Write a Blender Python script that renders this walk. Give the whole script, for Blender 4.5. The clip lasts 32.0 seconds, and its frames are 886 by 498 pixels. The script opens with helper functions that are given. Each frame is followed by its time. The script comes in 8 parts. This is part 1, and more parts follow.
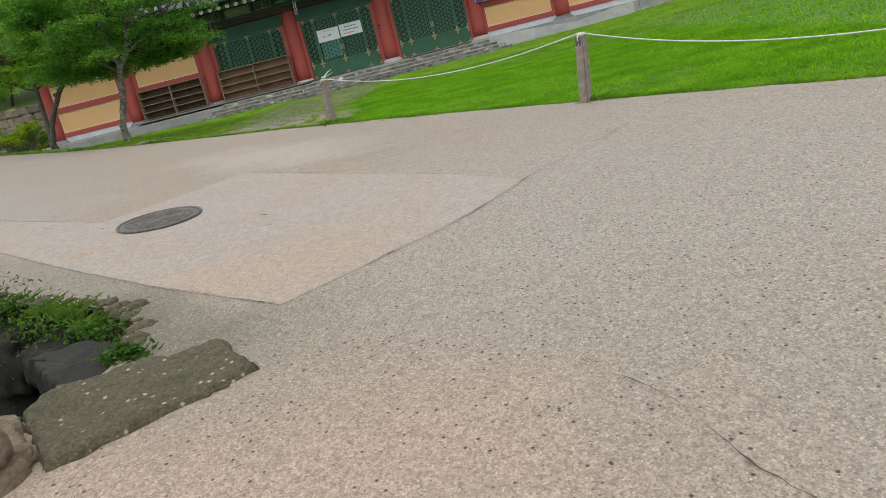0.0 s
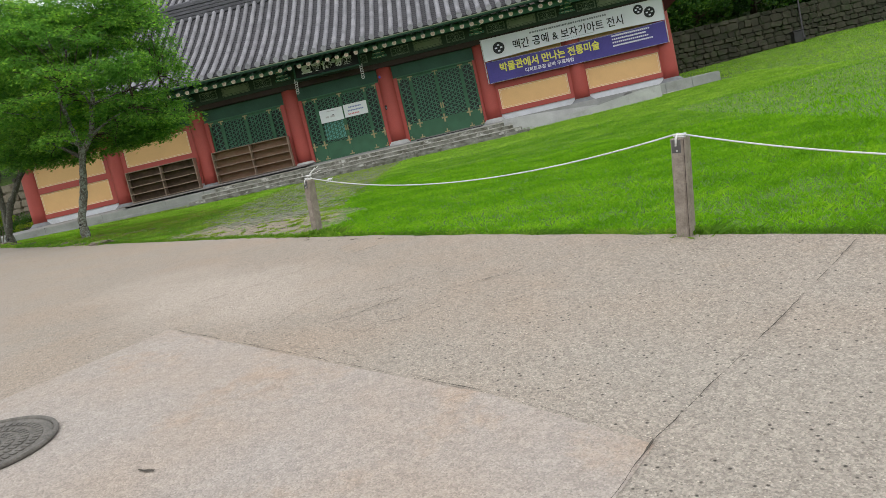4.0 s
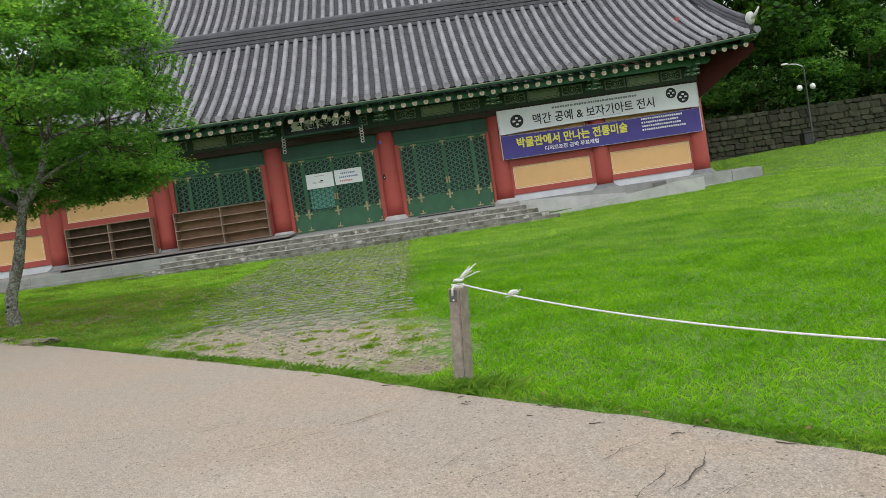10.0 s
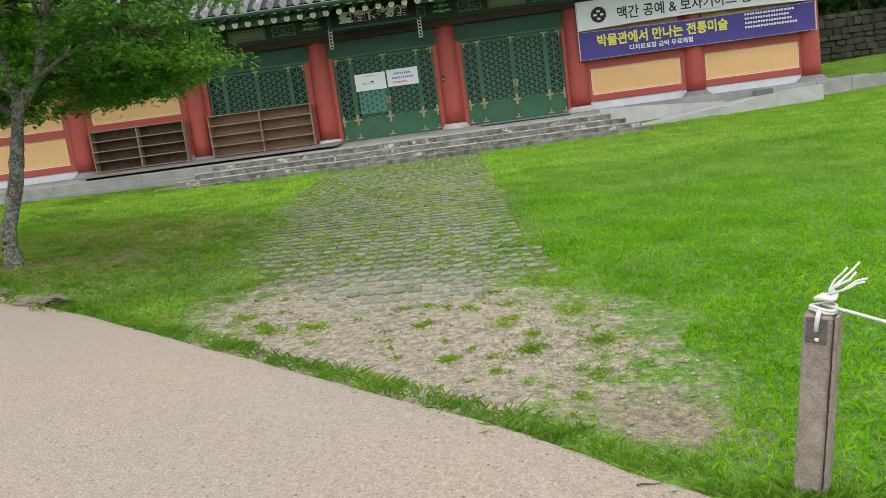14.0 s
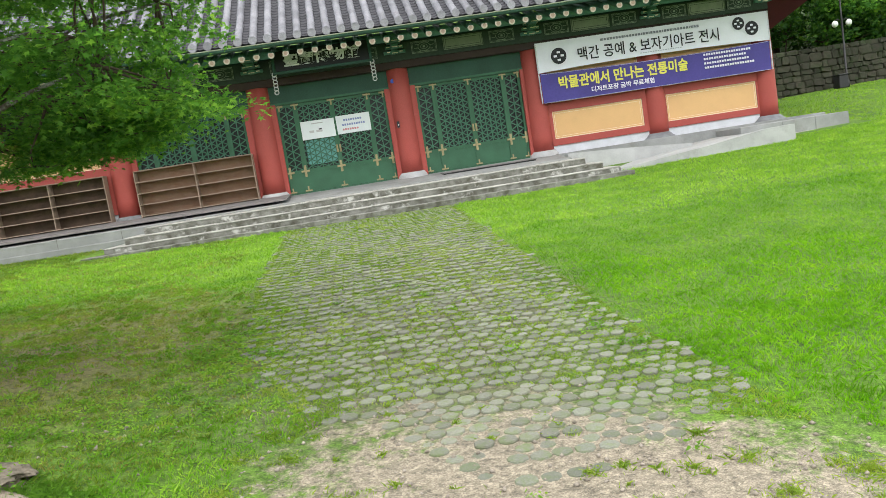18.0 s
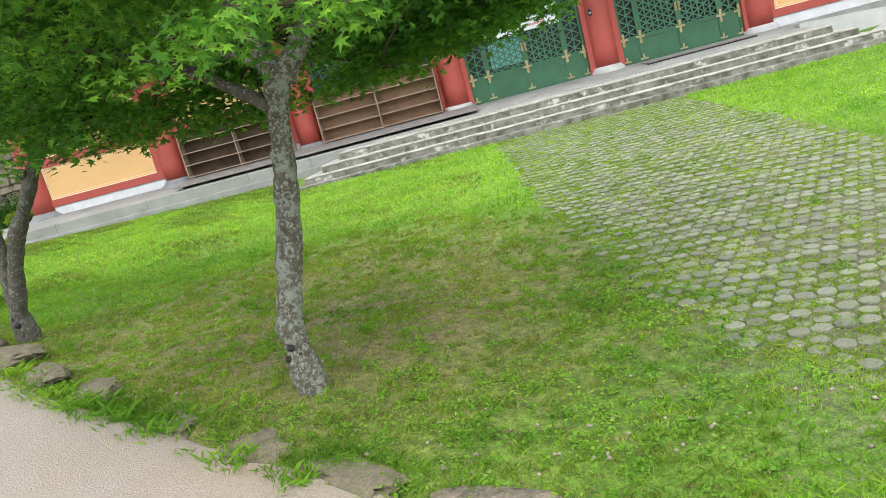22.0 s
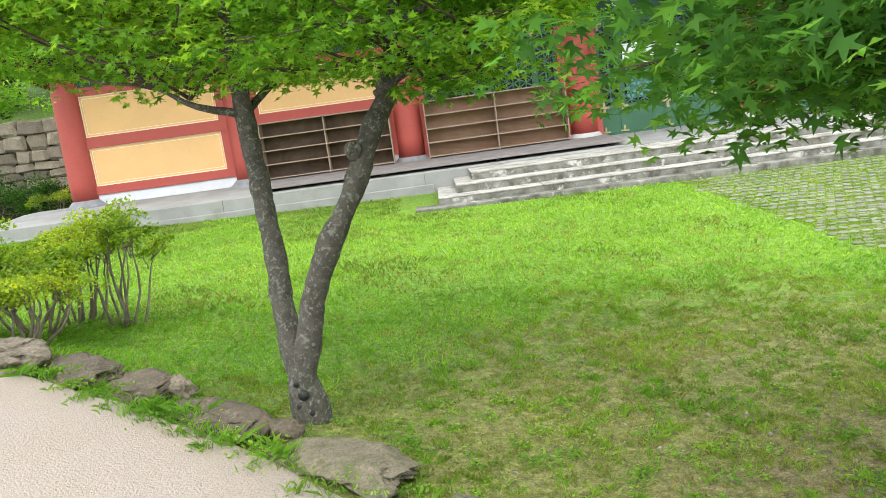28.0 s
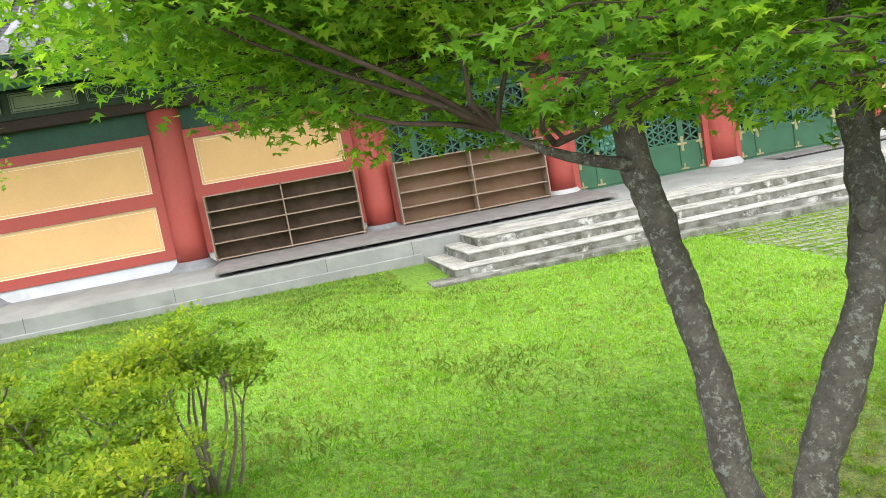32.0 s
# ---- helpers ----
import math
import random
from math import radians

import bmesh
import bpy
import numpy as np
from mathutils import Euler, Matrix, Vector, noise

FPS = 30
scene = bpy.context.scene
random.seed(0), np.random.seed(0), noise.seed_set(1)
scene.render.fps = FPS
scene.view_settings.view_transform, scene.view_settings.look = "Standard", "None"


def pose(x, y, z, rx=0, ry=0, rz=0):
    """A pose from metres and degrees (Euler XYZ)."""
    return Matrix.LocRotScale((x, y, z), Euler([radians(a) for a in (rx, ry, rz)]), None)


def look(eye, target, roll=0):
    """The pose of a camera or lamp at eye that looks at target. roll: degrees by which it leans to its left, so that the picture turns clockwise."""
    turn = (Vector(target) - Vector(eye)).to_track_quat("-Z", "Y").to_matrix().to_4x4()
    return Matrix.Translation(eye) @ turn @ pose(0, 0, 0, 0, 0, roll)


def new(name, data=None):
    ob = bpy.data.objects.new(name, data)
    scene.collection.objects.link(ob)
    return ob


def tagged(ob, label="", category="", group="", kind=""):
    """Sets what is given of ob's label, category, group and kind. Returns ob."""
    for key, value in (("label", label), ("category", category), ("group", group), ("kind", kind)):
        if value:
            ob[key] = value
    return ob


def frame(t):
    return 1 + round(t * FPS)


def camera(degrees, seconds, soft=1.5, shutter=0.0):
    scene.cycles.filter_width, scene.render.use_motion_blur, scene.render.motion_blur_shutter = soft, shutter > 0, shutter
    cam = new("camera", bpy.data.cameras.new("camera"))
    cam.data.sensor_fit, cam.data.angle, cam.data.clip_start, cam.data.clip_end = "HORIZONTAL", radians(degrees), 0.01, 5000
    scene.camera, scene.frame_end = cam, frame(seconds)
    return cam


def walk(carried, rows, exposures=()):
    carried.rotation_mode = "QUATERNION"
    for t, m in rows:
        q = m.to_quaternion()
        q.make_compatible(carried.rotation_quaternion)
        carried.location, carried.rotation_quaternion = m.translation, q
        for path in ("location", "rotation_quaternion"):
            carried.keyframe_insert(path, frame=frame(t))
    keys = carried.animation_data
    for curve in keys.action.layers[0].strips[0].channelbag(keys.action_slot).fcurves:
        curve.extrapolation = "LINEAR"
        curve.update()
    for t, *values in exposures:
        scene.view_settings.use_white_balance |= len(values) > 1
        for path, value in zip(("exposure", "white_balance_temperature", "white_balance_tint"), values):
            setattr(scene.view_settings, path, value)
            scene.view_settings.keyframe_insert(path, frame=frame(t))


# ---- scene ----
cam = camera(62.6, 32.0, 0.65)
METRES, EYE, TILT, LEAN, TURN = 8.0, 1.5, 0.0, 0.0, 0.0
PATH = [
    (0, (3.432, -29.768, -0.117), (3.251, -27.822, -0.539), -13.8),
    (0.5, (3.468, -29.527, -0.081), (3.459, -27.552, -0.395), -16.7),
    (1, (3.536, -29.187, -0.009), (3.547, -27.206, -0.282), -15.6),
    (1.5, (3.502, -28.864, 0.011), (3.523, -26.879, -0.234), -14.0),
    (2, (3.487, -28.573, 0.054), (3.51, -26.587, -0.177), -13.7),
    (2.5, (3.485, -28.201, 0.1), (3.397, -26.21, -0.063), -12.8),
    (3, (3.373, -27.852, 0.115), (3.216, -25.865, -0.044), -12.1),
    (3.5, (3.303, -27.538, 0.154), (3.14, -25.557, -0.07), -12.4),
    (5.5, (2.869, -26.031, 0.351), (2.759, -24.046, 0.128), -14.0),
    (6, (2.577, -25.73, 0.373), (2.418, -23.75, 0.145), -14.0),
    (6.5, (2.392, -25.514, 0.414), (2.243, -23.535, 0.167), -13.7),
    (7, (2.266, -25.164, 0.49), (2.169, -23.177, 0.284), -12.8),
    (7.5, (2.091, -24.874, 0.52), (2.067, -22.881, 0.361), -11.1),
    (8, (1.911, -24.62, 0.602), (1.938, -22.627, 0.441), -12.1),
    (8.5, (1.727, -24.321, 0.626), (1.746, -22.326, 0.479), -13.4),
    (9, (1.52, -24.066, 0.657), (1.52, -22.071, 0.515), -14.3),
    (9.5, (1.264, -23.853, 0.729), (1.273, -21.859, 0.583), -14.2),
    (10, (1.118, -23.559, 0.753), (1.18, -21.561, 0.701), -8.6),
    (10.5, (1.051, -23.25, 0.83), (1.136, -21.253, 0.774), -6.7),
    (11, (0.93, -22.963, 0.835), (1.012, -20.97, 0.688), -5.4),
    (11.5, (0.893, -22.673, 0.846), (0.979, -20.685, 0.637), -5.7),
    (12, (0.868, -22.315, 0.931), (0.904, -20.339, 0.625), -6.7),
    (12.5, (0.721, -22.021, 0.928), (0.716, -20.046, 0.614), -6.9),
    (13, (0.585, -21.787, 0.982), (0.579, -19.811, 0.67), -7.1),
    (13.5, (0.441, -21.448, 1.012), (0.405, -19.471, 0.706), -7.8),
    (14, (0.247, -21.13, 1.051), (0.194, -19.153, 0.754), -7.6),
    (14.5, (0.017, -20.896, 1.138), (-0.02, -18.917, 0.851), -7.6),
    (16.5, (-0.688, -20.03, 1.292), (-0.693, -18.042, 1.072), -10.1),
    (17, (-0.776, -19.759, 1.341), (-0.743, -17.769, 1.144), -11.0),
    (17.5, (-0.887, -19.557, 1.342), (-0.747, -17.573, 1.129), -9.7),
    (18, (-1.045, -19.362, 1.415), (-0.837, -17.385, 1.196), -9.0),
    (18.5, (-1.162, -19.139, 1.402), (-0.958, -17.163, 1.174), -8.7),
    (19, (-1.274, -18.883, 1.446), (-1.176, -16.898, 1.22), -8.4),
    (19.5, (-1.543, -18.67, 1.46), (-1.548, -16.709, 1.068), -10.0),
    (20, (-1.795, -18.506, 1.482), (-1.829, -16.543, 1.099), -12.9),
    (20.5, (-2.118, -18.236, 1.533), (-2.242, -16.279, 1.138), -13.4),
    (21, (-2.459, -18.093, 1.544), (-2.594, -16.138, 1.143), -12.8),
    (21.5, (-2.746, -17.999, 1.598), (-2.891, -16.044, 1.198), -13.8),
    (22, (-2.998, -17.73, 1.644), (-3.146, -15.774, 1.255), -14.8),
    (22.5, (-3.283, -17.557, 1.687), (-3.175, -15.582, 1.392), -12.1),
    (23, (-3.561, -17.446, 1.754), (-3.307, -15.475, 1.528), -12.8),
    (23.5, (-3.842, -17.172, 1.743), (-3.574, -15.202, 1.527), -15.0),
    (24, (-4.112, -16.938, 1.744), (-3.804, -14.989, 1.42), -15.3),
    (24.5, (-4.434, -16.807, 1.81), (-4.111, -14.88, 1.385), -15.7),
    (25, (-4.689, -16.595, 1.797), (-4.353, -14.639, 1.543), -14.0),
    (25.5, (-4.929, -16.352, 1.849), (-4.766, -14.363, 1.721), -10.7),
    (26, (-5.226, -16.178, 1.895), (-5.136, -14.183, 1.776), -9.6),
    (26.5, (-5.442, -16.015, 1.883), (-5.402, -14.029, 1.65), -9.4),
    (28.5, (-6.614, -15.311, 2.037), (-6.623, -13.339, 1.702), -7.4),
    (29, (-6.909, -15.166, 2.062), (-6.885, -13.192, 1.743), -7.4),
    (29.5, (-7.168, -14.996, 2.124), (-7.064, -13.023, 1.81), -10.0),
    (30, (-7.409, -14.678, 2.154), (-7.278, -12.707, 1.842), -10.4),
    (30.5, (-7.696, -14.44, 2.167), (-7.555, -12.469, 1.859), -9.7),
    (31, (-7.942, -14.207, 2.217), (-7.766, -12.239, 1.909), -9.9),
    (31.5, (-8.173, -13.873, 2.284), (-7.97, -11.906, 1.98), -10.0),
    (32, (-8.444, -13.662, 2.318), (-8.053, -11.714, 2.093), -10.2),
]
EXPOSURES = ((0, 0.0), (2, 0.1), (6, 0.15), (8, 0.27), (10, 0.25), (12, 0.28), (13, 0.25), (14, 0.45), (17, 0.78), (19, 0.95), (22, 1.1), (24, 1.4), (26, 1.4), (29, 1.3), (32, 1.35))
walk(cam, [(t, look(eye, target, roll)) for t, eye, target, roll in PATH], EXPOSURES)

# ---- light ----
world = bpy.data.worlds.new("overcast_sky")
scene.world = world
world.use_nodes = True
wn, wl = world.node_tree.nodes, world.node_tree.links
wn.clear()
w_out, w_bg = wn.new("ShaderNodeOutputWorld"), wn.new("ShaderNodeBackground")
w_sky, w_mix = wn.new("ShaderNodeTexSky"), wn.new("ShaderNodeMix")
w_sky.sky_type, w_sky.sun_disc = "NISHITA", False
w_sky.sun_elevation, w_sky.sun_rotation = radians(58), radians(150)
w_sky.air_density, w_sky.dust_density, w_sky.ozone_density = 1.0, 6.0, 1.0
w_mix.data_type = "RGBA"
w_mix.inputs["Factor"].default_value = 0.75
w_mix.inputs["B"].default_value = (9.0, 9.3, 9.6, 1)
wl.new(w_sky.outputs["Color"], w_mix.inputs["A"])
wl.new(w_mix.outputs["Result"], w_bg.inputs["Color"])
w_bg.inputs["Strength"].default_value = 0.15
wl.new(w_bg.outputs["Background"], w_out.inputs["Surface"])
sun_data = bpy.data.lights.new("sun", "SUN")
sun_data.energy, sun_data.angle, sun_data.color = 0.8, radians(40), (1.0, 0.96, 0.9)
sun = new("sun", sun_data)
sun.matrix_world = look((0, 0, 40), (0 + 14, 22, 0))

# ---- materials ----
def material(name, base, rough=0.7, metal=0.0, vary=0.25, scale=4.0, fine=60.0, bump=0.2, other=None, spec=0.4, obj_vary=0.0, translucent=0.0, stain=None, stain_scale=1.2, stain_at=0.58, stain_soft=0.12, island_vary=0.0):
    """A surface with large patches, fine grain and relief; other: the colour it drifts to."""
    m = bpy.data.materials.new(name)
    m.use_nodes = True
    nt = m.node_tree
    n, l = nt.nodes, nt.links
    p = n["Principled BSDF"]
    geo = n.new("ShaderNodeNewGeometry")
    def tex(sc, detail=4.0, rough_=0.6):
        t = n.new("ShaderNodeTexNoise")
        t.inputs["Scale"].default_value, t.inputs["Detail"].default_value, t.inputs["Roughness"].default_value = sc, detail, rough_
        l.new(geo.outputs["Position"], t.inputs["Vector"])
        return t.outputs["Fac"]
    def mix(fac, a, b, mode="MIX"):
        k = n.new("ShaderNodeMix")
        k.data_type, k.blend_type = "RGBA", mode
        for s, v in (("Factor", fac), ("A", a), ("B", b)):
            if isinstance(v, (float, int)):
                k.inputs[s].default_value = v
            elif isinstance(v, tuple):
                k.inputs[s].default_value = (*v[:3], 1)
            else:
                l.new(v, k.inputs[s])
        return k.outputs["Result"]
    def ramp(v, lo, hi):
        r = n.new("ShaderNodeMapRange")
        r.inputs["From Min"].default_value, r.inputs["From Max"].default_value = lo, hi
        l.new(v, r.inputs["Value"])
        return r.outputs["Result"]
    other = other or tuple(c * (1 - vary) for c in base)
    col = mix(ramp(tex(scale), 0.35, 0.65), base, other)
    grain = tex(fine, 3.0)
    dark = tuple(c * (1 - 0.7 * vary) for c in (1, 1, 1))
    col = mix(ramp(grain, 0.35, 0.65), col, mix(1.0, col, dark, "MULTIPLY"))
    if stain:
        col = mix(ramp(tex(stain_scale, 6.0, 0.7), stain_at, stain_at + stain_soft), col, stain)
    if obj_vary or island_vary:
        info = n.new("ShaderNodeObjectInfo") if obj_vary else geo
        k = n.new("ShaderNodeHueSaturation")
        r = n.new("ShaderNodeMapRange")
        r.inputs["To Min"].default_value, r.inputs["To Max"].default_value = 1 - obj_vary - island_vary, 1 + obj_vary + island_vary
        l.new(info.outputs["Random" if obj_vary else "Random Per Island"], r.inputs["Value"])
        l.new(r.outputs["Result"], k.inputs["Value"])
        l.new(col, k.inputs["Color"])
        col = k.outputs["Color"]
    l.new(col, p.inputs["Base Color"])
    p.inputs["Roughness"].default_value, p.inputs["Metallic"].default_value = rough, metal
    p.inputs["Specular IOR Level"].default_value = spec
    if bump:
        b = n.new("ShaderNodeBump")
        b.inputs["Strength"].default_value, b.inputs["Distance"].default_value = bump, 0.01
        l.new(grain, b.inputs["Height"])
        l.new(b.outputs["Normal"], p.inputs["Normal"])
    return m


def leaf_material(name, a, b, c, through_it=0.45, shine=(1.9, 1.9, 0.7)):
    """Thin leaves: three greens drifting from leaf to leaf, light coming through."""
    m = bpy.data.materials.new(name)
    m.use_nodes = True
    n, l = m.node_tree.nodes, m.node_tree.links
    p, out = n["Principled BSDF"], n["Material Output"]
    geo = n.new("ShaderNodeNewGeometry")
    r = n.new("ShaderNodeValToRGB")
    r.color_ramp.elements[0].color, r.color_ramp.elements[1].color = (*a, 1), (*c, 1)
    e = r.color_ramp.elements.new(0.55)
    e.color = (*b, 1)
    noise_t = n.new("ShaderNodeTexNoise")
    noise_t.inputs["Scale"].default_value = 1.6
    l.new(geo.outputs["Position"], noise_t.inputs["Vector"])
    drift = n.new("ShaderNodeMapRange")
    drift.inputs["From Min"].default_value, drift.inputs["From Max"].default_value = 0.33, 0.67
    l.new(noise_t.outputs["Fac"], drift.inputs["Value"])
    k = n.new("ShaderNodeMath")
    k.operation = "MULTIPLY_ADD"
    k.inputs[1].default_value, k.inputs[2].default_value = 0.55, 0.0
    l.new(geo.outputs["Random Per Island"], k.inputs[0])
    s = n.new("ShaderNodeMath")
    s.operation = "MULTIPLY_ADD"
    s.inputs[1].default_value = 0.45
    l.new(drift.outputs["Result"], s.inputs[0])
    l.new(k.outputs[0], s.inputs[2])
    l.new(s.outputs[0], r.inputs["Fac"])
    l.new(r.outputs["Color"], p.inputs["Base Color"])
    p.inputs["Roughness"].default_value, p.inputs["Specular IOR Level"].default_value = 0.65, 0.12
    tr = n.new("ShaderNodeBsdfTranslucent")
    br = n.new("ShaderNodeMix")
    br.data_type, br.blend_type = "RGBA", "MULTIPLY"
    br.inputs["Factor"].default_value = 1.0
    br.inputs["B"].default_value = (*shine, 1)
    l.new(r.outputs["Color"], br.inputs["A"])
    l.new(br.outputs["Result"], tr.inputs["Color"])
    ms = n.new("ShaderNodeMixShader")
    ms.inputs["Fac"].default_value = through_it
    l.new(p.outputs[0], ms.inputs[1])
    l.new(tr.outputs[0], ms.inputs[2])
    l.new(ms.outputs[0], out.inputs["Surface"])
    return m


def bark_material(name, base, dark, lichen, amount, coarse):
    """Maple bark: brown-grey, cracked across, with crusts of pale lichen in large and small spots."""
    m = material(name, base, 0.95, vary=0.4, scale=18.0, fine=90, bump=0.8, other=dark)
    n, l = m.node_tree.nodes, m.node_tree.links
    p = n["Principled BSDF"]
    geo = [k for k in n if k.bl_idname == "ShaderNodeNewGeometry"][0]
    src, nrm = p.inputs["Base Color"].links[0].from_socket, p.inputs["Normal"].links[0].from_socket
    for stretch, sc, lo, hi, col, lift_by in (((1, 1, 2.6), 30.0, 0.60, 0.68, tuple(c * 0.55 for c in dark), -0.5), ((1, 1, 1), coarse, amount, amount + 0.04, lichen, 0.35), ((1, 1, 1), 42.0, amount - 0.01, amount + 0.04, tuple(c * 1.15 for c in lichen), 0.5), ((1, 1, 1), 70.0, 0.62, 0.68, tuple(c * 0.5 for c in dark), -0.6)):
        mp, tx, rg, mx, bp = n.new("ShaderNodeMapping"), n.new("ShaderNodeTexNoise"), n.new("ShaderNodeMapRange"), n.new("ShaderNodeMix"), n.new("ShaderNodeBump")
        mp.inputs["Scale"].default_value, mp.inputs["Location"].default_value = stretch, (sc, 0.3 * sc, 0)
        tx.inputs["Scale"].default_value, tx.inputs["Detail"].default_value, tx.inputs["Roughness"].default_value = sc, 7.0, 0.72
        rg.inputs["From Min"].default_value, rg.inputs["From Max"].default_value = lo, hi
        mx.data_type = "RGBA"
        mx.inputs["B"].default_value = (*col, 1)
        bp.inputs["Strength"].default_value, bp.inputs["Distance"].default_value, bp.invert = abs(lift_by), 0.012, lift_by < 0
        l.new(geo.outputs["Position"], mp.inputs["Vector"])
        l.new(mp.outputs["Vector"], tx.inputs["Vector"])
        l.new(tx.outputs["Fac"], rg.inputs["Value"])
        l.new(rg.outputs["Result"], mx.inputs["Factor"])
        l.new(src, mx.inputs["A"])
        l.new(rg.outputs["Result"], bp.inputs["Height"])
        l.new(nrm, bp.inputs["Normal"])
        src, nrm = mx.outputs["Result"], bp.outputs["Normal"]
    l.new(src, p.inputs["Base Color"])
    l.new(nrm, p.inputs["Normal"])
    return m


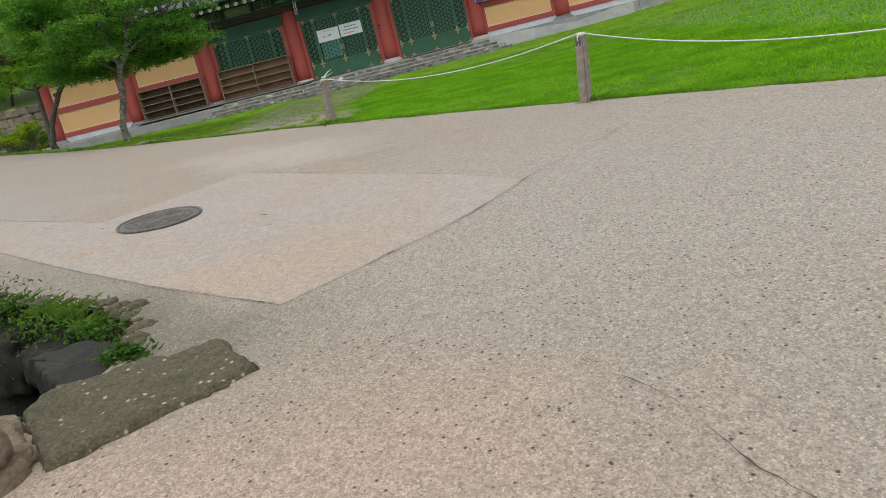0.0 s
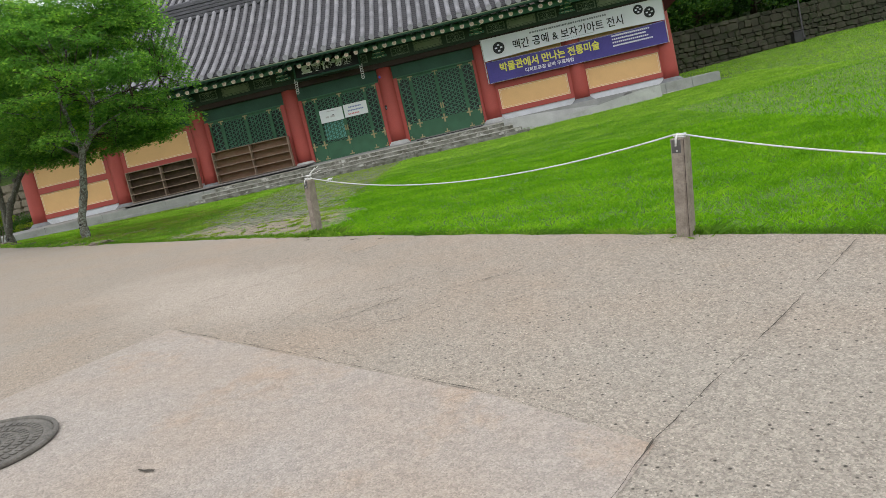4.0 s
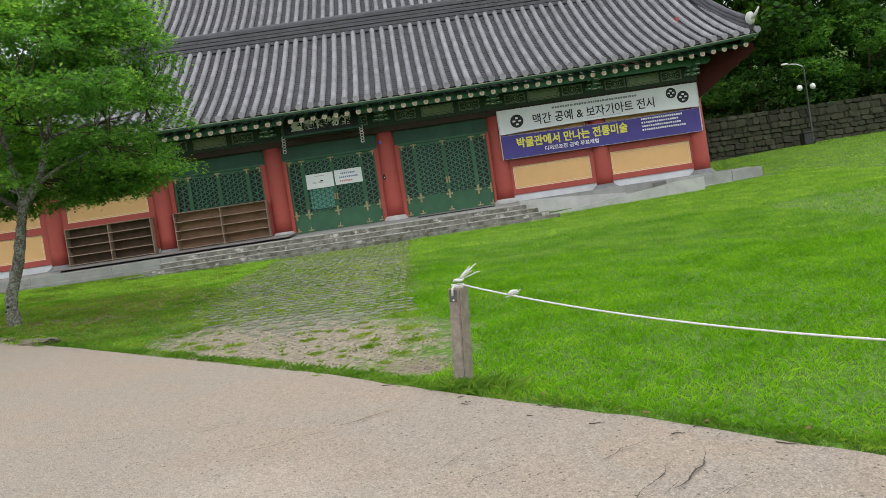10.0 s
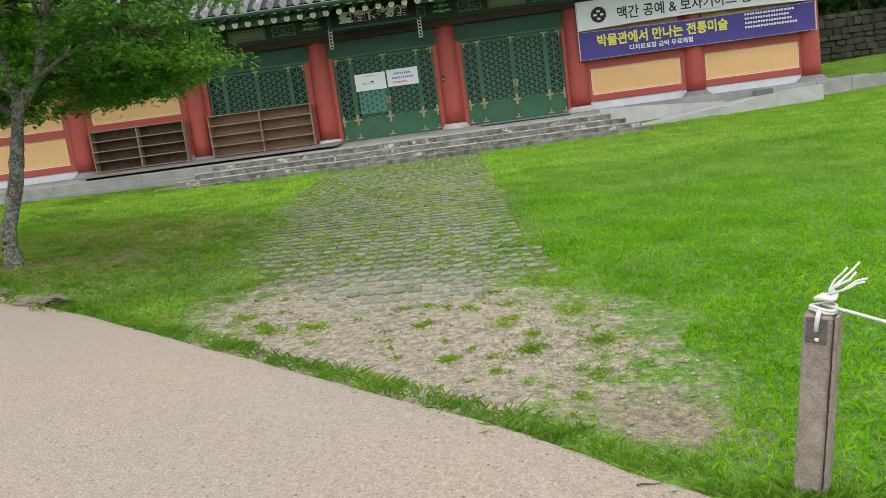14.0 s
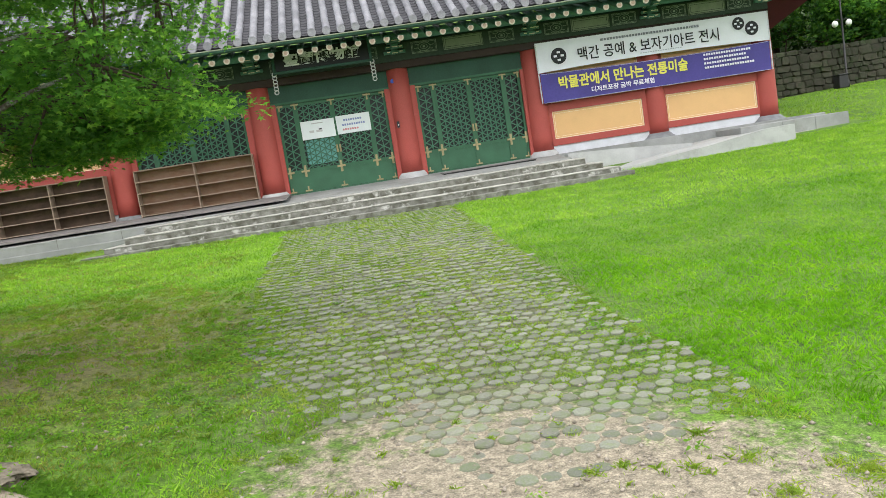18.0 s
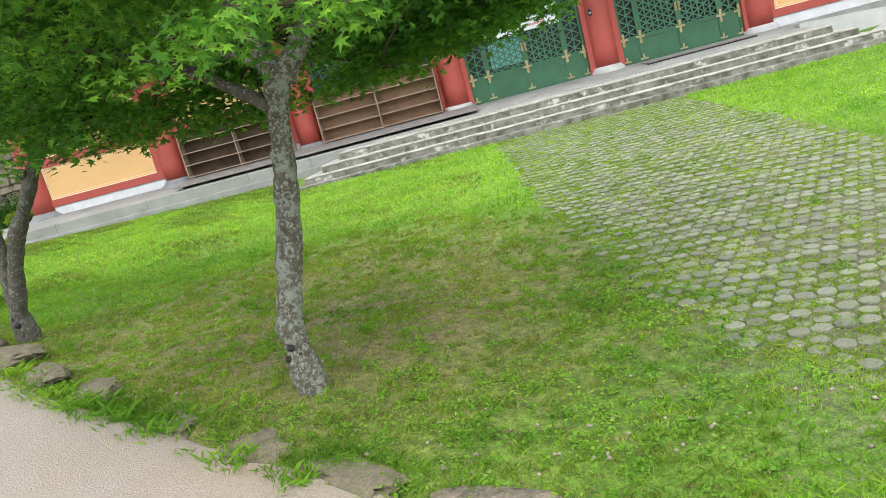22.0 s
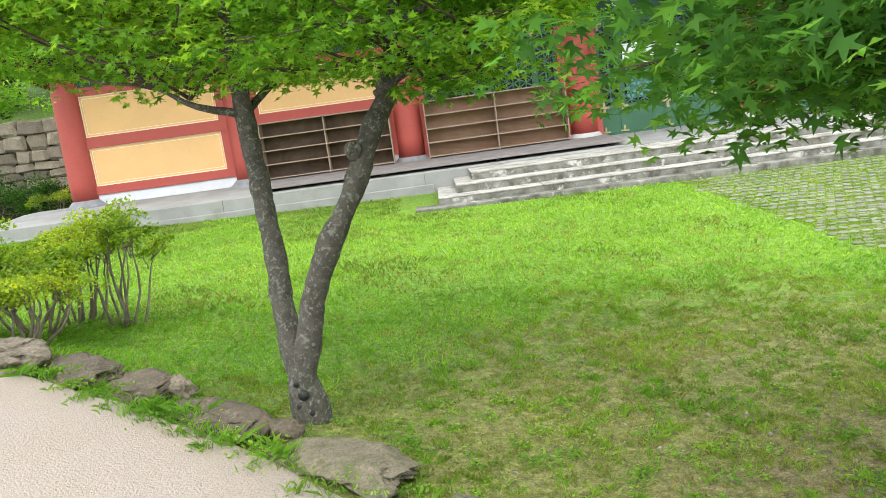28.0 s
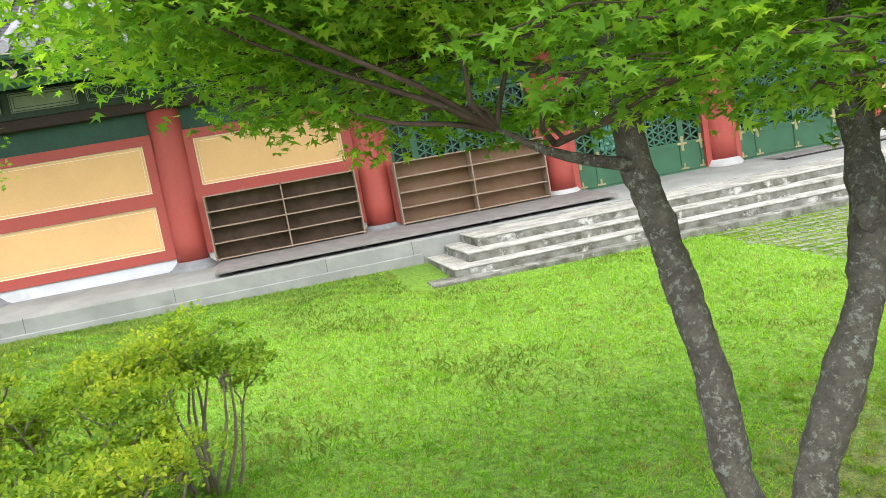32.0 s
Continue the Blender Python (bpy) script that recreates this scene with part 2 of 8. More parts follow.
M = dict(
    granite=material("granite", (0.305, 0.315, 0.305), 0.85, vary=0.25, scale=1.5, fine=90, bump=0.3, stain=(0.17, 0.17, 0.145), stain_scale=1.3, stain_at=0.58, stain_soft=0.2),
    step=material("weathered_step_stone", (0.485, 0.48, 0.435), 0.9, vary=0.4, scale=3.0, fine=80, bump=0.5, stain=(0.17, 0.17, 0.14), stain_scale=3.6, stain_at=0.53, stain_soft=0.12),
    red=material("red_paint", (0.39, 0.07, 0.055), 0.6, vary=0.2, scale=2.0, fine=40, bump=0.1, other=(0.36, 0.066, 0.052), stain=(0.40, 0.12, 0.09), stain_scale=3.0, stain_at=0.66),
    maroon=material("dark_red_paint", (0.12, 0.025, 0.02), 0.65, vary=0.25, scale=2.0),
    yellow=material("yellow_ochre_plaster", (0.71, 0.44, 0.20), 0.8, vary=0.08, scale=1.5, fine=50, bump=0.08),
    cream=material("cream_line", (0.82, 0.72, 0.52), 0.8, vary=0.08),
    white=material("white_limewash", (0.63, 0.645, 0.68), 0.85, vary=0.15, scale=3.0, stain=(0.45, 0.46, 0.47)),
    green=material("green_paint", (0.042, 0.138, 0.072), 0.6, vary=0.2, scale=2.0, fine=50, bump=0.1),
    lattice=material("lattice_green_paint", (0.055, 0.17, 0.105), 0.6, vary=0.2, scale=3.0, fine=60, bump=0.1),
    dark_green=material("dark_green_panel", (0.03, 0.09, 0.06), 0.7, vary=0.25, scale=1.5, fine=30, bump=0.1),
    eave_light=material("eave_light_green", (0.24, 0.28, 0.19), 0.6, vary=0.2),
    rafter_face=material("rafter_end_paint", (0.62, 0.55, 0.46), 0.7, vary=0.15),
    eave_green=material("eave_green", (0.04, 0.125, 0.075), 0.6, vary=0.3, scale=6.0, fine=60),
    teal=material("teal_pattern_paint", (0.09, 0.24, 0.17), 0.65, vary=0.3, scale=8.0),
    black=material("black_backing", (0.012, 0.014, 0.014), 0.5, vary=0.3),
    # near-black sheet stands for the unlit room behind the door lattice
    room_dark=material("room_dark_backing", (0.006, 0.009, 0.009), 0.3, vary=0.3, scale=1.0),
    brass=material("worn_brass", (0.42, 0.36, 0.19), 0.5, metal=0.3, vary=0.3, scale=12.0),
    tile=material("grey_roof_tile", (0.28, 0.28, 0.305), 0.7, vary=0.3, scale=2.0, fine=35, bump=0.4, obj_vary=0.12, other=(0.19, 0.19, 0.21)),
    # pan tiles: the covers' grey cut far down for the shade between rows
    pan=material("shaded_roof_pan", (0.075, 0.075, 0.085), 0.8, vary=0.35, scale=3.0, fine=40, bump=0.5),
    ridge=material("ridge_tile", (0.10, 0.10, 0.115), 0.75, vary=0.3, scale=2.5, fine=30, bump=0.4),
    plaster=material("grey_plaster", (0.55, 0.55, 0.53), 0.9, vary=0.2, scale=3.0),
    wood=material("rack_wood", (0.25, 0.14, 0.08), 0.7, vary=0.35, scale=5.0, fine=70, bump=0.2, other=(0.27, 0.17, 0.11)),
    post=material("weathered_post_wood", (0.345, 0.30, 0.25), 0.85, vary=0.4, scale=16.0, fine=120, bump=0.6, other=(0.235, 0.195, 0.16), stain=(0.15, 0.12, 0.095), stain_scale=30.0, stain_at=0.6),
    rope=material("white_rope", (0.72, 0.72, 0.70), 0.9, vary=0.15, scale=30.0, fine=200, bump=0.4),
    bark=bark_material("lichened_bark", (0.152, 0.135, 0.107), (0.075, 0.067, 0.05), (0.22, 0.24, 0.205), 0.525, 13.0),
    bark_dark=bark_material("dark_lichened_bark", (0.108, 0.102, 0.082), (0.062, 0.056, 0.045), (0.16, 0.172, 0.142), 0.57, 26.0),
    young_leaf=leaf_material("young_maple_leaf", (0.06, 0.15, 0.022), (0.135, 0.285, 0.034), (0.35, 0.48, 0.07), 0.55),
    twig=material("twig_bark", (0.09, 0.065, 0.045), 0.9, vary=0.35, scale=9.0, fine=50, bump=0.4),
    leaf=leaf_material("maple_leaf", (0.034, 0.10, 0.026), (0.069, 0.182, 0.042), (0.175, 0.335, 0.065), 0.6, (2.5, 2.3, 1.1)),
    far_leaf=leaf_material("forest_leaf", (0.015, 0.045, 0.012), (0.03, 0.085, 0.02), (0.10, 0.20, 0.03)),
    bush_leaf=leaf_material("azalea_leaf", (0.06, 0.14, 0.02), (0.20, 0.29, 0.03), (0.46, 0.46, 0.06)),
    grass=leaf_material("grass_blade", (0.07, 0.175, 0.016), (0.135, 0.295, 0.024), (0.27, 0.42, 0.06)),
    weed=leaf_material("weed_leaf", (0.065, 0.16, 0.02), (0.125, 0.265, 0.03), (0.25, 0.37, 0.06)),
    boulder=material("tan_boulder", (0.25, 0.19, 0.13), 0.95, vary=0.45, scale=14.0, fine=60, bump=1.2, stain=(0.13, 0.10, 0.065), stain_scale=12.0, stain_at=0.52),
    ink_faint=material("faint_grey_print", (0.42, 0.45, 0.48), 0.7, vary=0.1),
    ink_soft=material("soft_grey_print", (0.22, 0.23, 0.26), 0.7, vary=0.1),
    ink_pale=material("pale_carved_paint", (0.82, 0.84, 0.80), 0.7, vary=0.2),
    rock=material("border_rock", (0.165, 0.13, 0.095), 0.95, vary=0.45, scale=12.0, fine=65, bump=1.4, other=(0.095, 0.082, 0.058), stain=(0.24, 0.215, 0.17), stain_scale=16.0, stain_at=0.57, stain_soft=0.12),
    wall_stone=material("wall_stone", (0.05, 0.045, 0.032), 0.95, vary=0.4, scale=7.0, fine=40, bump=0.9, obj_vary=0.3, other=(0.028, 0.034, 0.018), stain=(0.022, 0.034, 0.012), stain_scale=2.5, stain_at=0.52),
    pale_stone=material("pale_wall_stone", (0.25, 0.22, 0.17), 0.95, vary=0.35, scale=5.0, fine=40, bump=0.6, obj_vary=0.35, other=(0.17, 0.15, 0.11)),
    mortar=material("dark_joint", (0.06, 0.055, 0.04), 0.95, vary=0.3),
    banner_white=material("banner_white_cloth", (0.74, 0.75, 0.80), 0.7, vary=0.05, scale=2.0, fine=20, bump=0.05),
    banner_blue=material("banner_blue_cloth", (0.07, 0.055, 0.26), 0.7, vary=0.15, scale=1.5, fine=20, bump=0.05),
    ink=material("black_ink", (0.02, 0.02, 0.025), 0.7, vary=0.1),
    ink_yellow=material("yellow_ink", (0.75, 0.70, 0.12), 0.7, vary=0.1),
    ink_white=material("white_ink", (0.75, 0.74, 0.82), 0.7, vary=0.05),
    ink_lilac=material("lilac_piping", (0.52, 0.48, 0.70), 0.7, vary=0.1),
    ink_blue=material("blue_ink", (0.22, 0.26, 0.45), 0.7, vary=0.1),
    ink_red=material("red_ink", (0.62, 0.25, 0.27), 0.7, vary=0.1),
    board=material("notice_board_white", (0.72, 0.76, 0.76), 0.5, vary=0.05),
    iron=material("cast_iron", (0.15, 0.145, 0.14), 0.6, metal=0.5, vary=0.3, scale=20.0, fine=120, bump=0.5),
    metal=material("black_painted_metal", (0.02, 0.02, 0.022), 0.45, vary=0.2),
    lamp=material("opal_lamp_glass", (0.75, 0.76, 0.76), 0.3, vary=0.03),
    crack=material("crack_dirt", (0.09, 0.075, 0.06), 0.95, vary=0.3),
    blue=material("blue_plastic", (0.02, 0.06, 0.45), 0.4, vary=0.1),
)


def patches(m, geo, wob, src, rows):
    """Ragged oval patches of other ground laid over a colour."""
    n, l = m.node_tree.nodes, m.node_tree.links
    for (cx, cy), (sx, sy), turn, col, lo, hi in rows:
        mp = n.new("ShaderNodeMapping")
        mp.vector_type = "TEXTURE"
        mp.inputs["Location"].default_value = (cx, cy, 0)
        mp.inputs["Rotation"].default_value = (0, 0, turn)
        mp.inputs["Scale"].default_value = (sx, sy, 1000)
        l.new(geo.outputs["Position"], mp.inputs["Vector"])
        ln = n.new("ShaderNodeVectorMath")
        ln.operation = "LENGTH"
        l.new(mp.outputs["Vector"], ln.inputs[0])
        ad = n.new("ShaderNodeMath")
        ad.operation = "MULTIPLY_ADD"
        ad.inputs[1].default_value = 1.5
        l.new(wob.outputs["Fac"], ad.inputs[0])
        l.new(ln.outputs["Value"], ad.inputs[2])
        r = n.new("ShaderNodeMapRange")
        r.inputs["From Min"].default_value, r.inputs["From Max"].default_value = hi, lo
        l.new(ad.outputs[0], r.inputs["Value"])
        k = n.new("ShaderNodeMix")
        k.data_type = "RGBA"
        l.new(r.outputs["Result"], k.inputs["Factor"])
        l.new(src, k.inputs["A"])
        k.inputs["B"].default_value = (*col, 1)
        src = k.outputs["Result"]
    return src


def road_material(name, base, other, pebbles, stain, speckle=(), rough_at=0.9, rows=(), relief_by=0.45, drift=0.5, worn_from=None, under=()):
    """Washed concrete: pale binder with small stones showing, broad tan and grey drifts."""
    m = material(name, base, 0.92, vary=0.16, scale=drift, fine=140, bump=0.5, other=other, stain=stain, stain_scale=rough_at, stain_at=0.55)
    n, l = m.node_tree.nodes, m.node_tree.links
    p = n["Principled BSDF"]
    geo = [k for k in n if k.bl_idname == "ShaderNodeNewGeometry"][0]
    src = p.inputs["Base Color"].links[0].from_socket
    wear = None
    if under:
        soft_wob = n.new("ShaderNodeTexNoise")
        soft_wob.inputs["Scale"].default_value, soft_wob.inputs["Detail"].default_value = 1.3, 6.0
        l.new(geo.outputs["Position"], soft_wob.inputs["Vector"])
        src = patches(m, geo, soft_wob, src, under)
    if worn_from:
        # the surface is washed out further towards the drain
        xyz, along, wear_r = n.new("ShaderNodeSeparateXYZ"), n.new("ShaderNodeMath"), n.new("ShaderNodeMapRange")
        along.operation = "SUBTRACT"
        l.new(geo.outputs["Position"], xyz.inputs[0])
        l.new(xyz.outputs["X"], along.inputs[0])
        l.new(xyz.outputs["Y"], along.inputs[1])
        l.new(along.outputs[0], wear_r.inputs["Value"])
        for key, val in zip(("From Min", "From Max", "To Min", "To Max"), worn_from):
            wear_r.inputs[key].default_value = val
        wear = wear_r.outputs["Result"]
    for sc, lo, hi in speckle:
        v = n.new("ShaderNodeTexVoronoi")
        v.inputs["Scale"].default_value = sc
        l.new(geo.outputs["Position"], v.inputs["Vector"])
        sep = n.new("ShaderNodeSeparateColor")
        l.new(v.outputs["Color"], sep.inputs["Color"])
        r = n.new("ShaderNodeMapRange")
        r.inputs["To Min"].default_value, r.inputs["To Max"].default_value = lo, hi
        l.new(sep.outputs["Green"], r.inputs["Value"])
        hv = n.new("ShaderNodeHueSaturation")
        l.new(r.outputs["Result"], hv.inputs["Value"])
        l.new(src, hv.inputs["Color"])
        if wear:
            l.new(wear, hv.inputs["Fac"])
        src = hv.outputs["Color"]
        relief = n.new("ShaderNodeBump")
        relief.inputs["Strength"].default_value, relief.inputs["Distance"].default_value = relief_by, 0.012
        relief.invert = True
        l.new(v.outputs["Distance"], relief.inputs["Height"])
        l.new(p.inputs["Normal"].links[0].from_socket, relief.inputs["Normal"])
        l.new(relief.outputs["Normal"], p.inputs["Normal"])
    for sc, lo, hi, col, amount in pebbles:
        v = n.new("ShaderNodeTexVoronoi")
        v.inputs["Scale"].default_value = sc
        l.new(geo.outputs["Position"], v.inputs["Vector"])
        near = n.new("ShaderNodeMapRange")
        near.inputs["From Min"].default_value, near.inputs["From Max"].default_value = hi, lo
        l.new(v.outputs["Distance"], near.inputs["Value"])
        sep = n.new("ShaderNodeSeparateColor")
        l.new(v.outputs["Color"], sep.inputs["Color"])
        pick = n.new("ShaderNodeMath")
        pick.operation = "LESS_THAN"
        pick.inputs[1].default_value = amount
        l.new(sep.outputs["Red"], pick.inputs[0])
        both = n.new("ShaderNodeMath")
        both.operation = "MULTIPLY"
        l.new(near.outputs["Result"], both.inputs[0])
        l.new(pick.outputs[0], both.inputs[1])
        if wear:
            less = n.new("ShaderNodeMath")
            less.operation = "MULTIPLY"
            l.new(both.outputs[0], less.inputs[0])
            l.new(wear, less.inputs[1])
            both = less
        k = n.new("ShaderNodeMix")
        k.data_type = "RGBA"
        l.new(both.outputs[0], k.inputs["Factor"])
        l.new(src, k.inputs["A"])
        k.inputs["B"].default_value = (*col, 1)
        src = k.outputs["Result"]
    if rows:
        wob = n.new("ShaderNodeTexNoise")
        wob.inputs["Scale"].default_value, wob.inputs["Detail"].default_value, wob.inputs["Roughness"].default_value = 3.0, 8.0, 0.75
        l.new(geo.outputs["Position"], wob.inputs["Vector"])
        src = patches(m, geo, wob, src, rows)
    l.new(src, p.inputs["Base Color"])
    return m


M["road"] = road_material("washed_concrete", (0.363, 0.294, 0.231), (0.33, 0.292, 0.246),
    ((75, 0.08, 0.34, (0.60, 0.54, 0.46), 0.17), (62, 0.08, 0.32, (0.13, 0.112, 0.092), 0.12), (30, 0.10, 0.25, (0.062, 0.056, 0.047), 0.28), (110, 0.1, 0.4, (0.22, 0.19, 0.158), 0.17)), (0.338, 0.277, 0.218), ((150, 0.77, 1.20), (70, 0.84, 1.14)), 0.9, (), 0.42, drift=0.9, worn_from=(12.0, 26.5, 0.3, 1.1),
    under=(((-7.5, -14.2), (5.5, 2.8), -0.7, (0.35, 0.303, 0.268), 1.1, 1.8), ((-2.0, -22.6), (2.6, 1.3), -0.7, (0.335, 0.305, 0.268), 1.1, 1.9), ((4.6, -25.6), (3.0, 1.9), -0.75, (0.335, 0.30, 0.255), 1.2, 2.1), ((1.0, -21.4), (1.6, 0.8), -0.75, (0.40, 0.345, 0.29), 1.2, 2.0), ((2.6, -27.9), (1.4, 0.9), -0.3, (0.39, 0.305, 0.235), 1.2, 2.0), ((0.9, -25.95), (2.3, 0.95), -0.62, (0.26, 0.232, 0.188), 1.1, 1.9), ((1.55, -26.4), (0.8, 0.5), -0.5, (0.165, 0.152, 0.11), 1.0, 1.7)))
M["patch"] = road_material("smooth_concrete", (0.395, 0.352, 0.315), (0.395, 0.333, 0.28), ((70, 0.08, 0.3, (0.24, 0.2, 0.17), 0.12), (25, 0.04, 0.12, (0.2, 0.17, 0.14), 0.1), (40, 0.06, 0.2, (0.50, 0.45, 0.40), 0.12)), (0.385, 0.305, 0.24), ((140, 0.80, 1.16), (34, 0.92, 1.08)), 1.3, drift=1.4,
    under=(((2.0, -25.9), (0.9, 0.5), 0.6, (0.39, 0.315, 0.252), 1.3, 2.4),))
M["slab"] = road_material("mossy_slab", (0.112, 0.096, 0.058), (0.076, 0.072, 0.04), ((32, 0.12, 0.36, (0.40, 0.36, 0.29), 0.2), (60, 0.1, 0.4, (0.07, 0.06, 0.04), 0.4)), (0.055, 0.058, 0.03), ((110, 0.7, 1.3), (45, 0.85, 1.15)), 4.0)
M["paver"] = material("paver_concrete", (0.198, 0.212, 0.166), 0.95, vary=0.35, scale=2.0, fine=110, bump=0.8, obj_vary=0.22, other=(0.225, 0.225, 0.18), stain=(0.15, 0.185, 0.085), stain_scale=11.0, stain_at=0.45, stain_soft=0.2)

# ---- ground ----
EDGE = ((-40.0, 6.0), (-24.0, -3.5), (-16.0, -7.6), (-12.0, -9.6), (-9.7, -10.75), (-8.2, -11.65), (-7.4, -12.25), (-6.1, -13.4), (-4.7, -14.4), (-3.83, -15.0),
        (-2.5, -15.95), (-0.63, -17.45), (0.31, -18.23), (1.2, -19.1), (2.26, -20.08), (3.9, -21.75), (5.2, -23.1), (8.5, -26.6), (40.0, -60.0))
EX, EY = np.array([p[0] for p in EDGE]), np.array([p[1] for p in EDGE])


def beyond(x, y):
    """How far a place lies on the lawn's side of the road's edge, in metres (minus: on the road)."""
    return (y - np.interp(x, EX, EY)) * 0.72


def lawn_z(x, y):
    x, y = np.clip(x, -16, 20), np.clip(y, -27, 9.5)
    return 0.85353 + 0.00921 * x + 0.06111 * y + 0.00314 * x * y + 0.00025 * y * y + 0.00083 * x * x - 0.00009 * x * x * y


def road_z(x, y):
    x, y = np.clip(x, -13, 9), np.clip(y, -36, -9)
    return 0.13006 + 0.08 * x - 0.02428 * y + 0.00699 * x * y - 0.00225 * y * y + 0.00908 * x * x


def ditch(x, y):
    """1 inside the stone-lined drain beside the road, 0 outside."""
    ax, ay, bx, by = 0.80, -26.72, -3.2, -24.9
    k = np.clip(((x - ax) * (bx - ax) + (y - ay) * (by - ay)) / ((bx - ax) ** 2 + (by - ay) ** 2), 0, 1)
    d = np.hypot(x - ax - k * (bx - ax), y - ay - k * (by - ay))
    return np.clip((0.80 - d) / 0.22, 0, 1)


def drain_gap(x, y):
    """Distance from the drain's middle line, with an uneven bank."""
    ax, ay, bx, by = 0.80, -26.72, -3.2, -24.9
    k = min(1, max(0, ((x - ax) * (bx - ax) + (y - ay) * (by - ay)) / ((bx - ax) ** 2 + (by - ay) ** 2)))
    return math.hypot(x - ax - k * (bx - ax), y - ay - k * (by - ay))


def rim(x, y):
    """Moves a place that lies close to the drain's bank onto it."""
    d = drain_gap(x, y)
    if abs(d - 0.80) < 0.056:
        ax, ay, bx, by = 0.80, -26.72, -3.2, -24.9
        k = min(1, max(0, ((x - ax) * (bx - ax) + (y - ay) * (by - ay)) / ((bx - ax) ** 2 + (by - ay) ** 2)))
        px, py = ax + k * (bx - ax), ay + k * (by - ay)
        return px + (x - px) * 0.80 / d, py + (y - py) * 0.80 / d
    return x, y


def ground_z(x, y):
    """The lawn, dropping to the road's bed along the edge."""
    x, y = np.asarray(x, float), np.asarray(y, float)
    d = beyond(x, y)
    s = np.clip((d + 0.05) / 1.3, 0, 1)
    s = s * s * (3 - 2 * s)
    edge_y = np.interp(x, EX, EY)
    bed = np.where(d > 0, road_z(x, edge_y) + 0.02, road_z(x, y) - 0.10 * np.clip(-d / 0.15, 0, 1) + 0.02)
    hill_y = np.interp(x, (-14.2, -13.9, 10.9, 11.2), (4.35, 9.4, 9.4, 9.4))
    h = np.clip((y - hill_y) / 0.3, 0, 1)
    hill = 3.4 + 0.30 * np.clip(y - hill_y, 0, 60)
    z = bed * (1 - s) + lawn_z(x, y) * s
    z = z * (1 - h) + np.maximum(hill, z) * h
    z = z + 0.11 * np.exp(-((x + 4.15) ** 2 + (y + 13.85) ** 2) / 1.0) * np.clip(d / 0.2, 0, 1)
    return z - 1.1 * ditch(x, y)


def mesh_object(name, verts, faces, mat, smooth=False):
    me = bpy.data.meshes.new(name)
    me.from_pydata(verts, [], faces)
    me.materials.append(mat)
    if smooth:
        me.polygons.foreach_set("use_smooth", [True] * len(me.polygons))
    return new(name, me)


def sheet(name, xs, ys, zf, mat, keep=None):
    """A smooth height field over the lines xs and ys."""
    gx, gy = np.meshgrid(xs, ys)
    gz = zf(gx, gy)
    nx, ny = len(xs), len(ys)
    verts = np.stack([gx, gy, gz], -1).reshape(-1, 3)
    i = np.arange(nx * ny).reshape(ny, nx)
    faces = np.stack([i[:-1, :-1], i[:-1, 1:], i[1:, 1:], i[1:, :-1]], -1).reshape(-1, 4)
    if keep is not None:
        mid = verts[faces].mean(1)
        faces = faces[keep(mid[:, 0], mid[:, 1])]
    return mesh_object(name, verts.tolist(), faces.tolist(), mat, True)


def steps_to(core_lo, core_hi, step, reach):
    mid = np.arange(core_lo, core_hi + step / 2, step)
    out = np.cumsum(np.geomspace(step, reach / 4, 26))
    return np.concatenate([core_lo - out[::-1], mid, core_hi + out])


def soil_material():
    """Turf seen between the blades: green soil, worn bare by the path's mouth and under the trees."""
    m = material("turf_soil", (0.075, 0.165, 0.012), 0.95, vary=0.4, scale=1.1, fine=70, bump=0.6, other=(0.115, 0.21, 0.018))
    n, l = m.node_tree.nodes, m.node_tree.links
    p = n["Principled BSDF"]
    geo = [k for k in n if k.bl_idname == "ShaderNodeNewGeometry"][0]
    src = p.inputs["Base Color"].links[0].from_socket
    wob = n.new("ShaderNodeTexNoise")
    wob.inputs["Scale"].default_value, wob.inputs["Detail"].default_value, wob.inputs["Roughness"].default_value = 5.0, 8.0, 0.8
    l.new(geo.outputs["Position"], wob.inputs["Vector"])
    src = patches(m, geo, wob, src, BARE)
    v = n.new("ShaderNodeTexVoronoi")
    v.inputs["Scale"].default_value = 150.0
    l.new(geo.outputs["Position"], v.inputs["Vector"])
    sep = n.new("ShaderNodeSeparateColor")
    l.new(v.outputs["Color"], sep.inputs["Color"])
    gr = n.new("ShaderNodeMapRange")
    gr.inputs["To Min"].default_value, gr.inputs["To Max"].default_value = 0.62, 1.25
    l.new(sep.outputs["Red"], gr.inputs["Value"])
    mot, mr, mul = n.new("ShaderNodeTexNoise"), n.new("ShaderNodeMapRange"), n.new("ShaderNodeMath")
    mot.inputs["Scale"].default_value, mot.inputs["Detail"].default_value, mot.inputs["Roughness"].default_value = 19.0, 8.0, 0.75
    l.new(geo.outputs["Position"], mot.inputs["Vector"])
    mr.inputs["From Min"].default_value, mr.inputs["From Max"].default_value = 0.36, 0.64
    mr.inputs["To Min"].default_value, mr.inputs["To Max"].default_value = 0.5, 1.5
    l.new(mot.outputs["Fac"], mr.inputs["Value"])
    mul.operation = "MULTIPLY"
    l.new(mr.outputs["Result"], mul.inputs[0])
    l.new(gr.outputs["Result"], mul.inputs[1])
    hv = n.new("ShaderNodeHueSaturation")
    l.new(mul.outputs[0], hv.inputs["Value"])
    l.new(src, hv.inputs["Color"])
    l.new(hv.outputs["Color"], p.inputs["Base Color"])
    return m


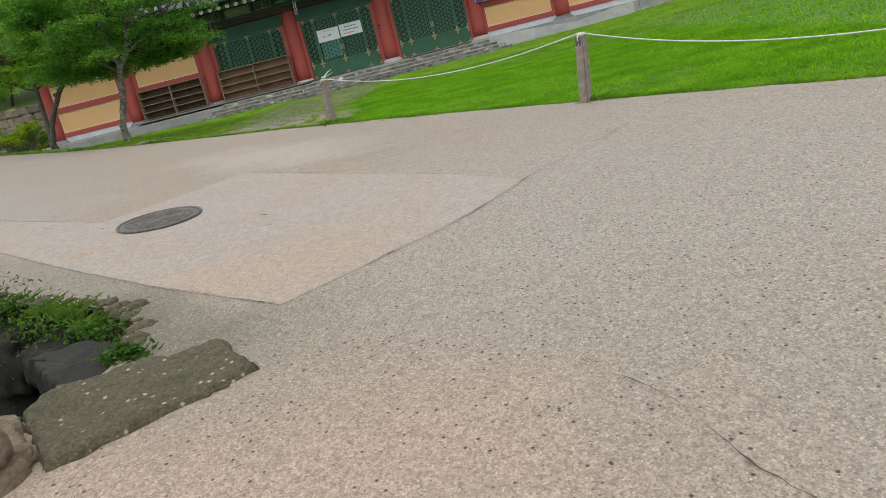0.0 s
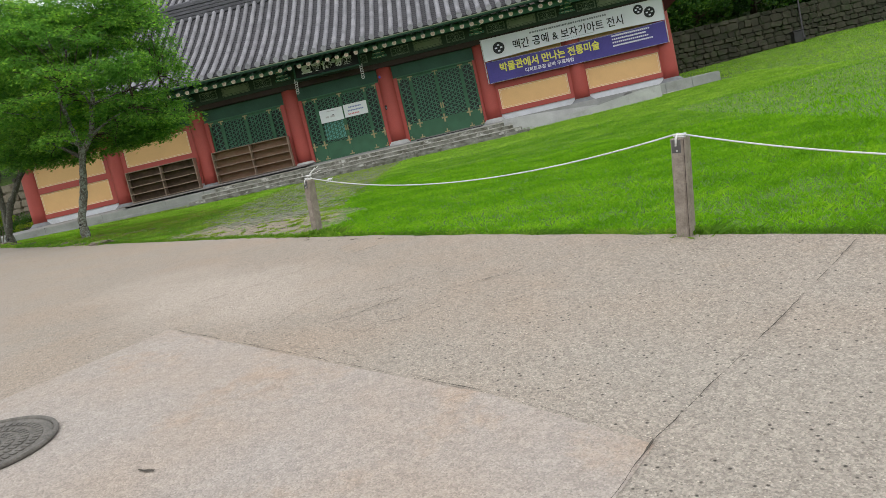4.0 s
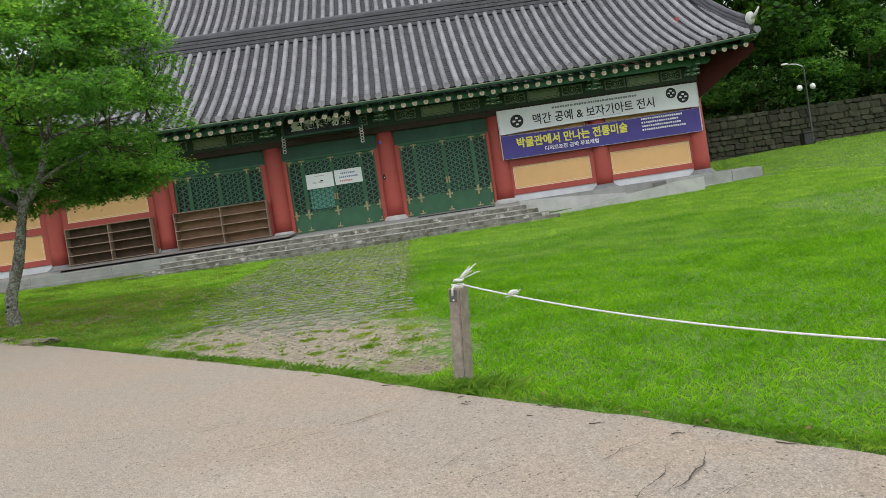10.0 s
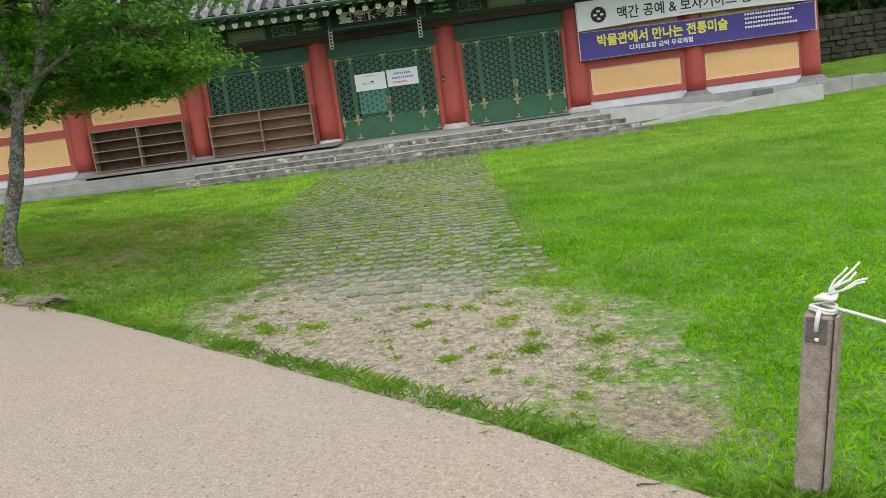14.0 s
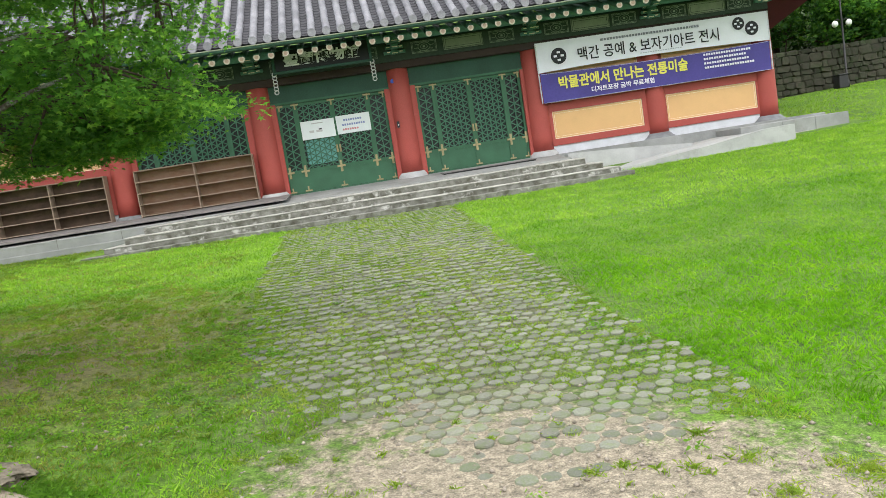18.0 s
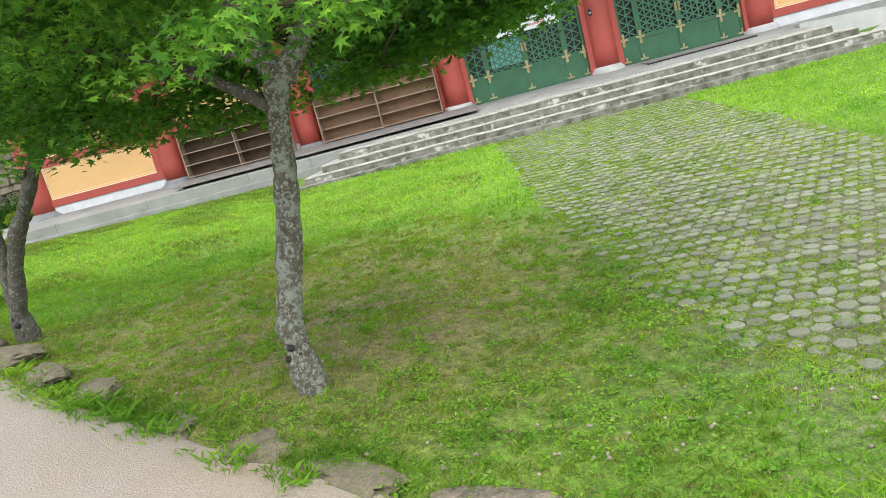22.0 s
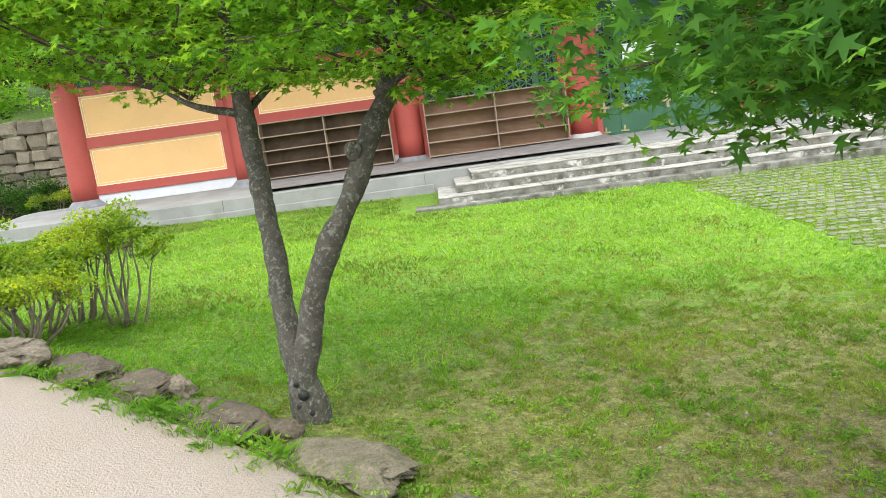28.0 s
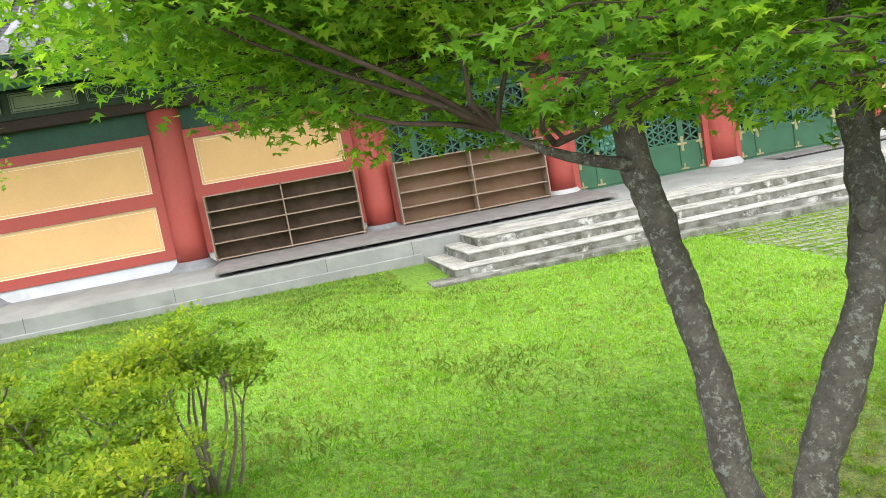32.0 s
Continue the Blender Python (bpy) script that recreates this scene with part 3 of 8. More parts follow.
# the last of these three blackens the drain's bed, shade in the colour
SAND, EARTH, PIT_DARK = (0.25, 0.216, 0.158), (0.17, 0.172, 0.05), (0.02, 0.019, 0.013)
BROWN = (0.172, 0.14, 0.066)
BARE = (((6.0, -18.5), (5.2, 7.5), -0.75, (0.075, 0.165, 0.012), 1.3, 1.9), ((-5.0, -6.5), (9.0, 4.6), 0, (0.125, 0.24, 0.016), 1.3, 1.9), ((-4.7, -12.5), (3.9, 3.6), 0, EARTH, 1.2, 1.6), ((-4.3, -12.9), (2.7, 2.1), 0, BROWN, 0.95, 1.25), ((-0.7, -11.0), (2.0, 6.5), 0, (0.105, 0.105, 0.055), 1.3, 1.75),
        ((-0.2, -16.65), (2.75, 1.75), -0.84, SAND, 1.25, 1.45), ((1.0, -18.2), (0.6, 0.4), -0.8, (0.20, 0.165, 0.115), 1.0, 1.6), ((-1.2, -25.8), (3.6, 1.5), -0.43, PIT_DARK, 1.6, 1.9))
M["soil"] = soil_material()
ground = tagged(sheet("ground", np.union1d(steps_to(-14, 14, 0.25, 900), np.arange(-3.5, 2.2, 0.0625)), np.union1d(steps_to(-29, 11, 0.25, 900), np.arange(-28, -23.5, 0.0625)), ground_z, M["soil"]), "sloping green lawn, worn bare beside the paved walk", "lawn", kind="structure")


def part(name, bm, mat, parent=None, label=""):
    """Links a bmesh as one mesh object, under a thing or a part."""
    me = bpy.data.meshes.new(name)
    bm.to_mesh(me)
    bm.free()
    me.materials.append(mat)
    ob = new(name, me)
    ob.parent = parent
    if label:
        ob["label"] = label
    return ob


def put(name, me, parent, m=None):
    """Another object on a mesh that exists."""
    ob = new(name, me)
    ob.parent = parent
    if m is not None:
        ob.matrix_basis = m
    return ob


def thing(name, label, category, at=(0, 0, 0), group="", kind=""):
    e = new(name)
    e.empty_display_size = 0.2
    e.location = at
    return tagged(e, label, category, group, kind)


def add_box(bm, x0, x1, y0, y1, z0, z1, bevel=0.0):
    m = Matrix.LocRotScale(((x0 + x1) / 2, (y0 + y1) / 2, (z0 + z1) / 2), None, (x1 - x0, y1 - y0, z1 - z0))
    made = bmesh.ops.create_cube(bm, size=1, matrix=m)
    if bevel:
        edges = {e for v in made["verts"] for e in v.link_edges}
        bmesh.ops.bevel(bm, geom=list(edges), offset=bevel, segments=1, affect="EDGES")
    return bm


def box(x0, x1, y0, y1, z0, z1, bevel=0.0):
    return add_box(bmesh.new(), x0, x1, y0, y1, z0, z1, bevel)


def add_tube(bm, path, radii, sides=8, cap=True):
    """A round bar along a path, its radius changing from point to point."""
    path = [Vector(p) for p in path]
    rings = []
    side = None
    for i, p in enumerate(path):
        d = (path[min(i + 1, len(path) - 1)] - path[max(i - 1, 0)]).normalized()
        if side is None:
            side = d.orthogonal().normalized()
        side = (side - d * side.dot(d)).normalized()
        up = d.cross(side)
        r = radii[i] if isinstance(radii, (list, tuple)) else radii
        rings.append([bm.verts.new(p + r * (math.cos(a) * side + math.sin(a) * up)) for a in (2 * math.pi * k / sides for k in range(sides))])
    for a, b in zip(rings, rings[1:]):
        for k in range(sides):
            bm.faces.new((a[k], a[(k + 1) % sides], b[(k + 1) % sides], b[k])).smooth = True
    if cap:
        bm.faces.new(rings[0][::-1])
        bm.faces.new(rings[-1])
    return bm


def tube(path, radii, sides=8):
    return add_tube(bmesh.new(), path, radii, sides)


# ---- road ----
def road_sheet():
    """A strip that follows the lawn's edge, with a rounded border dropping into the turf."""
    us = np.concatenate([np.arange(-30, -11, 1.0), np.arange(-11, 0.5, 0.2), np.arange(0.5, 6.5, 0.06), np.arange(6.5, 9, 0.2), np.arange(9, 26, 1.0)])
    vs = np.concatenate([[-0.06, 0.0, 0.03], np.arange(0.2, 1.8, 0.25), np.arange(1.8, 9, 0.07), np.arange(9, 16, 1.0)])
    verts, faces = [], []
    for u in us:
        ey = float(np.interp(u, EX, EY))
        jit = 0.05 * noise.noise((u * 1.7, 0, 3)) + 0.03 * noise.noise((u * 6, 0, 3))
        for v in vs:
            x, y = u - 0.66 * v, ey - 0.75 * v + jit
            x, y = rim(x, y)
            z = float(road_z(x, y)) + (0.035 if v > 0.01 else (0.025 if v >= 0 else -0.08))
            verts.append((x, y, z))
    k = len(vs)
    for i in range(len(us) - 1):
        for j in range(k - 1):
            q = (i * k + j, i * k + j + 1, (i + 1) * k + j + 1, (i + 1) * k + j)
            if all(drain_gap(verts[c][0], verts[c][1]) > 0.795 for c in q):
                faces.append(q)
    return mesh_object("road", verts, faces, M["road"], True)


road = tagged(road_sheet(), "tan washed-concrete road with exposed pebbles and cracks", "road", kind="structure")
RZ = 0.035


def on_road(x, y, up=0.004):
    return float(road_z(x, y)) + RZ + up


def flat_on_road(name, outline, mat, up, parent, label="", step=0.3):
    """A thin sheet that hugs the road inside an outline."""
    bm = bmesh.new()
    cx, cy = sum(p[0] for p in outline) / len(outline), sum(p[1] for p in outline) / len(outline)
    rings = []
    for s in (1.0, 0.85, 0.7, 0.55, 0.4, 0.25, 0.1):
        ring = []
        for i, a in enumerate(outline):
            b = outline[(i + 1) % len(outline)]
            for q in range(8):
                x, y = a[0] + (b[0] - a[0]) * q / 8, a[1] + (b[1] - a[1]) * q / 8
                x, y = cx + (x - cx) * s, cy + (y - cy) * s
                ring.append(bm.verts.new((x, y, on_road(x, y, up))))
        rings.append(ring)
    for a, b in zip(rings, rings[1:]):
        for i in range(len(a)):
            bm.faces.new((a[i], a[(i + 1) % len(a)], b[(i + 1) % len(a)], b[i])).smooth = True
    bm.faces.new(rings[-1])
    return part(name, bm, mat, parent, label)


concrete_patch = flat_on_road("concrete_patch", ((3.63, -24.85), (3.23, -25.41), (2.7, -25.95), (2.27, -26.37), (1.46, -25.84), (0.59, -25.2), (-0.43, -24.4), (-1.7, -23.6), (-2.4, -23.0), (-1.7, -22.8), (-0.6, -23.64), (-0.03, -24.0), (0.35, -23.4), (0.92, -22.36), (1.6, -22.95), (2.33, -23.59), (3.1, -24.25)), M["patch"], 0.002, road, "smoother pale concrete patch round the manhole")


def crack(points, wide, parent, seed, stray=1.0):
    """A jagged dark fissure across the road, opening and closing along its length."""
    rnd = random.Random(seed)
    bm = bmesh.new()
    left, right, open_ = [], [], []
    line = []
    for a, b in zip(points, points[1:]):
        nseg = max(3, int(math.dist(a, b) / 0.025))
        for i in range(nseg):
            x, y = a[0] + (b[0] - a[0]) * i / nseg, a[1] + (b[1] - a[1]) * i / nseg
            k = (noise.noise_vector((x * 9, y * 9, seed)) * 0.022 + noise.noise_vector((x * 31, y * 31, seed)) * 0.010) * stray
            line.append((x + k.x, y + k.y))
    line.append(points[-1])
    for i, (x, y) in enumerate(line):
        x2, y2 = line[min(i + 1, len(line) - 1)]
        x1, y1 = line[max(i - 1, 0)]
        d = Vector((x2 - x1, y2 - y1)).normalized()
        k = noise.noise((x * 4, y * 4, seed + 7)) + 0.6 * noise.noise((x * 17, y * 17, seed + 3))
        w = 0.5 * wide * max(0.06, 0.45 + 1.3 * k) * rnd.uniform(0.6, 1.2)
        open_.append(k > -0.22)
        for row, s in ((left, 1), (right, -1)):
            px, py = x - d.y * w * s, y + d.x * w * s
            row.append(bm.verts.new((px, py, on_road(px, py, 0.009))))
    for i in range(len(line) - 1):
        if open_[i] or i == 0:
            bm.faces.new((left[i], right[i], right[i + 1], left[i + 1]))
    bmesh.ops.delete(bm, geom=[v for v in bm.verts if not v.link_faces], context="VERTS")
    return part("crack", bm, M["crack"], parent)


for n_, (pts_, w_) in enumerate((
    (((2.27, -26.37), (2.7, -25.95), (3.23, -25.41), (3.63, -24.83)), 0.011), (((3.63, -24.83), (4.6, -23.8), (5.2, -23.15)), 0.010),
    (((1.46, -25.84), (2.27, -26.38)), 0.008), (((1.46, -25.85), (0.59, -25.21), (-0.43, -24.41), (-1.7, -23.6)), 0.010),
    (((3.63, -24.83), (3.1, -24.24), (2.33, -23.58), (1.6, -22.94), (0.92, -22.35)), 0.009), (((-0.03, -24.0), (-0.6, -23.63), (-1.7, -22.8)), 0.006),
    (((2.31, -23.4), (1.5, -22.9), (0.6, -22.6)), 0.004), (((1.67, -24.46), (1.75, -24.49)), 0.035), (((1.80, -24.80), (1.85, -24.82)), 0.015),
    (((3.24, -26.8), (3.53, -27.28), (3.82, -27.69), (3.92, -28.04), (4.3, -28.7)), 0.006),
    (((2.0, -20.7), (1.09, -21.55), (0.2, -22.0)), 0.005), (((3.38, -22.33), (2.31, -23.13)), 0.005),
    (((2.07, -20.49), (1.32, -21.33), (0.2, -22.3)), 0.006), (((0.2, -19.2), (-1.2, -19.4), (-2.4, -19.0)), 0.004),
    (((-0.9, -18.4), (-2.2, -17.9), (-3.6, -16.9)), 0.003), (((2.9, -22.0), (2.0, -22.9)), 0.004), (((4.4, -24.6), (5.6, -25.3)), 0.004), (((2.6, -21.4), (1.9, -22.3), (1.7, -23.0)), 0.004), (((3.0, -21.6), (2.5, -22.4), (2.3, -23.1)), 0.003), (((1.2, -20.1), (0.5, -21.0), (0.1, -21.9)), 0.003), (((0.6, -19.3), (-0.2, -20.3), (-0.5, -21.3)), 0.003), (((-1.6, -17.2), (-2.6, -18.0), (-3.4, -19.2)), 0.004), (((-3.9, -15.8), (-5.0, -16.5), (-6.1, -17.6)), 0.003))):
    crack(pts_, w_ * (0.55 if n_ < 5 else 0.8), road, n_, 0.3 if n_ < 5 else 0.8)
for n_, (a_, b_) in enumerate((((2.46, -23.05), (2.92, -22.86)), ((1.9, -22.95), (2.59, -22.55)), ((2.1, -22.3), (2.65, -22.12)), ((2.85, -22.56), (3.35, -22.39)), ((3.05, -23.12), (3.34, -23.02)), ((2.28, -23.25), (2.47, -23.08)), ((1.8, -20.93), (2.35, -20.29)), ((3.1, -22.5), (3.52, -22.35)), ((3.68, -23.04), (3.85, -23.06)))):
    mid_ = ((a_[0] + b_[0]) / 2 + 0.02, (a_[1] + b_[1]) / 2 - 0.03)
    crack((a_, mid_, b_), 0.007, road, 200 + n_)
cr = random.Random(31)
for n_ in range(34):
    x_, y_, len_ = cr.uniform(-0.6, 4.6), cr.uniform(-1.9, -0.5), cr.uniform(0.12, 0.45)
    y_ += float(np.interp(x_, EX, EY))
    dir_ = cr.uniform(0.3, 0.65)
    crack(((x_, y_), (x_ + 0.5 * len_, y_ + len_ * dir_ * 0.5 + 0.02), (x_ + len_, y_ + len_ * dir_)), cr.uniform(0.002, 0.005), road, 240 + n_)

M["dusty_iron"] = material("dusty_cast_iron", (0.20, 0.185, 0.165), 0.75, metal=0.15, vary=0.4, scale=20.0, fine=120, bump=0.5, other=(0.12, 0.112, 0.10))
manhole = thing("manhole_cover", "round dark cast-iron manhole cover set in concrete", "manhole cover", (0.72, -24.06, on_road(0.72, -24.06, 0.006)))
slope_ = Vector((-float(road_z(1.22, -24.06) - road_z(0.22, -24.06)), -float(road_z(0.72, -23.56) - road_z(0.72, -24.56)), 1)).normalized()
manhole.matrix_basis = Matrix.Translation(manhole.location) @ Vector((0, 0, 1)).rotation_difference(slope_).to_matrix().to_4x4()
mb = bmesh.new()
bmesh.ops.create_cone(mb, cap_ends=True, segments=40, radius1=0.31, radius2=0.31, depth=0.02)
part("plate", mb, M["dusty_iron"], manhole)
for r_ in (0.07, 0.13, 0.19, 0.25):
    mb = bmesh.new()
    for k_ in range(int(40 * r_ / 0.25) + 6):
        a_ = 2 * math.pi * k_ / (int(40 * r_ / 0.25) + 6)
        bmesh.ops.create_cube(mb, size=1, matrix=Matrix.Translation((r_ * math.cos(a_), r_ * math.sin(a_), 0.012)) @ Matrix.Rotation(a_, 4, "Z") @ Matrix.Diagonal((0.035, 0.022, 0.006, 1)))
    part("tread_ring", mb, M["dusty_iron"], manhole)
mb = bmesh.new()
add_tube(mb, [(0.325 * math.cos(2 * math.pi * k / 40), 0.325 * math.sin(2 * math.pi * k / 40), 0.008) for k in range(41)], 0.013, 6)
part("rim", mb, M["dusty_iron"], manhole)

# ---- the hall ----
COLS = (-13.72, -10.22, -6.77, -3.11, 0.52, 4.12, 7.39, 10.62)
FLOOR = 1.31
hall = thing("temple_hall", "long temple hall, red columns, green lattice doors, grey tiled roof", "building", (0, 0, 0))


def shared(bm, mat, name):
    me = bpy.data.meshes.new(name)
    bm.to_mesh(me)
    bm.free()
    me.materials.append(mat)
    return me


# stylobate with a floor that falls to its edge
bm = bmesh.new()
prof = ((0.6, 0.3), (0.6, FLOOR), (0.0, FLOOR), (-1.62, 1.17), (-1.68, 1.15), (-1.68, 0.3))
for xa, xb in ((-15.1, -8.9), (-8.9, -6.0), (-6.0, 4.35)):
    a = [bm.verts.new((xa, y, z)) for y, z in prof]
    b = [bm.verts.new((xb, y, z)) for y, z in prof]
    for i in range(6):
        bm.faces.new((a[i], b[i], b[(i + 1) % 6], a[(i + 1) % 6]))
    bm.faces.new(a[::-1]), bm.faces.new(b)
part("stylobate", bm, M["granite"], hall, "pale granite platform with a sloping floor")
for xj in (-12.6, -10.4, -8.0, -6.55):
    part("joint", box(xj - 0.003, xj + 0.003, -1.683, -1.64, 0.4, 1.165), M["mortar"], hall)
part("lower_course", box(-15.14, -6.4, -1.735, -1.684, 0.3, 0.935, 0.012), M["granite"], hall, "lower granite course of the platform")
part("foundation", box(4.35, 12.0, -0.45, 0.6, 0.3, 1.295, 0.01), M["granite"], hall)
# risers take a darker, blotchier stone colour than the treads
M["riser"] = material("dark_riser_stone", (0.245, 0.245, 0.22), 0.95, vary=0.4, scale=4.6, fine=60, bump=0.6, other=(0.085, 0.085, 0.062), stain=(0.45, 0.45, 0.42), stain_scale=3.0, stain_at=0.56, stain_soft=0.10)
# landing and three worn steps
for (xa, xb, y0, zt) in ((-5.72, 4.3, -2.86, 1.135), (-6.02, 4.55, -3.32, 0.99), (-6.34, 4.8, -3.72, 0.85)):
    part("riser", box(xa + 0.006, xb - 0.006, y0 + 0.006, -1.66, 0.35, zt - 0.032), M["riser"], hall, "dark mottled stone riser")
    cuts = [xa] + [xa + (xb - xa) * k / 6 + 0.15 * math.sin(7 * k + y0 * 9) for k in range(1, 6)] + [xb]
    for ca, cb_ in zip(cuts, cuts[1:]):
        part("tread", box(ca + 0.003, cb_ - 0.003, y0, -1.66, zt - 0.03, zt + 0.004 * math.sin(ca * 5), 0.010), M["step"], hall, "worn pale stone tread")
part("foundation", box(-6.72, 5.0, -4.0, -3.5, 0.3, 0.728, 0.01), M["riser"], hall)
# ramp on the east side of the steps: side wall, sloping slab, kerb
bm = bmesh.new()
rw = ((4.32, 1.27), (5.44, 1.22), (6.5, 1.14), (7.6, 1.05), (7.6, 0.5), (4.32, 0.5))
f0 = [bm.verts.new((x, -1.45, z)) for x, z in rw]
f1 = [bm.verts.new((x, -1.2, z)) for x, z in rw]
bm.faces.new(f0), bm.faces.new(f1[::-1])
for i in range(6):
    bm.faces.new((f0[i], f1[i], f1[(i + 1) % 6], f0[(i + 1) % 6]))
M["ramp"] = material("ramp_concrete", (0.43, 0.44, 0.43), 0.85, vary=0.22, scale=1.8, fine=90, bump=0.3, stain=(0.25, 0.255, 0.235), stain_scale=1.7, stain_at=0.55, stain_soft=0.2)
part("ramp_wall", bm, M["ramp"], hall, "pale concrete side wall of the ramp")
bm = bmesh.new()
rk = ((4.9, 0.76), (5.6, 0.80), (6.5, 0.89), (7.24, 0.955), (8.69, 1.135), (9.42, 1.15), (9.42, 0.4), (4.9, 0.4))
f0 = [bm.verts.new((x, -3.02, z)) for x, z in rk]
f1 = [bm.verts.new((x, -2.84, z)) for x, z in rk]
bm.faces.new(f0), bm.faces.new(f1[::-1])
for i in range(8):
    bm.faces.new((f0[i], f1[i], f1[(i + 1) % 8], f0[(i + 1) % 8]))
part("ramp_kerb", bm, M["ramp"], hall, "sloping granite kerb along the ramp")
bm = bmesh.new()
rs = ((4.4, 0.75), (5.4, 0.775), (8.6, 1.07), (9.4, 1.09), (9.4, 0.4), (4.4, 0.4))
f0 = [bm.verts.new((x, -2.84, z)) for x, z in rs]
f1 = [bm.verts.new((x, -0.46, z)) for x, z in rs]
bm.faces.new(f0), bm.faces.new(f1[::-1])
for i in range(6):
    bm.faces.new((f0[i], f1[i], f1[(i + 1) % 6], f0[(i + 1) % 6]))
part("ramp_slab", bm, M["ramp"], hall, "pale concrete ramp slab")
for xa, xb in ((8.77, 9.9), (9.91, 10.8), (10.81, 11.74)):
    part("platform_block", box(xa, xb, -1.75, -0.46, 0.4, 1.235, 0.012), M["granite"], hall, "cut granite block")
part("platform_base", box(9.43, 11.8, -1.80, -0.47, 0.3, 0.90, 0.01), M["step"], hall)

# walls
part("back_wall", box(-13.72, 10.62, 7.4, 7.6, 0.3, 6.5), M["plaster"], hall)
for xw in (-13.82, 10.52):
    part("side_wall", box(xw, xw + 0.2, 0.2, 7.4, 0.3, 6.5), M["red"], hall)
part("interior_floor", box(-13.6, 10.5, 0.6, 7.4, 1.2, 1.3), M["granite"], hall)

M["pad"] = material("pad_granite", (0.50, 0.50, 0.50), 0.9, vary=0.2, scale=3.0, fine=70, bump=0.4)
# columns on stone pads
cb = bmesh.new()
add_tube(cb, [(0, 0, z) for z in (0, 0.4, 1.2, 2.0, 3.14)], [0.30, 0.305, 0.30, 0.29, 0.28], 24)
col_me = shared(cb, M["red"], "column")
pb = bmesh.new()
add_tube(pb, [(0, 0, -0.12), (0, 0, 0.05), (0, 0, 0.145)], [0.43, 0.41, 0.335], 10)
pad_me = shared(pb, M["pad"], "pad_stone")
pb = bmesh.new()
add_tube(pb, [(0, 0, -0.12), (0, 0, 0.03), (0, 0, 0.05), (0, 0, 0.15)], [0.50, 0.48, 0.43, 0.33], 8)
grey_pad_me = shared(pb, material("blue_grey_pad_stone", (0.27, 0.285, 0.30), 0.9, vary=0.3, scale=5.0, fine=70, bump=0.6), "pad_stone")
for x in COLS:
    put("column", col_me, hall, Matrix.Translation((x, 0.08, FLOOR + 0.12)))
    put("pad_stone", pad_me if -4 < x < 5 else grey_pad_me, hall, Matrix.Translation((x, 0.08, FLOOR - 0.02)))


def panel_bay(xa, xb, rows, full=True):
    """A red timber frame with ochre plaster panels, a limewashed foot and a dark green head."""
    part("base_strip", box(xa, xb, -0.02, 0.3, FLOOR - 0.05, 1.52, 0.01), M["white"], hall, "limewashed wall foot")
    last = 1.522
    for z0, z1, pa, pb_ in rows:
        part("rail", box(xa, xb, -0.055, 0.25, last, z0), M["red"], hall)
        part("stile", box(xa, pa, -0.05, 0.25, z0, z1), M["red"], hall)
        part("stile", box(pb_, xb, -0.05, 0.25, z0, z1), M["red"], hall)
        part("plaster_panel", box(pa, pb_, -0.012, 0.2, z0, z1), M["yellow"], hall, "ochre yellow plaster panel")
        bm = bmesh.new()
        for q in (0.0, 0.055):
            wd = 0.02 if q == 0 else 0.008
            add_box(bm, pa + q, pb_ - q, -0.018, -0.01, z0 + q, z0 + q + wd)
            add_box(bm, pa + q, pb_ - q, -0.018, -0.01, z1 - q - wd, z1 - q)
            add_box(bm, pa + q, pa + q + wd, -0.018, -0.01, z0 + q + wd, z1 - q - wd)
            add_box(bm, pb_ - q - wd, pb_ - q, -0.018, -0.01, z0 + q + wd, z1 - q - wd)
        part("border_line", bm, M["cream"], hall, "pale painted border line")
        last = z1
    part("rail", box(xa, xb, -0.055, 0.25, last, last + 0.17), M["red"], hall)
    part("head_panel", box(xa, xb, 0.02, 0.25, last + 0.17, 4.12), M["dark_green"], hall, "dark green boarded head panel")


panel_bay(-13.45, -10.49, ((1.70, 2.49, -13.46 + 0.02, -10.65), (2.72, 3.56, -13.46 + 0.02, -10.65)))
panel_bay(-9.95, -7.04, ((1.72, 2.49, -9.80, -7.22), (2.72, 3.56, -9.80, -7.22)))
panel_bay(4.39, 7.12, ((1.70, 2.43, 4.47, 7.0), (2.66, 3.56, 4.47, 7.0)))
panel_bay(7.66, 10.35, ((1.70, 2.43, 7.68, 10.37 - 0.06), (2.66, 3.56, 7.68, 10.31)))


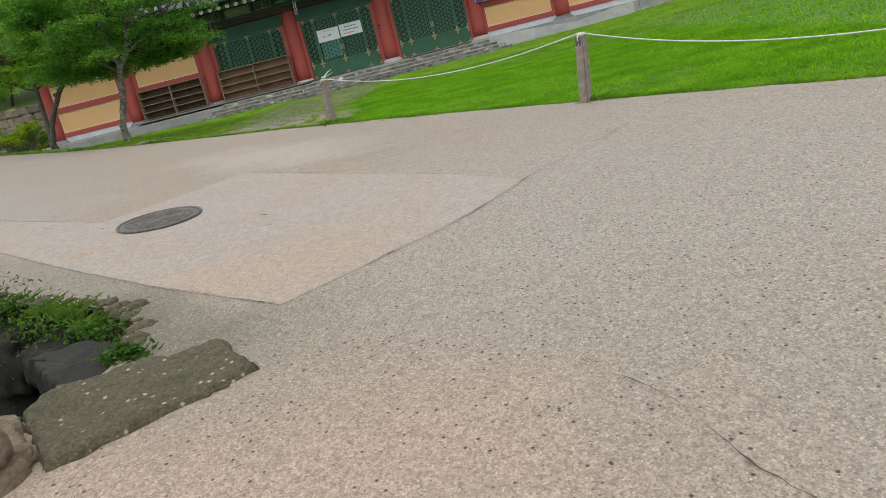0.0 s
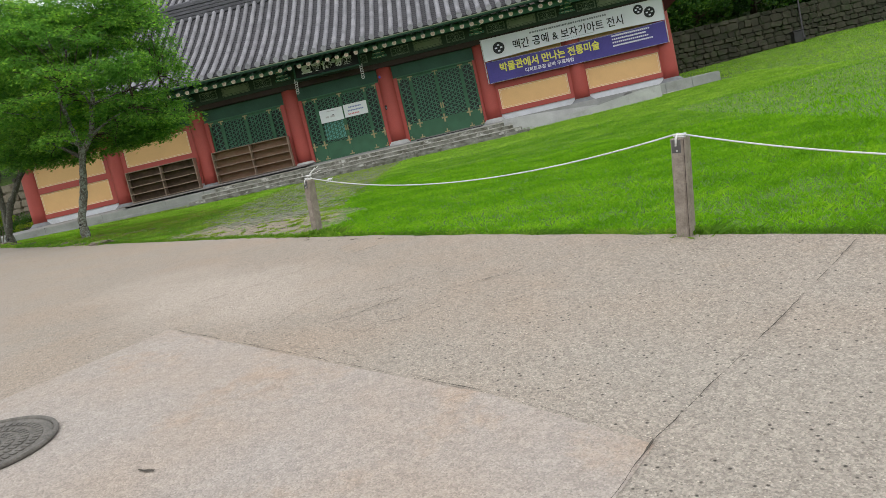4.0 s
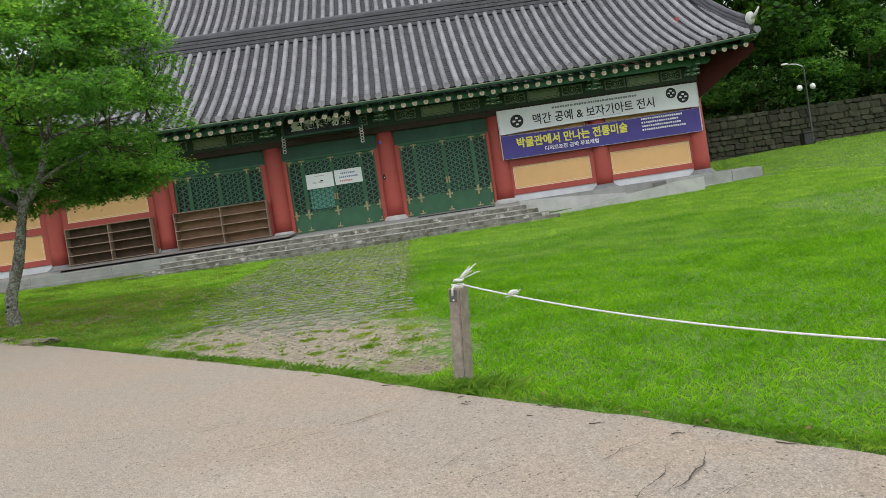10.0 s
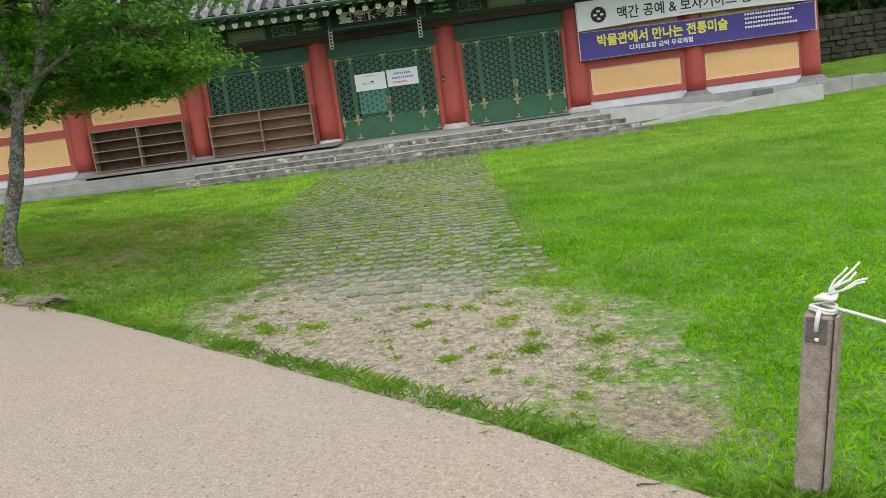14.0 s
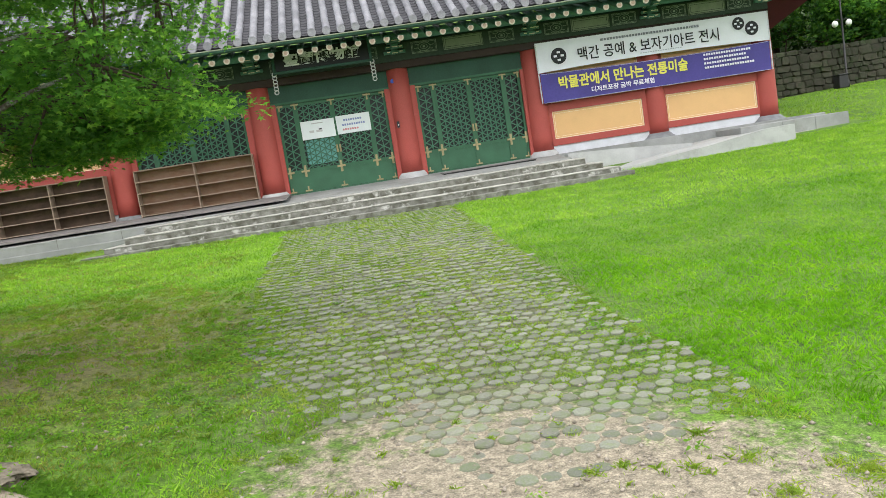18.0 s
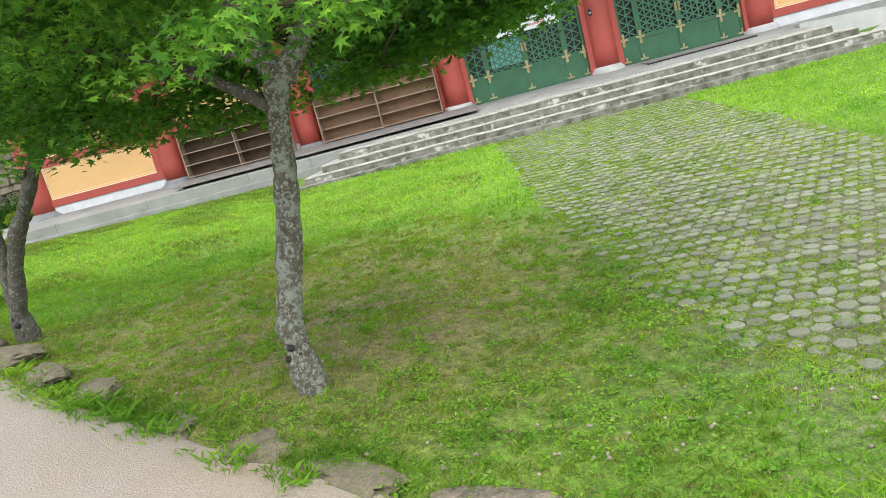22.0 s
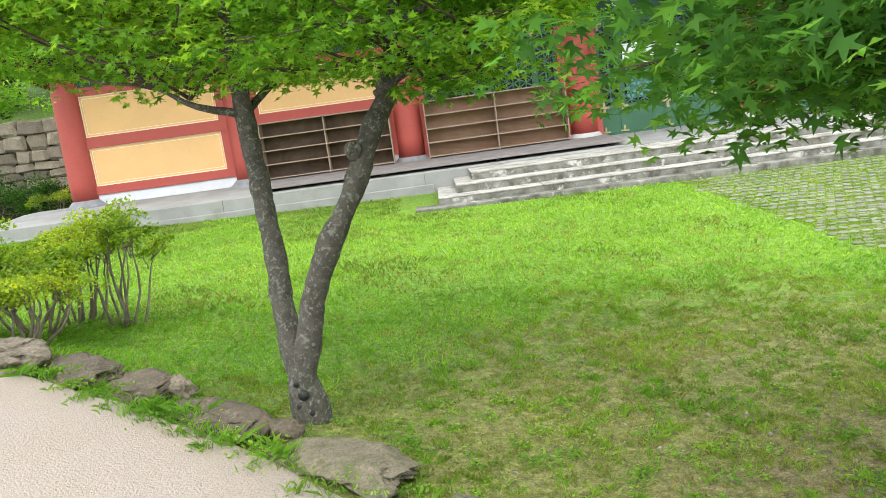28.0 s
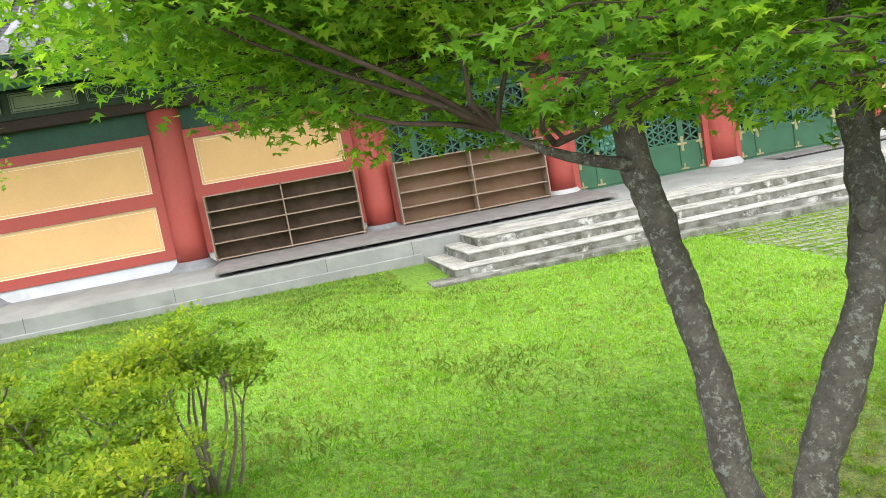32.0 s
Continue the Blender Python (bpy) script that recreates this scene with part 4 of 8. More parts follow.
def lattice_mesh(w, h, name):
    """Star lattice: bars in three directions."""
    bm = bmesh.new()
    pitch, t = 0.158, 0.0125
    row = pitch * math.sqrt(3) / 2
    def bar(p, q):
        d = Vector((q[0] - p[0], q[1] - p[1]))
        if d.length < 0.02:
            return
        m = Matrix.Translation(((p[0] + q[0]) / 2, 0, (p[1] + q[1]) / 2)) @ Matrix.Rotation(-math.atan2(d.y, d.x), 4, "Y") @ Matrix.Diagonal((d.length, 0.03, 2 * t, 1))
        bmesh.ops.create_cube(bm, size=1, matrix=m)
    k = 0
    x = pitch / 2
    # upright bars
    nx = max(2, round(w / row))
    step = w / nx
    pitch_v = step / (math.sqrt(3) / 2)
    for i in range(1, nx):
        bar((i * step, 0), (i * step, h))
    slope = 1 / math.sqrt(3)
    for sgn in (1, -1):
        c = -w * slope if sgn > 0 else 0
        while c < h + w * slope:
            pts = []
            for xx in (0, w):
                z = c + sgn * slope * xx
                pts.append((xx, z))
            (xa, za), (xb, zb) = pts
            def clip(xa, za, xb, zb):
                t0, t1 = 0.0, 1.0
                dz = zb - za
                for lim, s in ((0, 1), (h, -1)):
                    if abs(dz) < 1e-9:
                        continue
                    tt = (lim - za) / dz
                    if (dz > 0) == (s > 0):
                        t0 = max(t0, tt)
                    else:
                        t1 = min(t1, tt)
                return t0, t1
            t0, t1 = clip(xa, za, xb, zb)
            if t1 > t0:
                bar((xa + (xb - xa) * t0, za + (zb - za) * t0), (xa + (xb - xa) * t1, za + (zb - za) * t1))
            c += pitch_v
    return shared(bm, M["lattice"], name)


def frame_mesh(w, h, name):
    bm = bmesh.new()
    s = 0.065
    add_box(bm, 0, s, -0.03, 0.03, 0, h), add_box(bm, w - s, w, -0.03, 0.03, 0, h)
    for z0, z1 in ((0, 0.07), (0.50, 0.585), (h - 0.07, h)):
        add_box(bm, s, w - s, -0.028, 0.028, z0, z1)
    return shared(bm, M["green"], name)


def fitting_mesh(kind, name):
    bm = bmesh.new()
    if kind == "tee":
        add_box(bm, -0.10, 0.10, -0.006, 0.006, -0.022, 0.022, 0.006), add_box(bm, -0.022, 0.022, -0.0055, 0.0055, -0.13, 0.03, 0.004)
    elif kind == "cross":
        add_box(bm, -0.11, 0.11, -0.006, 0.006, -0.025, 0.025, 0.006), add_box(bm, -0.03, 0.03, -0.0055, 0.0055, -0.15, 0.15, 0.005)
    elif kind == "foot":
        add_box(bm, -0.09, 0.09, -0.006, 0.006, -0.02, 0.02, 0.005), add_box(bm, -0.02, 0.02, -0.0055, 0.0055, -0.02, 0.11, 0.004)
    else:
        add_box(bm, -0.025, 0.025, -0.008, 0.008, -0.10, 0.10, 0.006), add_tube(bm, [(0.0, -0.02, -0.05), (0.0, -0.045, 0), (0.0, -0.02, 0.05)], 0.008, 6)
    return shared(bm, M["brass"], name)


DOOR_H = 2.29
LEAVES = (0.47, 0.94, 0.94, 0.47)
door_meshes = {w: (frame_mesh(w, DOOR_H, "leaf_frame"), lattice_mesh(w - 0.13, DOOR_H - 0.07 - 0.585, "lattice"), shared(box(0.065, w - 0.065, -0.008, 0.008, 0.07, 0.50), M["green"], "lower_panel"),
                   shared(box(0.06, w - 0.06, 0.075, 0.085, 0.55, DOOR_H - 0.05), M["room_dark"], "backing")) for w in set(LEAVES)}
fit_me = {k: fitting_mesh(k, "fitting") for k in ("tee", "cross", "foot", "plate")}


def door_bay(x0, lower=True):
    """Four lattice leaves with worn brass fittings."""
    x = x0
    for i, w in enumerate(LEAVES):
        leaf = put("door_leaf", door_meshes[w][0], hall, Matrix.Translation((x, 0.09, 1.345)))
        leaf["label"] = "green lattice door leaf with a solid lower panel"
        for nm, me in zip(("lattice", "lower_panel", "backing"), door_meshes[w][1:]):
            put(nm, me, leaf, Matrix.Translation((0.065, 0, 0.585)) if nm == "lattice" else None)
        for fx in (0.0,) if i else (0.05,):
            for kind, z in (("tee", DOOR_H - 0.03), ("cross", 0.54), ("foot", 0.03)):
                put("fitting", fit_me[kind], leaf, Matrix.Translation((fx + (0.0 if i else 0.02), -0.038, z)))
        if i == 3:
            for kind, z in (("tee", DOOR_H - 0.03), ("cross", 0.54), ("foot", 0.03)):
                put("fitting", fit_me[kind], leaf, Matrix.Translation((w - 0.05, -0.038, z)))
        if i == 2:
            put("lock_plate", fit_me["plate"], leaf, Matrix.Translation((-0.03, -0.045, 1.0)))
            put("lock_plate", fit_me["plate"], leaf, Matrix.Translation((0.05, -0.045, 1.0)))
        x += w
    part("jamb", box(x0 - 0.16, x0 - 0.004, -0.02, 0.2, 1.30, 3.66), M["red"], hall)
    part("jamb", box(x0 + 2.824, x0 + 2.98, -0.02, 0.2, 1.30, 3.66), M["red"], hall)
    part("sill", box(x0 - 0.16, x0 + 2.98, 0.0, 0.2, 1.28, 1.34), M["green"], hall)
    part("transom", box(x0 - 0.16, x0 + 2.98, 0.03, 0.2, 3.64, 4.12), M["dark_green"], hall, "plain green boarded transom")
    part("transom_rail", box(x0 - 0.16, x0 + 2.98, 0.0, 0.029, 3.64, 3.70), M["green"], hall)


for x0 in (-6.36, -2.71, 0.93):
    door_bay(x0)
# added black box closes off the inside so the lattice gaps stay dark
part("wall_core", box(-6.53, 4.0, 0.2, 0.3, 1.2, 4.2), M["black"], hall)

M["frieze_dark"] = material("frieze_ground", (0.035, 0.062, 0.042), 0.7, vary=0.3, scale=12.0)
M["frieze_pale"] = material("frieze_line_paint", (0.30, 0.37, 0.27), 0.7, vary=0.3, scale=14.0)
# lintel brown taken down to near black for the eaves' shadow
M["lintel"] = material("shaded_lintel_paint", (0.045, 0.026, 0.02), 0.7, vary=0.3, scale=3.0)
# lintel, painted frieze and brackets under the eaves
part("lintel", box(-14.3, 11.2, -0.22, 0.2, 4.12, 4.30, 0.01), M["lintel"], hall, "brown lintel beam, coloured dark for the eaves' shade")
part("frieze_board", box(-14.0, 10.9, -0.05, 0.15, 4.30, 5.05), M["dark_green"], hall)
part("frieze_beam", box(-14.4, 11.3, -0.26, -0.051, 4.30, 4.76, 0.01), M["frieze_dark"], hall, "painted green frieze beam")
part("purlin", tube([(-15.0, -0.55, 4.86), (11.9, -0.55, 4.86)], 0.13, 10), M["teal"], hall, "painted round purlin")


def frame_lines(bm, w, h, inset, t, y):
    """A rectangular painted line."""
    for xa_, xb_, za_, zb_ in ((-w + inset, w - inset, inset, inset + t), (-w + inset, w - inset, h - inset - t, h - inset), (-w + inset, -w + inset + t, inset + t, h - inset - t), (w - inset - t, w - inset, inset + t, h - inset - t)):
        add_box(bm, xa_, xb_, y - 0.003, y, za_, zb_)


def frieze_pattern():
    """A square of painted tracery: frames, a ring, a cross and corner petals."""
    bm = bmesh.new()
    frame_lines(bm, 0.34, 0.32, 0.012, 0.012, -0.031)
    frame_lines(bm, 0.34, 0.32, 0.04, 0.008, -0.031)
    for r in (0.105, 0.06):
        add_tube(bm, [(r * 1.5 * math.cos(2 * math.pi * k / 20), -0.031, 0.16 + r * math.sin(2 * math.pi * k / 20)) for k in range(21)], 0.007, 4)
    for k in range(8):
        a = math.pi * k / 4 + 0.2
        add_tube(bm, [(0.165 * math.cos(a), -0.031, 0.16 + 0.11 * math.sin(a)), (0.27 * math.cos(a), -0.031, 0.16 + 0.13 * math.sin(a))], 0.008, 4)
    add_box(bm, -0.03, 0.03, -0.036, -0.031, 0.135, 0.185)
    return bm


fa = shared(box(-0.34, 0.34, -0.03, 0.0, 0, 0.32), M["frieze_dark"], "pattern_panel")
fb = shared(frieze_pattern(), M["frieze_pale"], "tracery")
lb = bmesh.new()
frame_lines(lb, 0.52, 0.32, 0.012, 0.012, -0.031)
frame_lines(lb, 0.52, 0.32, 0.06, 0.010, -0.031)
fc, fd = shared(box(-0.52, 0.52, -0.03, 0.0, 0, 0.32), M["eave_light"], "plain_panel"), shared(lb, M["frieze_dark"], "border_line")
kb = bmesh.new()
for q, (yy, zz) in enumerate(((-0.3, 4.46), (-0.5, 4.58), (-0.7, 4.70))):
    add_box(kb, -0.09, 0.09, yy - 0.1, -0.26 + 0.01 * q, zz, zz + 0.1, 0.012)
    add_box(kb, -0.28 + 0.05 * q, 0.28 - 0.05 * q, -0.36 - 0.02 * q, -0.28, zz + 0.01, zz + 0.09, 0.01)
bracket_me = shared(kb, M["teal"], "bracket")
wb = bmesh.new()
for q in range(3):
    add_box(wb, -0.075, 0.075, -0.42 - 0.2 * q, -0.401 - 0.2 * q, 4.475 + 0.12 * q, 4.49 + 0.12 * q)
    add_box(wb, -0.2, -0.12, -0.40 - 0.02 * q, -0.381 - 0.02 * q, 4.50 + 0.12 * q, 4.52 + 0.12 * q)
    add_box(wb, 0.12, 0.2, -0.40 - 0.02 * q, -0.381 - 0.02 * q, 4.50 + 0.12 * q, 4.52 + 0.12 * q)
bracket_white = shared(wb, M["cream"], "painted_edge")
for i, x in enumerate(COLS):
    bk = put("bracket", bracket_me, hall, Matrix.Translation((x, 0, 0)))
    bk["label"] = "stacked bracket painted green with pale edges"
    put("painted_edge", bracket_white, bk)
    if i + 1 < len(COLS):
        wbay = COLS[i + 1] - x
        for j in (-1, 0, 1):
            m = Matrix.Translation((x + wbay * (0.5 + 0.285 * j), -0.262, 4.40))
            pn = put("plain_panel" if j == 0 else "pattern_panel", fa if j else fc, hall, m)
            put("tracery" if j else "border_line", fb if j else fd, pn)

M["rafter_mid"] = material("rafter_end_tan", (0.47, 0.33, 0.25), 0.7, vary=0.15)
# roof
XC, XL, XR = -1.6, -15.25, 12.05


def lift(x):
    return 0.34 * min(1.0, abs(x - XC) / 13.6) ** 3.2


def low_roof(x, s):
    """The lower slope: s from 0 at the eave to 1 under the ridge band."""
    return (x, -2.0 + 4.5 * s, 4.90 + 3.25 * (0.78 * s + 0.22 * s * s) + lift(x) * max(0.0, 1 - s) ** 1.5)


def high_roof(x, s):
    return (x, 2.75 + 5.0 * s, 8.45 + 4.3 * (0.74 * s + 0.26 * s * s) + 0.8 * lift(x * 1.25 + 0.4) * max(0.0, 1 - s) ** 1.5)


def roof(name, fn, xa, xb, pitch, label):
    nn = round((xb - xa) / pitch)
    pitch = (xb - xa) / nn
    deck = bmesh.new()
    lines = [[deck.verts.new((p[0], p[1], p[2] - 0.09)) for p in (fn(x, i / 14) for i in range(15))] for x in (xa + (xb - xa) * k / 24 for k in range(25))]
    for a, b in zip(lines, lines[1:]):
        for j in range(14):
            deck.faces.new((a[j], b[j], b[j + 1], a[j + 1]))
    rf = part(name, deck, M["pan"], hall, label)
    courses = 30
    # pans: shallow troughs between the tile rows, in overlapping courses
    for i in range(nn):
        bm = bmesh.new()
        cols = []
        for u, dip in ((0, 0.0), (0.25, -0.035), (0.5, -0.05), (0.75, -0.035), (1, 0.0)):
            x = xa + (i + u) * pitch
            col = []
            for c in range(courses):
                for s, up in ((c / courses, 0.022), ((c + 1) / courses - 0.001, 0.0)):
                    p = fn(x, s)
                    col.append(bm.verts.new((p[0], p[1], p[2] + dip + up)))
            cols.append(col)
        for a, b in zip(cols, cols[1:]):
            for j in range(len(a) - 1):
                bm.faces.new((a[j], b[j], b[j + 1], a[j + 1]))
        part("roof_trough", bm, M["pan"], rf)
    wear = random.Random(len(name))
    for i in range(nn + 1):
        x = xa + i * pitch
        bm = bmesh.new()
        rings = []
        for c in range(courses):
            off = wear.uniform(-0.006, 0.006)
            for s, r in ((c / courses, 0.092), ((c + 0.93) / courses, 0.080)):
                p = Vector(fn(x, s))
                d = (Vector(fn(x, s + 0.01)) - p).normalized()
                nrm = Vector((0, -d.z, d.y))
                rings.append([bm.verts.new(p + Vector((off + r * math.cos(a), 0, 0)) + nrm * (0.02 + r * math.sin(a))) for a in (math.pi * k / 6 for k in range(7))])
        for a, b in zip(rings, rings[1:]):
            for k in range(6):
                bm.faces.new((a[k + 1], a[k], b[k], b[k + 1])).smooth = True
        p = Vector(fn(x, 0))
        bmesh.ops.create_cone(bm, cap_ends=True, segments=12, radius1=0.098, radius2=0.098, depth=0.05, matrix=Matrix.Translation(p + Vector((0, -0.02, 0.03))) @ Matrix.Rotation(math.pi / 2, 4, "X"))
        part("cover_tile", bm, M["tile"], rf)
    return rf


lower = roof("lower_roof", low_roof, XL, XR, 0.335, "grey tiled lower roof with round cover tiles in rows")
upper = roof("upper_roof", high_roof, -10.9, 7.9, 0.335, "grey tiled upper roof above a ridge band")
# ridge band between the two slopes
bm = bmesh.new()
for q in range(5):
    add_box(bm, -14.9 + 0.02 * q, 11.7 - 0.02 * q, 2.36 + 0.015 * (q % 2), 2.80, 8.06 + 0.13 * q, 8.06 + 0.13 * q + 0.115, 0.01)
part("ridge_band", bm, M["ridge"], hall, "dark layered ridge of flat tiles")
part("ridge_cap", tube([(-14.9, 2.58, 8.73), (11.7, 2.58, 8.73)], 0.1, 8), M["ridge"], hall)
bm = bmesh.new()
for q in range(6):
    add_box(bm, -10.9, 7.9, 7.55, 8.0, 12.6 + 0.12 * q, 12.6 + 0.12 * q + 0.105)
part("top_ridge", bm, M["ridge"], hall)
part("upper_wall", box(-10.5, 7.5, 2.85, 3.05, 7.9, 8.5), M["maroon"], hall)
# verge ridges running down the roof's ends
for fn, xe, sgn in ((low_roof, XL, 1), (low_roof, XR, -1), (high_roof, -10.9, 1), (high_roof, 7.9, -1)):
    bm = bmesh.new()
    for q in range(3):
        add_tube(bm, [(xe + sgn * (0.12 + 0.3 * s), fn(xe, s)[1], fn(xe, s)[2] + 0.08 + 0.13 * q) for s in (0.02, 0.15, 0.3, 0.5, 0.75, 1.0)], 0.12 - 0.015 * q, 8)
    part("verge_ridge", bm, M["ridge"], hall, "thick verge ridge of layered tiles")
    px, py, pz = fn(xe, 0.03)
    bm = bmesh.new()
    bmesh.ops.create_uvsphere(bm, u_segments=10, v_segments=8, radius=0.17, matrix=Matrix.Translation((px + sgn * 0.12, py - 0.05, pz + 0.34)) @ Matrix.Diagonal((0.8, 1, 1.2, 1)))
    add_tube(bm, [(px + sgn * 0.12, py - 0.15, pz + 0.3), (px + sgn * 0.05, py - 0.3, pz + 0.42), (px - sgn * 0.05, py - 0.32, pz + 0.6)], [0.07, 0.05, 0.02], 6)
    part("ridge_end", bm, M["plaster"], hall, "pale curled ridge-end ornament")
# gables
for xe in (XL + 0.35, XR - 0.45):
    bm = bmesh.new()
    ring = [bm.verts.new((xe, y, z - 0.12)) for _, y, z in (low_roof(xe, s) for s in (0, 0.2, 0.4, 0.6, 0.8, 1.0))] + [bm.verts.new((xe, 7.4, 8.0)), bm.verts.new((xe, 7.4, 4.6)), bm.verts.new((xe, 0, 4.6))]
    bm.faces.new(ring)
    bmesh.ops.solidify(bm, geom=bm.faces[:], thickness=0.08)
    part("gable_board", bm, M["maroon"], hall, "dark red gable boarding")
for fn, xa, xb in ((low_roof, XL, XR),):
    # soffit boards under the tiles, eave beam and its pale line
    bm = bmesh.new()
    xs_ = np.linspace(xa, xb, 41)
    for dz, y0, y1, zz in ((0, 0, 0, 0),):
        rows_ = [[bm.verts.new((x, fn(x, s)[1] + 0.06, fn(x, s)[2] - 0.16)) for x in xs_] for s in (0.0, 0.25, 0.5)]
        for a, b in zip(rows_, rows_[1:]):
            for k in range(40):
                bm.faces.new((a[k], a[k + 1], b[k + 1], b[k]))
    part("soffit", bm, M["eave_green"], hall)
    for dz, r_, mt, nm in ((-0.11, 0.05, "dark_green", "eave_board"), (-0.085, 0.014, "eave_light", "eave_line")):
        part(nm, tube([(x, fn(x, 0)[1] - (0.055 if nm == "eave_line" else 0.0), fn(x, 0)[2] + dz) for x in xs_], r_, 8), M[mt], hall)
    bm = bmesh.new()
    add_tube(bm, [(0, 0, 0), (0, 1.75, 0.62)], 0.075, 10)
    raf_me = shared(bm, M["eave_green"], "rafter")
    bm = bmesh.new()
    bmesh.ops.create_cone(bm, cap_ends=True, segments=14, radius1=0.078, radius2=0.07, depth=0.02, matrix=Matrix.Rotation(math.pi / 2, 4, "X"))
    end_me = shared(bm, M["rafter_face"], "rafter_end")
    bm = bmesh.new()
    bmesh.ops.create_cone(bm, cap_ends=True, segments=12, radius1=0.045, radius2=0.045, depth=0.006, matrix=Matrix.Translation((0, -0.014, 0)) @ Matrix.Rotation(math.pi / 2, 4, "X"))
    dot_me = shared(bm, M["rafter_mid"], "rafter_dot")
    n_raf = 80
    for i in range(n_raf):
        x = xa + 0.3 + (xb - xa - 0.6) * i / (n_raf - 1)
        rf = put("rafter", raf_me, hall, Matrix.Translation((x, -1.80, fn(x, 0)[2] - 0.31)))
        put("rafter_end", end_me, rf, Matrix.Translation((0, -0.006, 0)))
        put("rafter_dot", dot_me, rf, Matrix.Translation((0, -0.006, 0)))

# raking corner boards under the roof's ends
for sx, xo, xi in ((1, 12.0, 10.75), (-1, -15.2, -13.85)):
    bm = bmesh.new()
    q = [bm.verts.new(v) for v in ((xi, -0.25, 3.72), (xo, -1.75, 4.72), (xo, -1.75, 4.95), (xi, -0.25, 5.0))]
    bm.faces.new(q)
    bmesh.ops.solidify(bm, geom=bm.faces[:], thickness=0.12)
    part("corner_board", bm, M["maroon"], hall, "dark red raking corner board")

# ---- trees ----
STAR = [(0.0, -0.02), (-0.46, 0.02), (-0.16, 0.22), (-0.50, 0.52), (-0.10, 0.45), (0.0, 1.0), (0.10, 0.45), (0.50, 0.52), (0.16, 0.22), (0.46, 0.02)]


def leaves_mesh(name, centres, size, droop, seed, shape=STAR, mat=None, flat=0.45):
    """Many small leaves in one mesh: centres is an array of places."""
    rng = np.random.default_rng(seed)
    n = len(centres)
    sh = np.array(shape)
    k = len(sh)
    yaw = rng.uniform(0, 2 * np.pi, n)
    s = size * rng.uniform(0.65, 1.25, n)
    tilt = rng.normal(droop, flat, n)
    rollv = rng.normal(0, flat, n)
    lx, ly = sh[:, 0][None] * s[:, None], sh[:, 1][None] * s[:, None]
    lz = -0.25 * np.abs(lx) + 0 * ly
    # tilt about x, roll about y, then yaw
    ct, st = np.cos(-tilt)[:, None], np.sin(-tilt)[:, None]
    y1, z1 = ly * ct - lz * st, ly * st + lz * ct
    cr, sr = np.cos(rollv)[:, None], np.sin(rollv)[:, None]
    x2, z2 = lx * cr + z1 * sr, -lx * sr + z1 * cr
    cy, sy = np.cos(yaw)[:, None], np.sin(yaw)[:, None]
    x3, y3 = x2 * cy - y1 * sy, x2 * sy + y1 * cy
    co = np.stack([x3, y3, z2], -1) + np.asarray(centres)[:, None, :]
    me = bpy.data.meshes.new(name)
    me.vertices.add(n * k)
    me.vertices.foreach_set("co", co.astype(np.float32).ravel())
    me.loops.add(n * k)
    me.loops.foreach_set("vertex_index", np.arange(n * k, dtype=np.int32))
    me.polygons.add(n)
    me.polygons.foreach_set("loop_start", np.arange(0, n * k, k, dtype=np.int32))
    me.update(calc_edges=True)
    me.materials.append(mat or M["leaf"])
    return me


def bend(a, b, wob, rnd, n=6):
    """A crooked line from a to b."""
    a, b = Vector(a), Vector(b)
    out = []
    ph = [rnd.uniform(0, 6.3) for _ in range(4)]
    for i in range(n + 1):
        t = i / n
        w = wob * math.sin(math.pi * t)
        out.append(a.lerp(b, t) + Vector((w * math.sin(3 * t + ph[0]), w * math.sin(4 * t + ph[1]), 0.4 * w * math.sin(3 * t + ph[2]))))
    return out


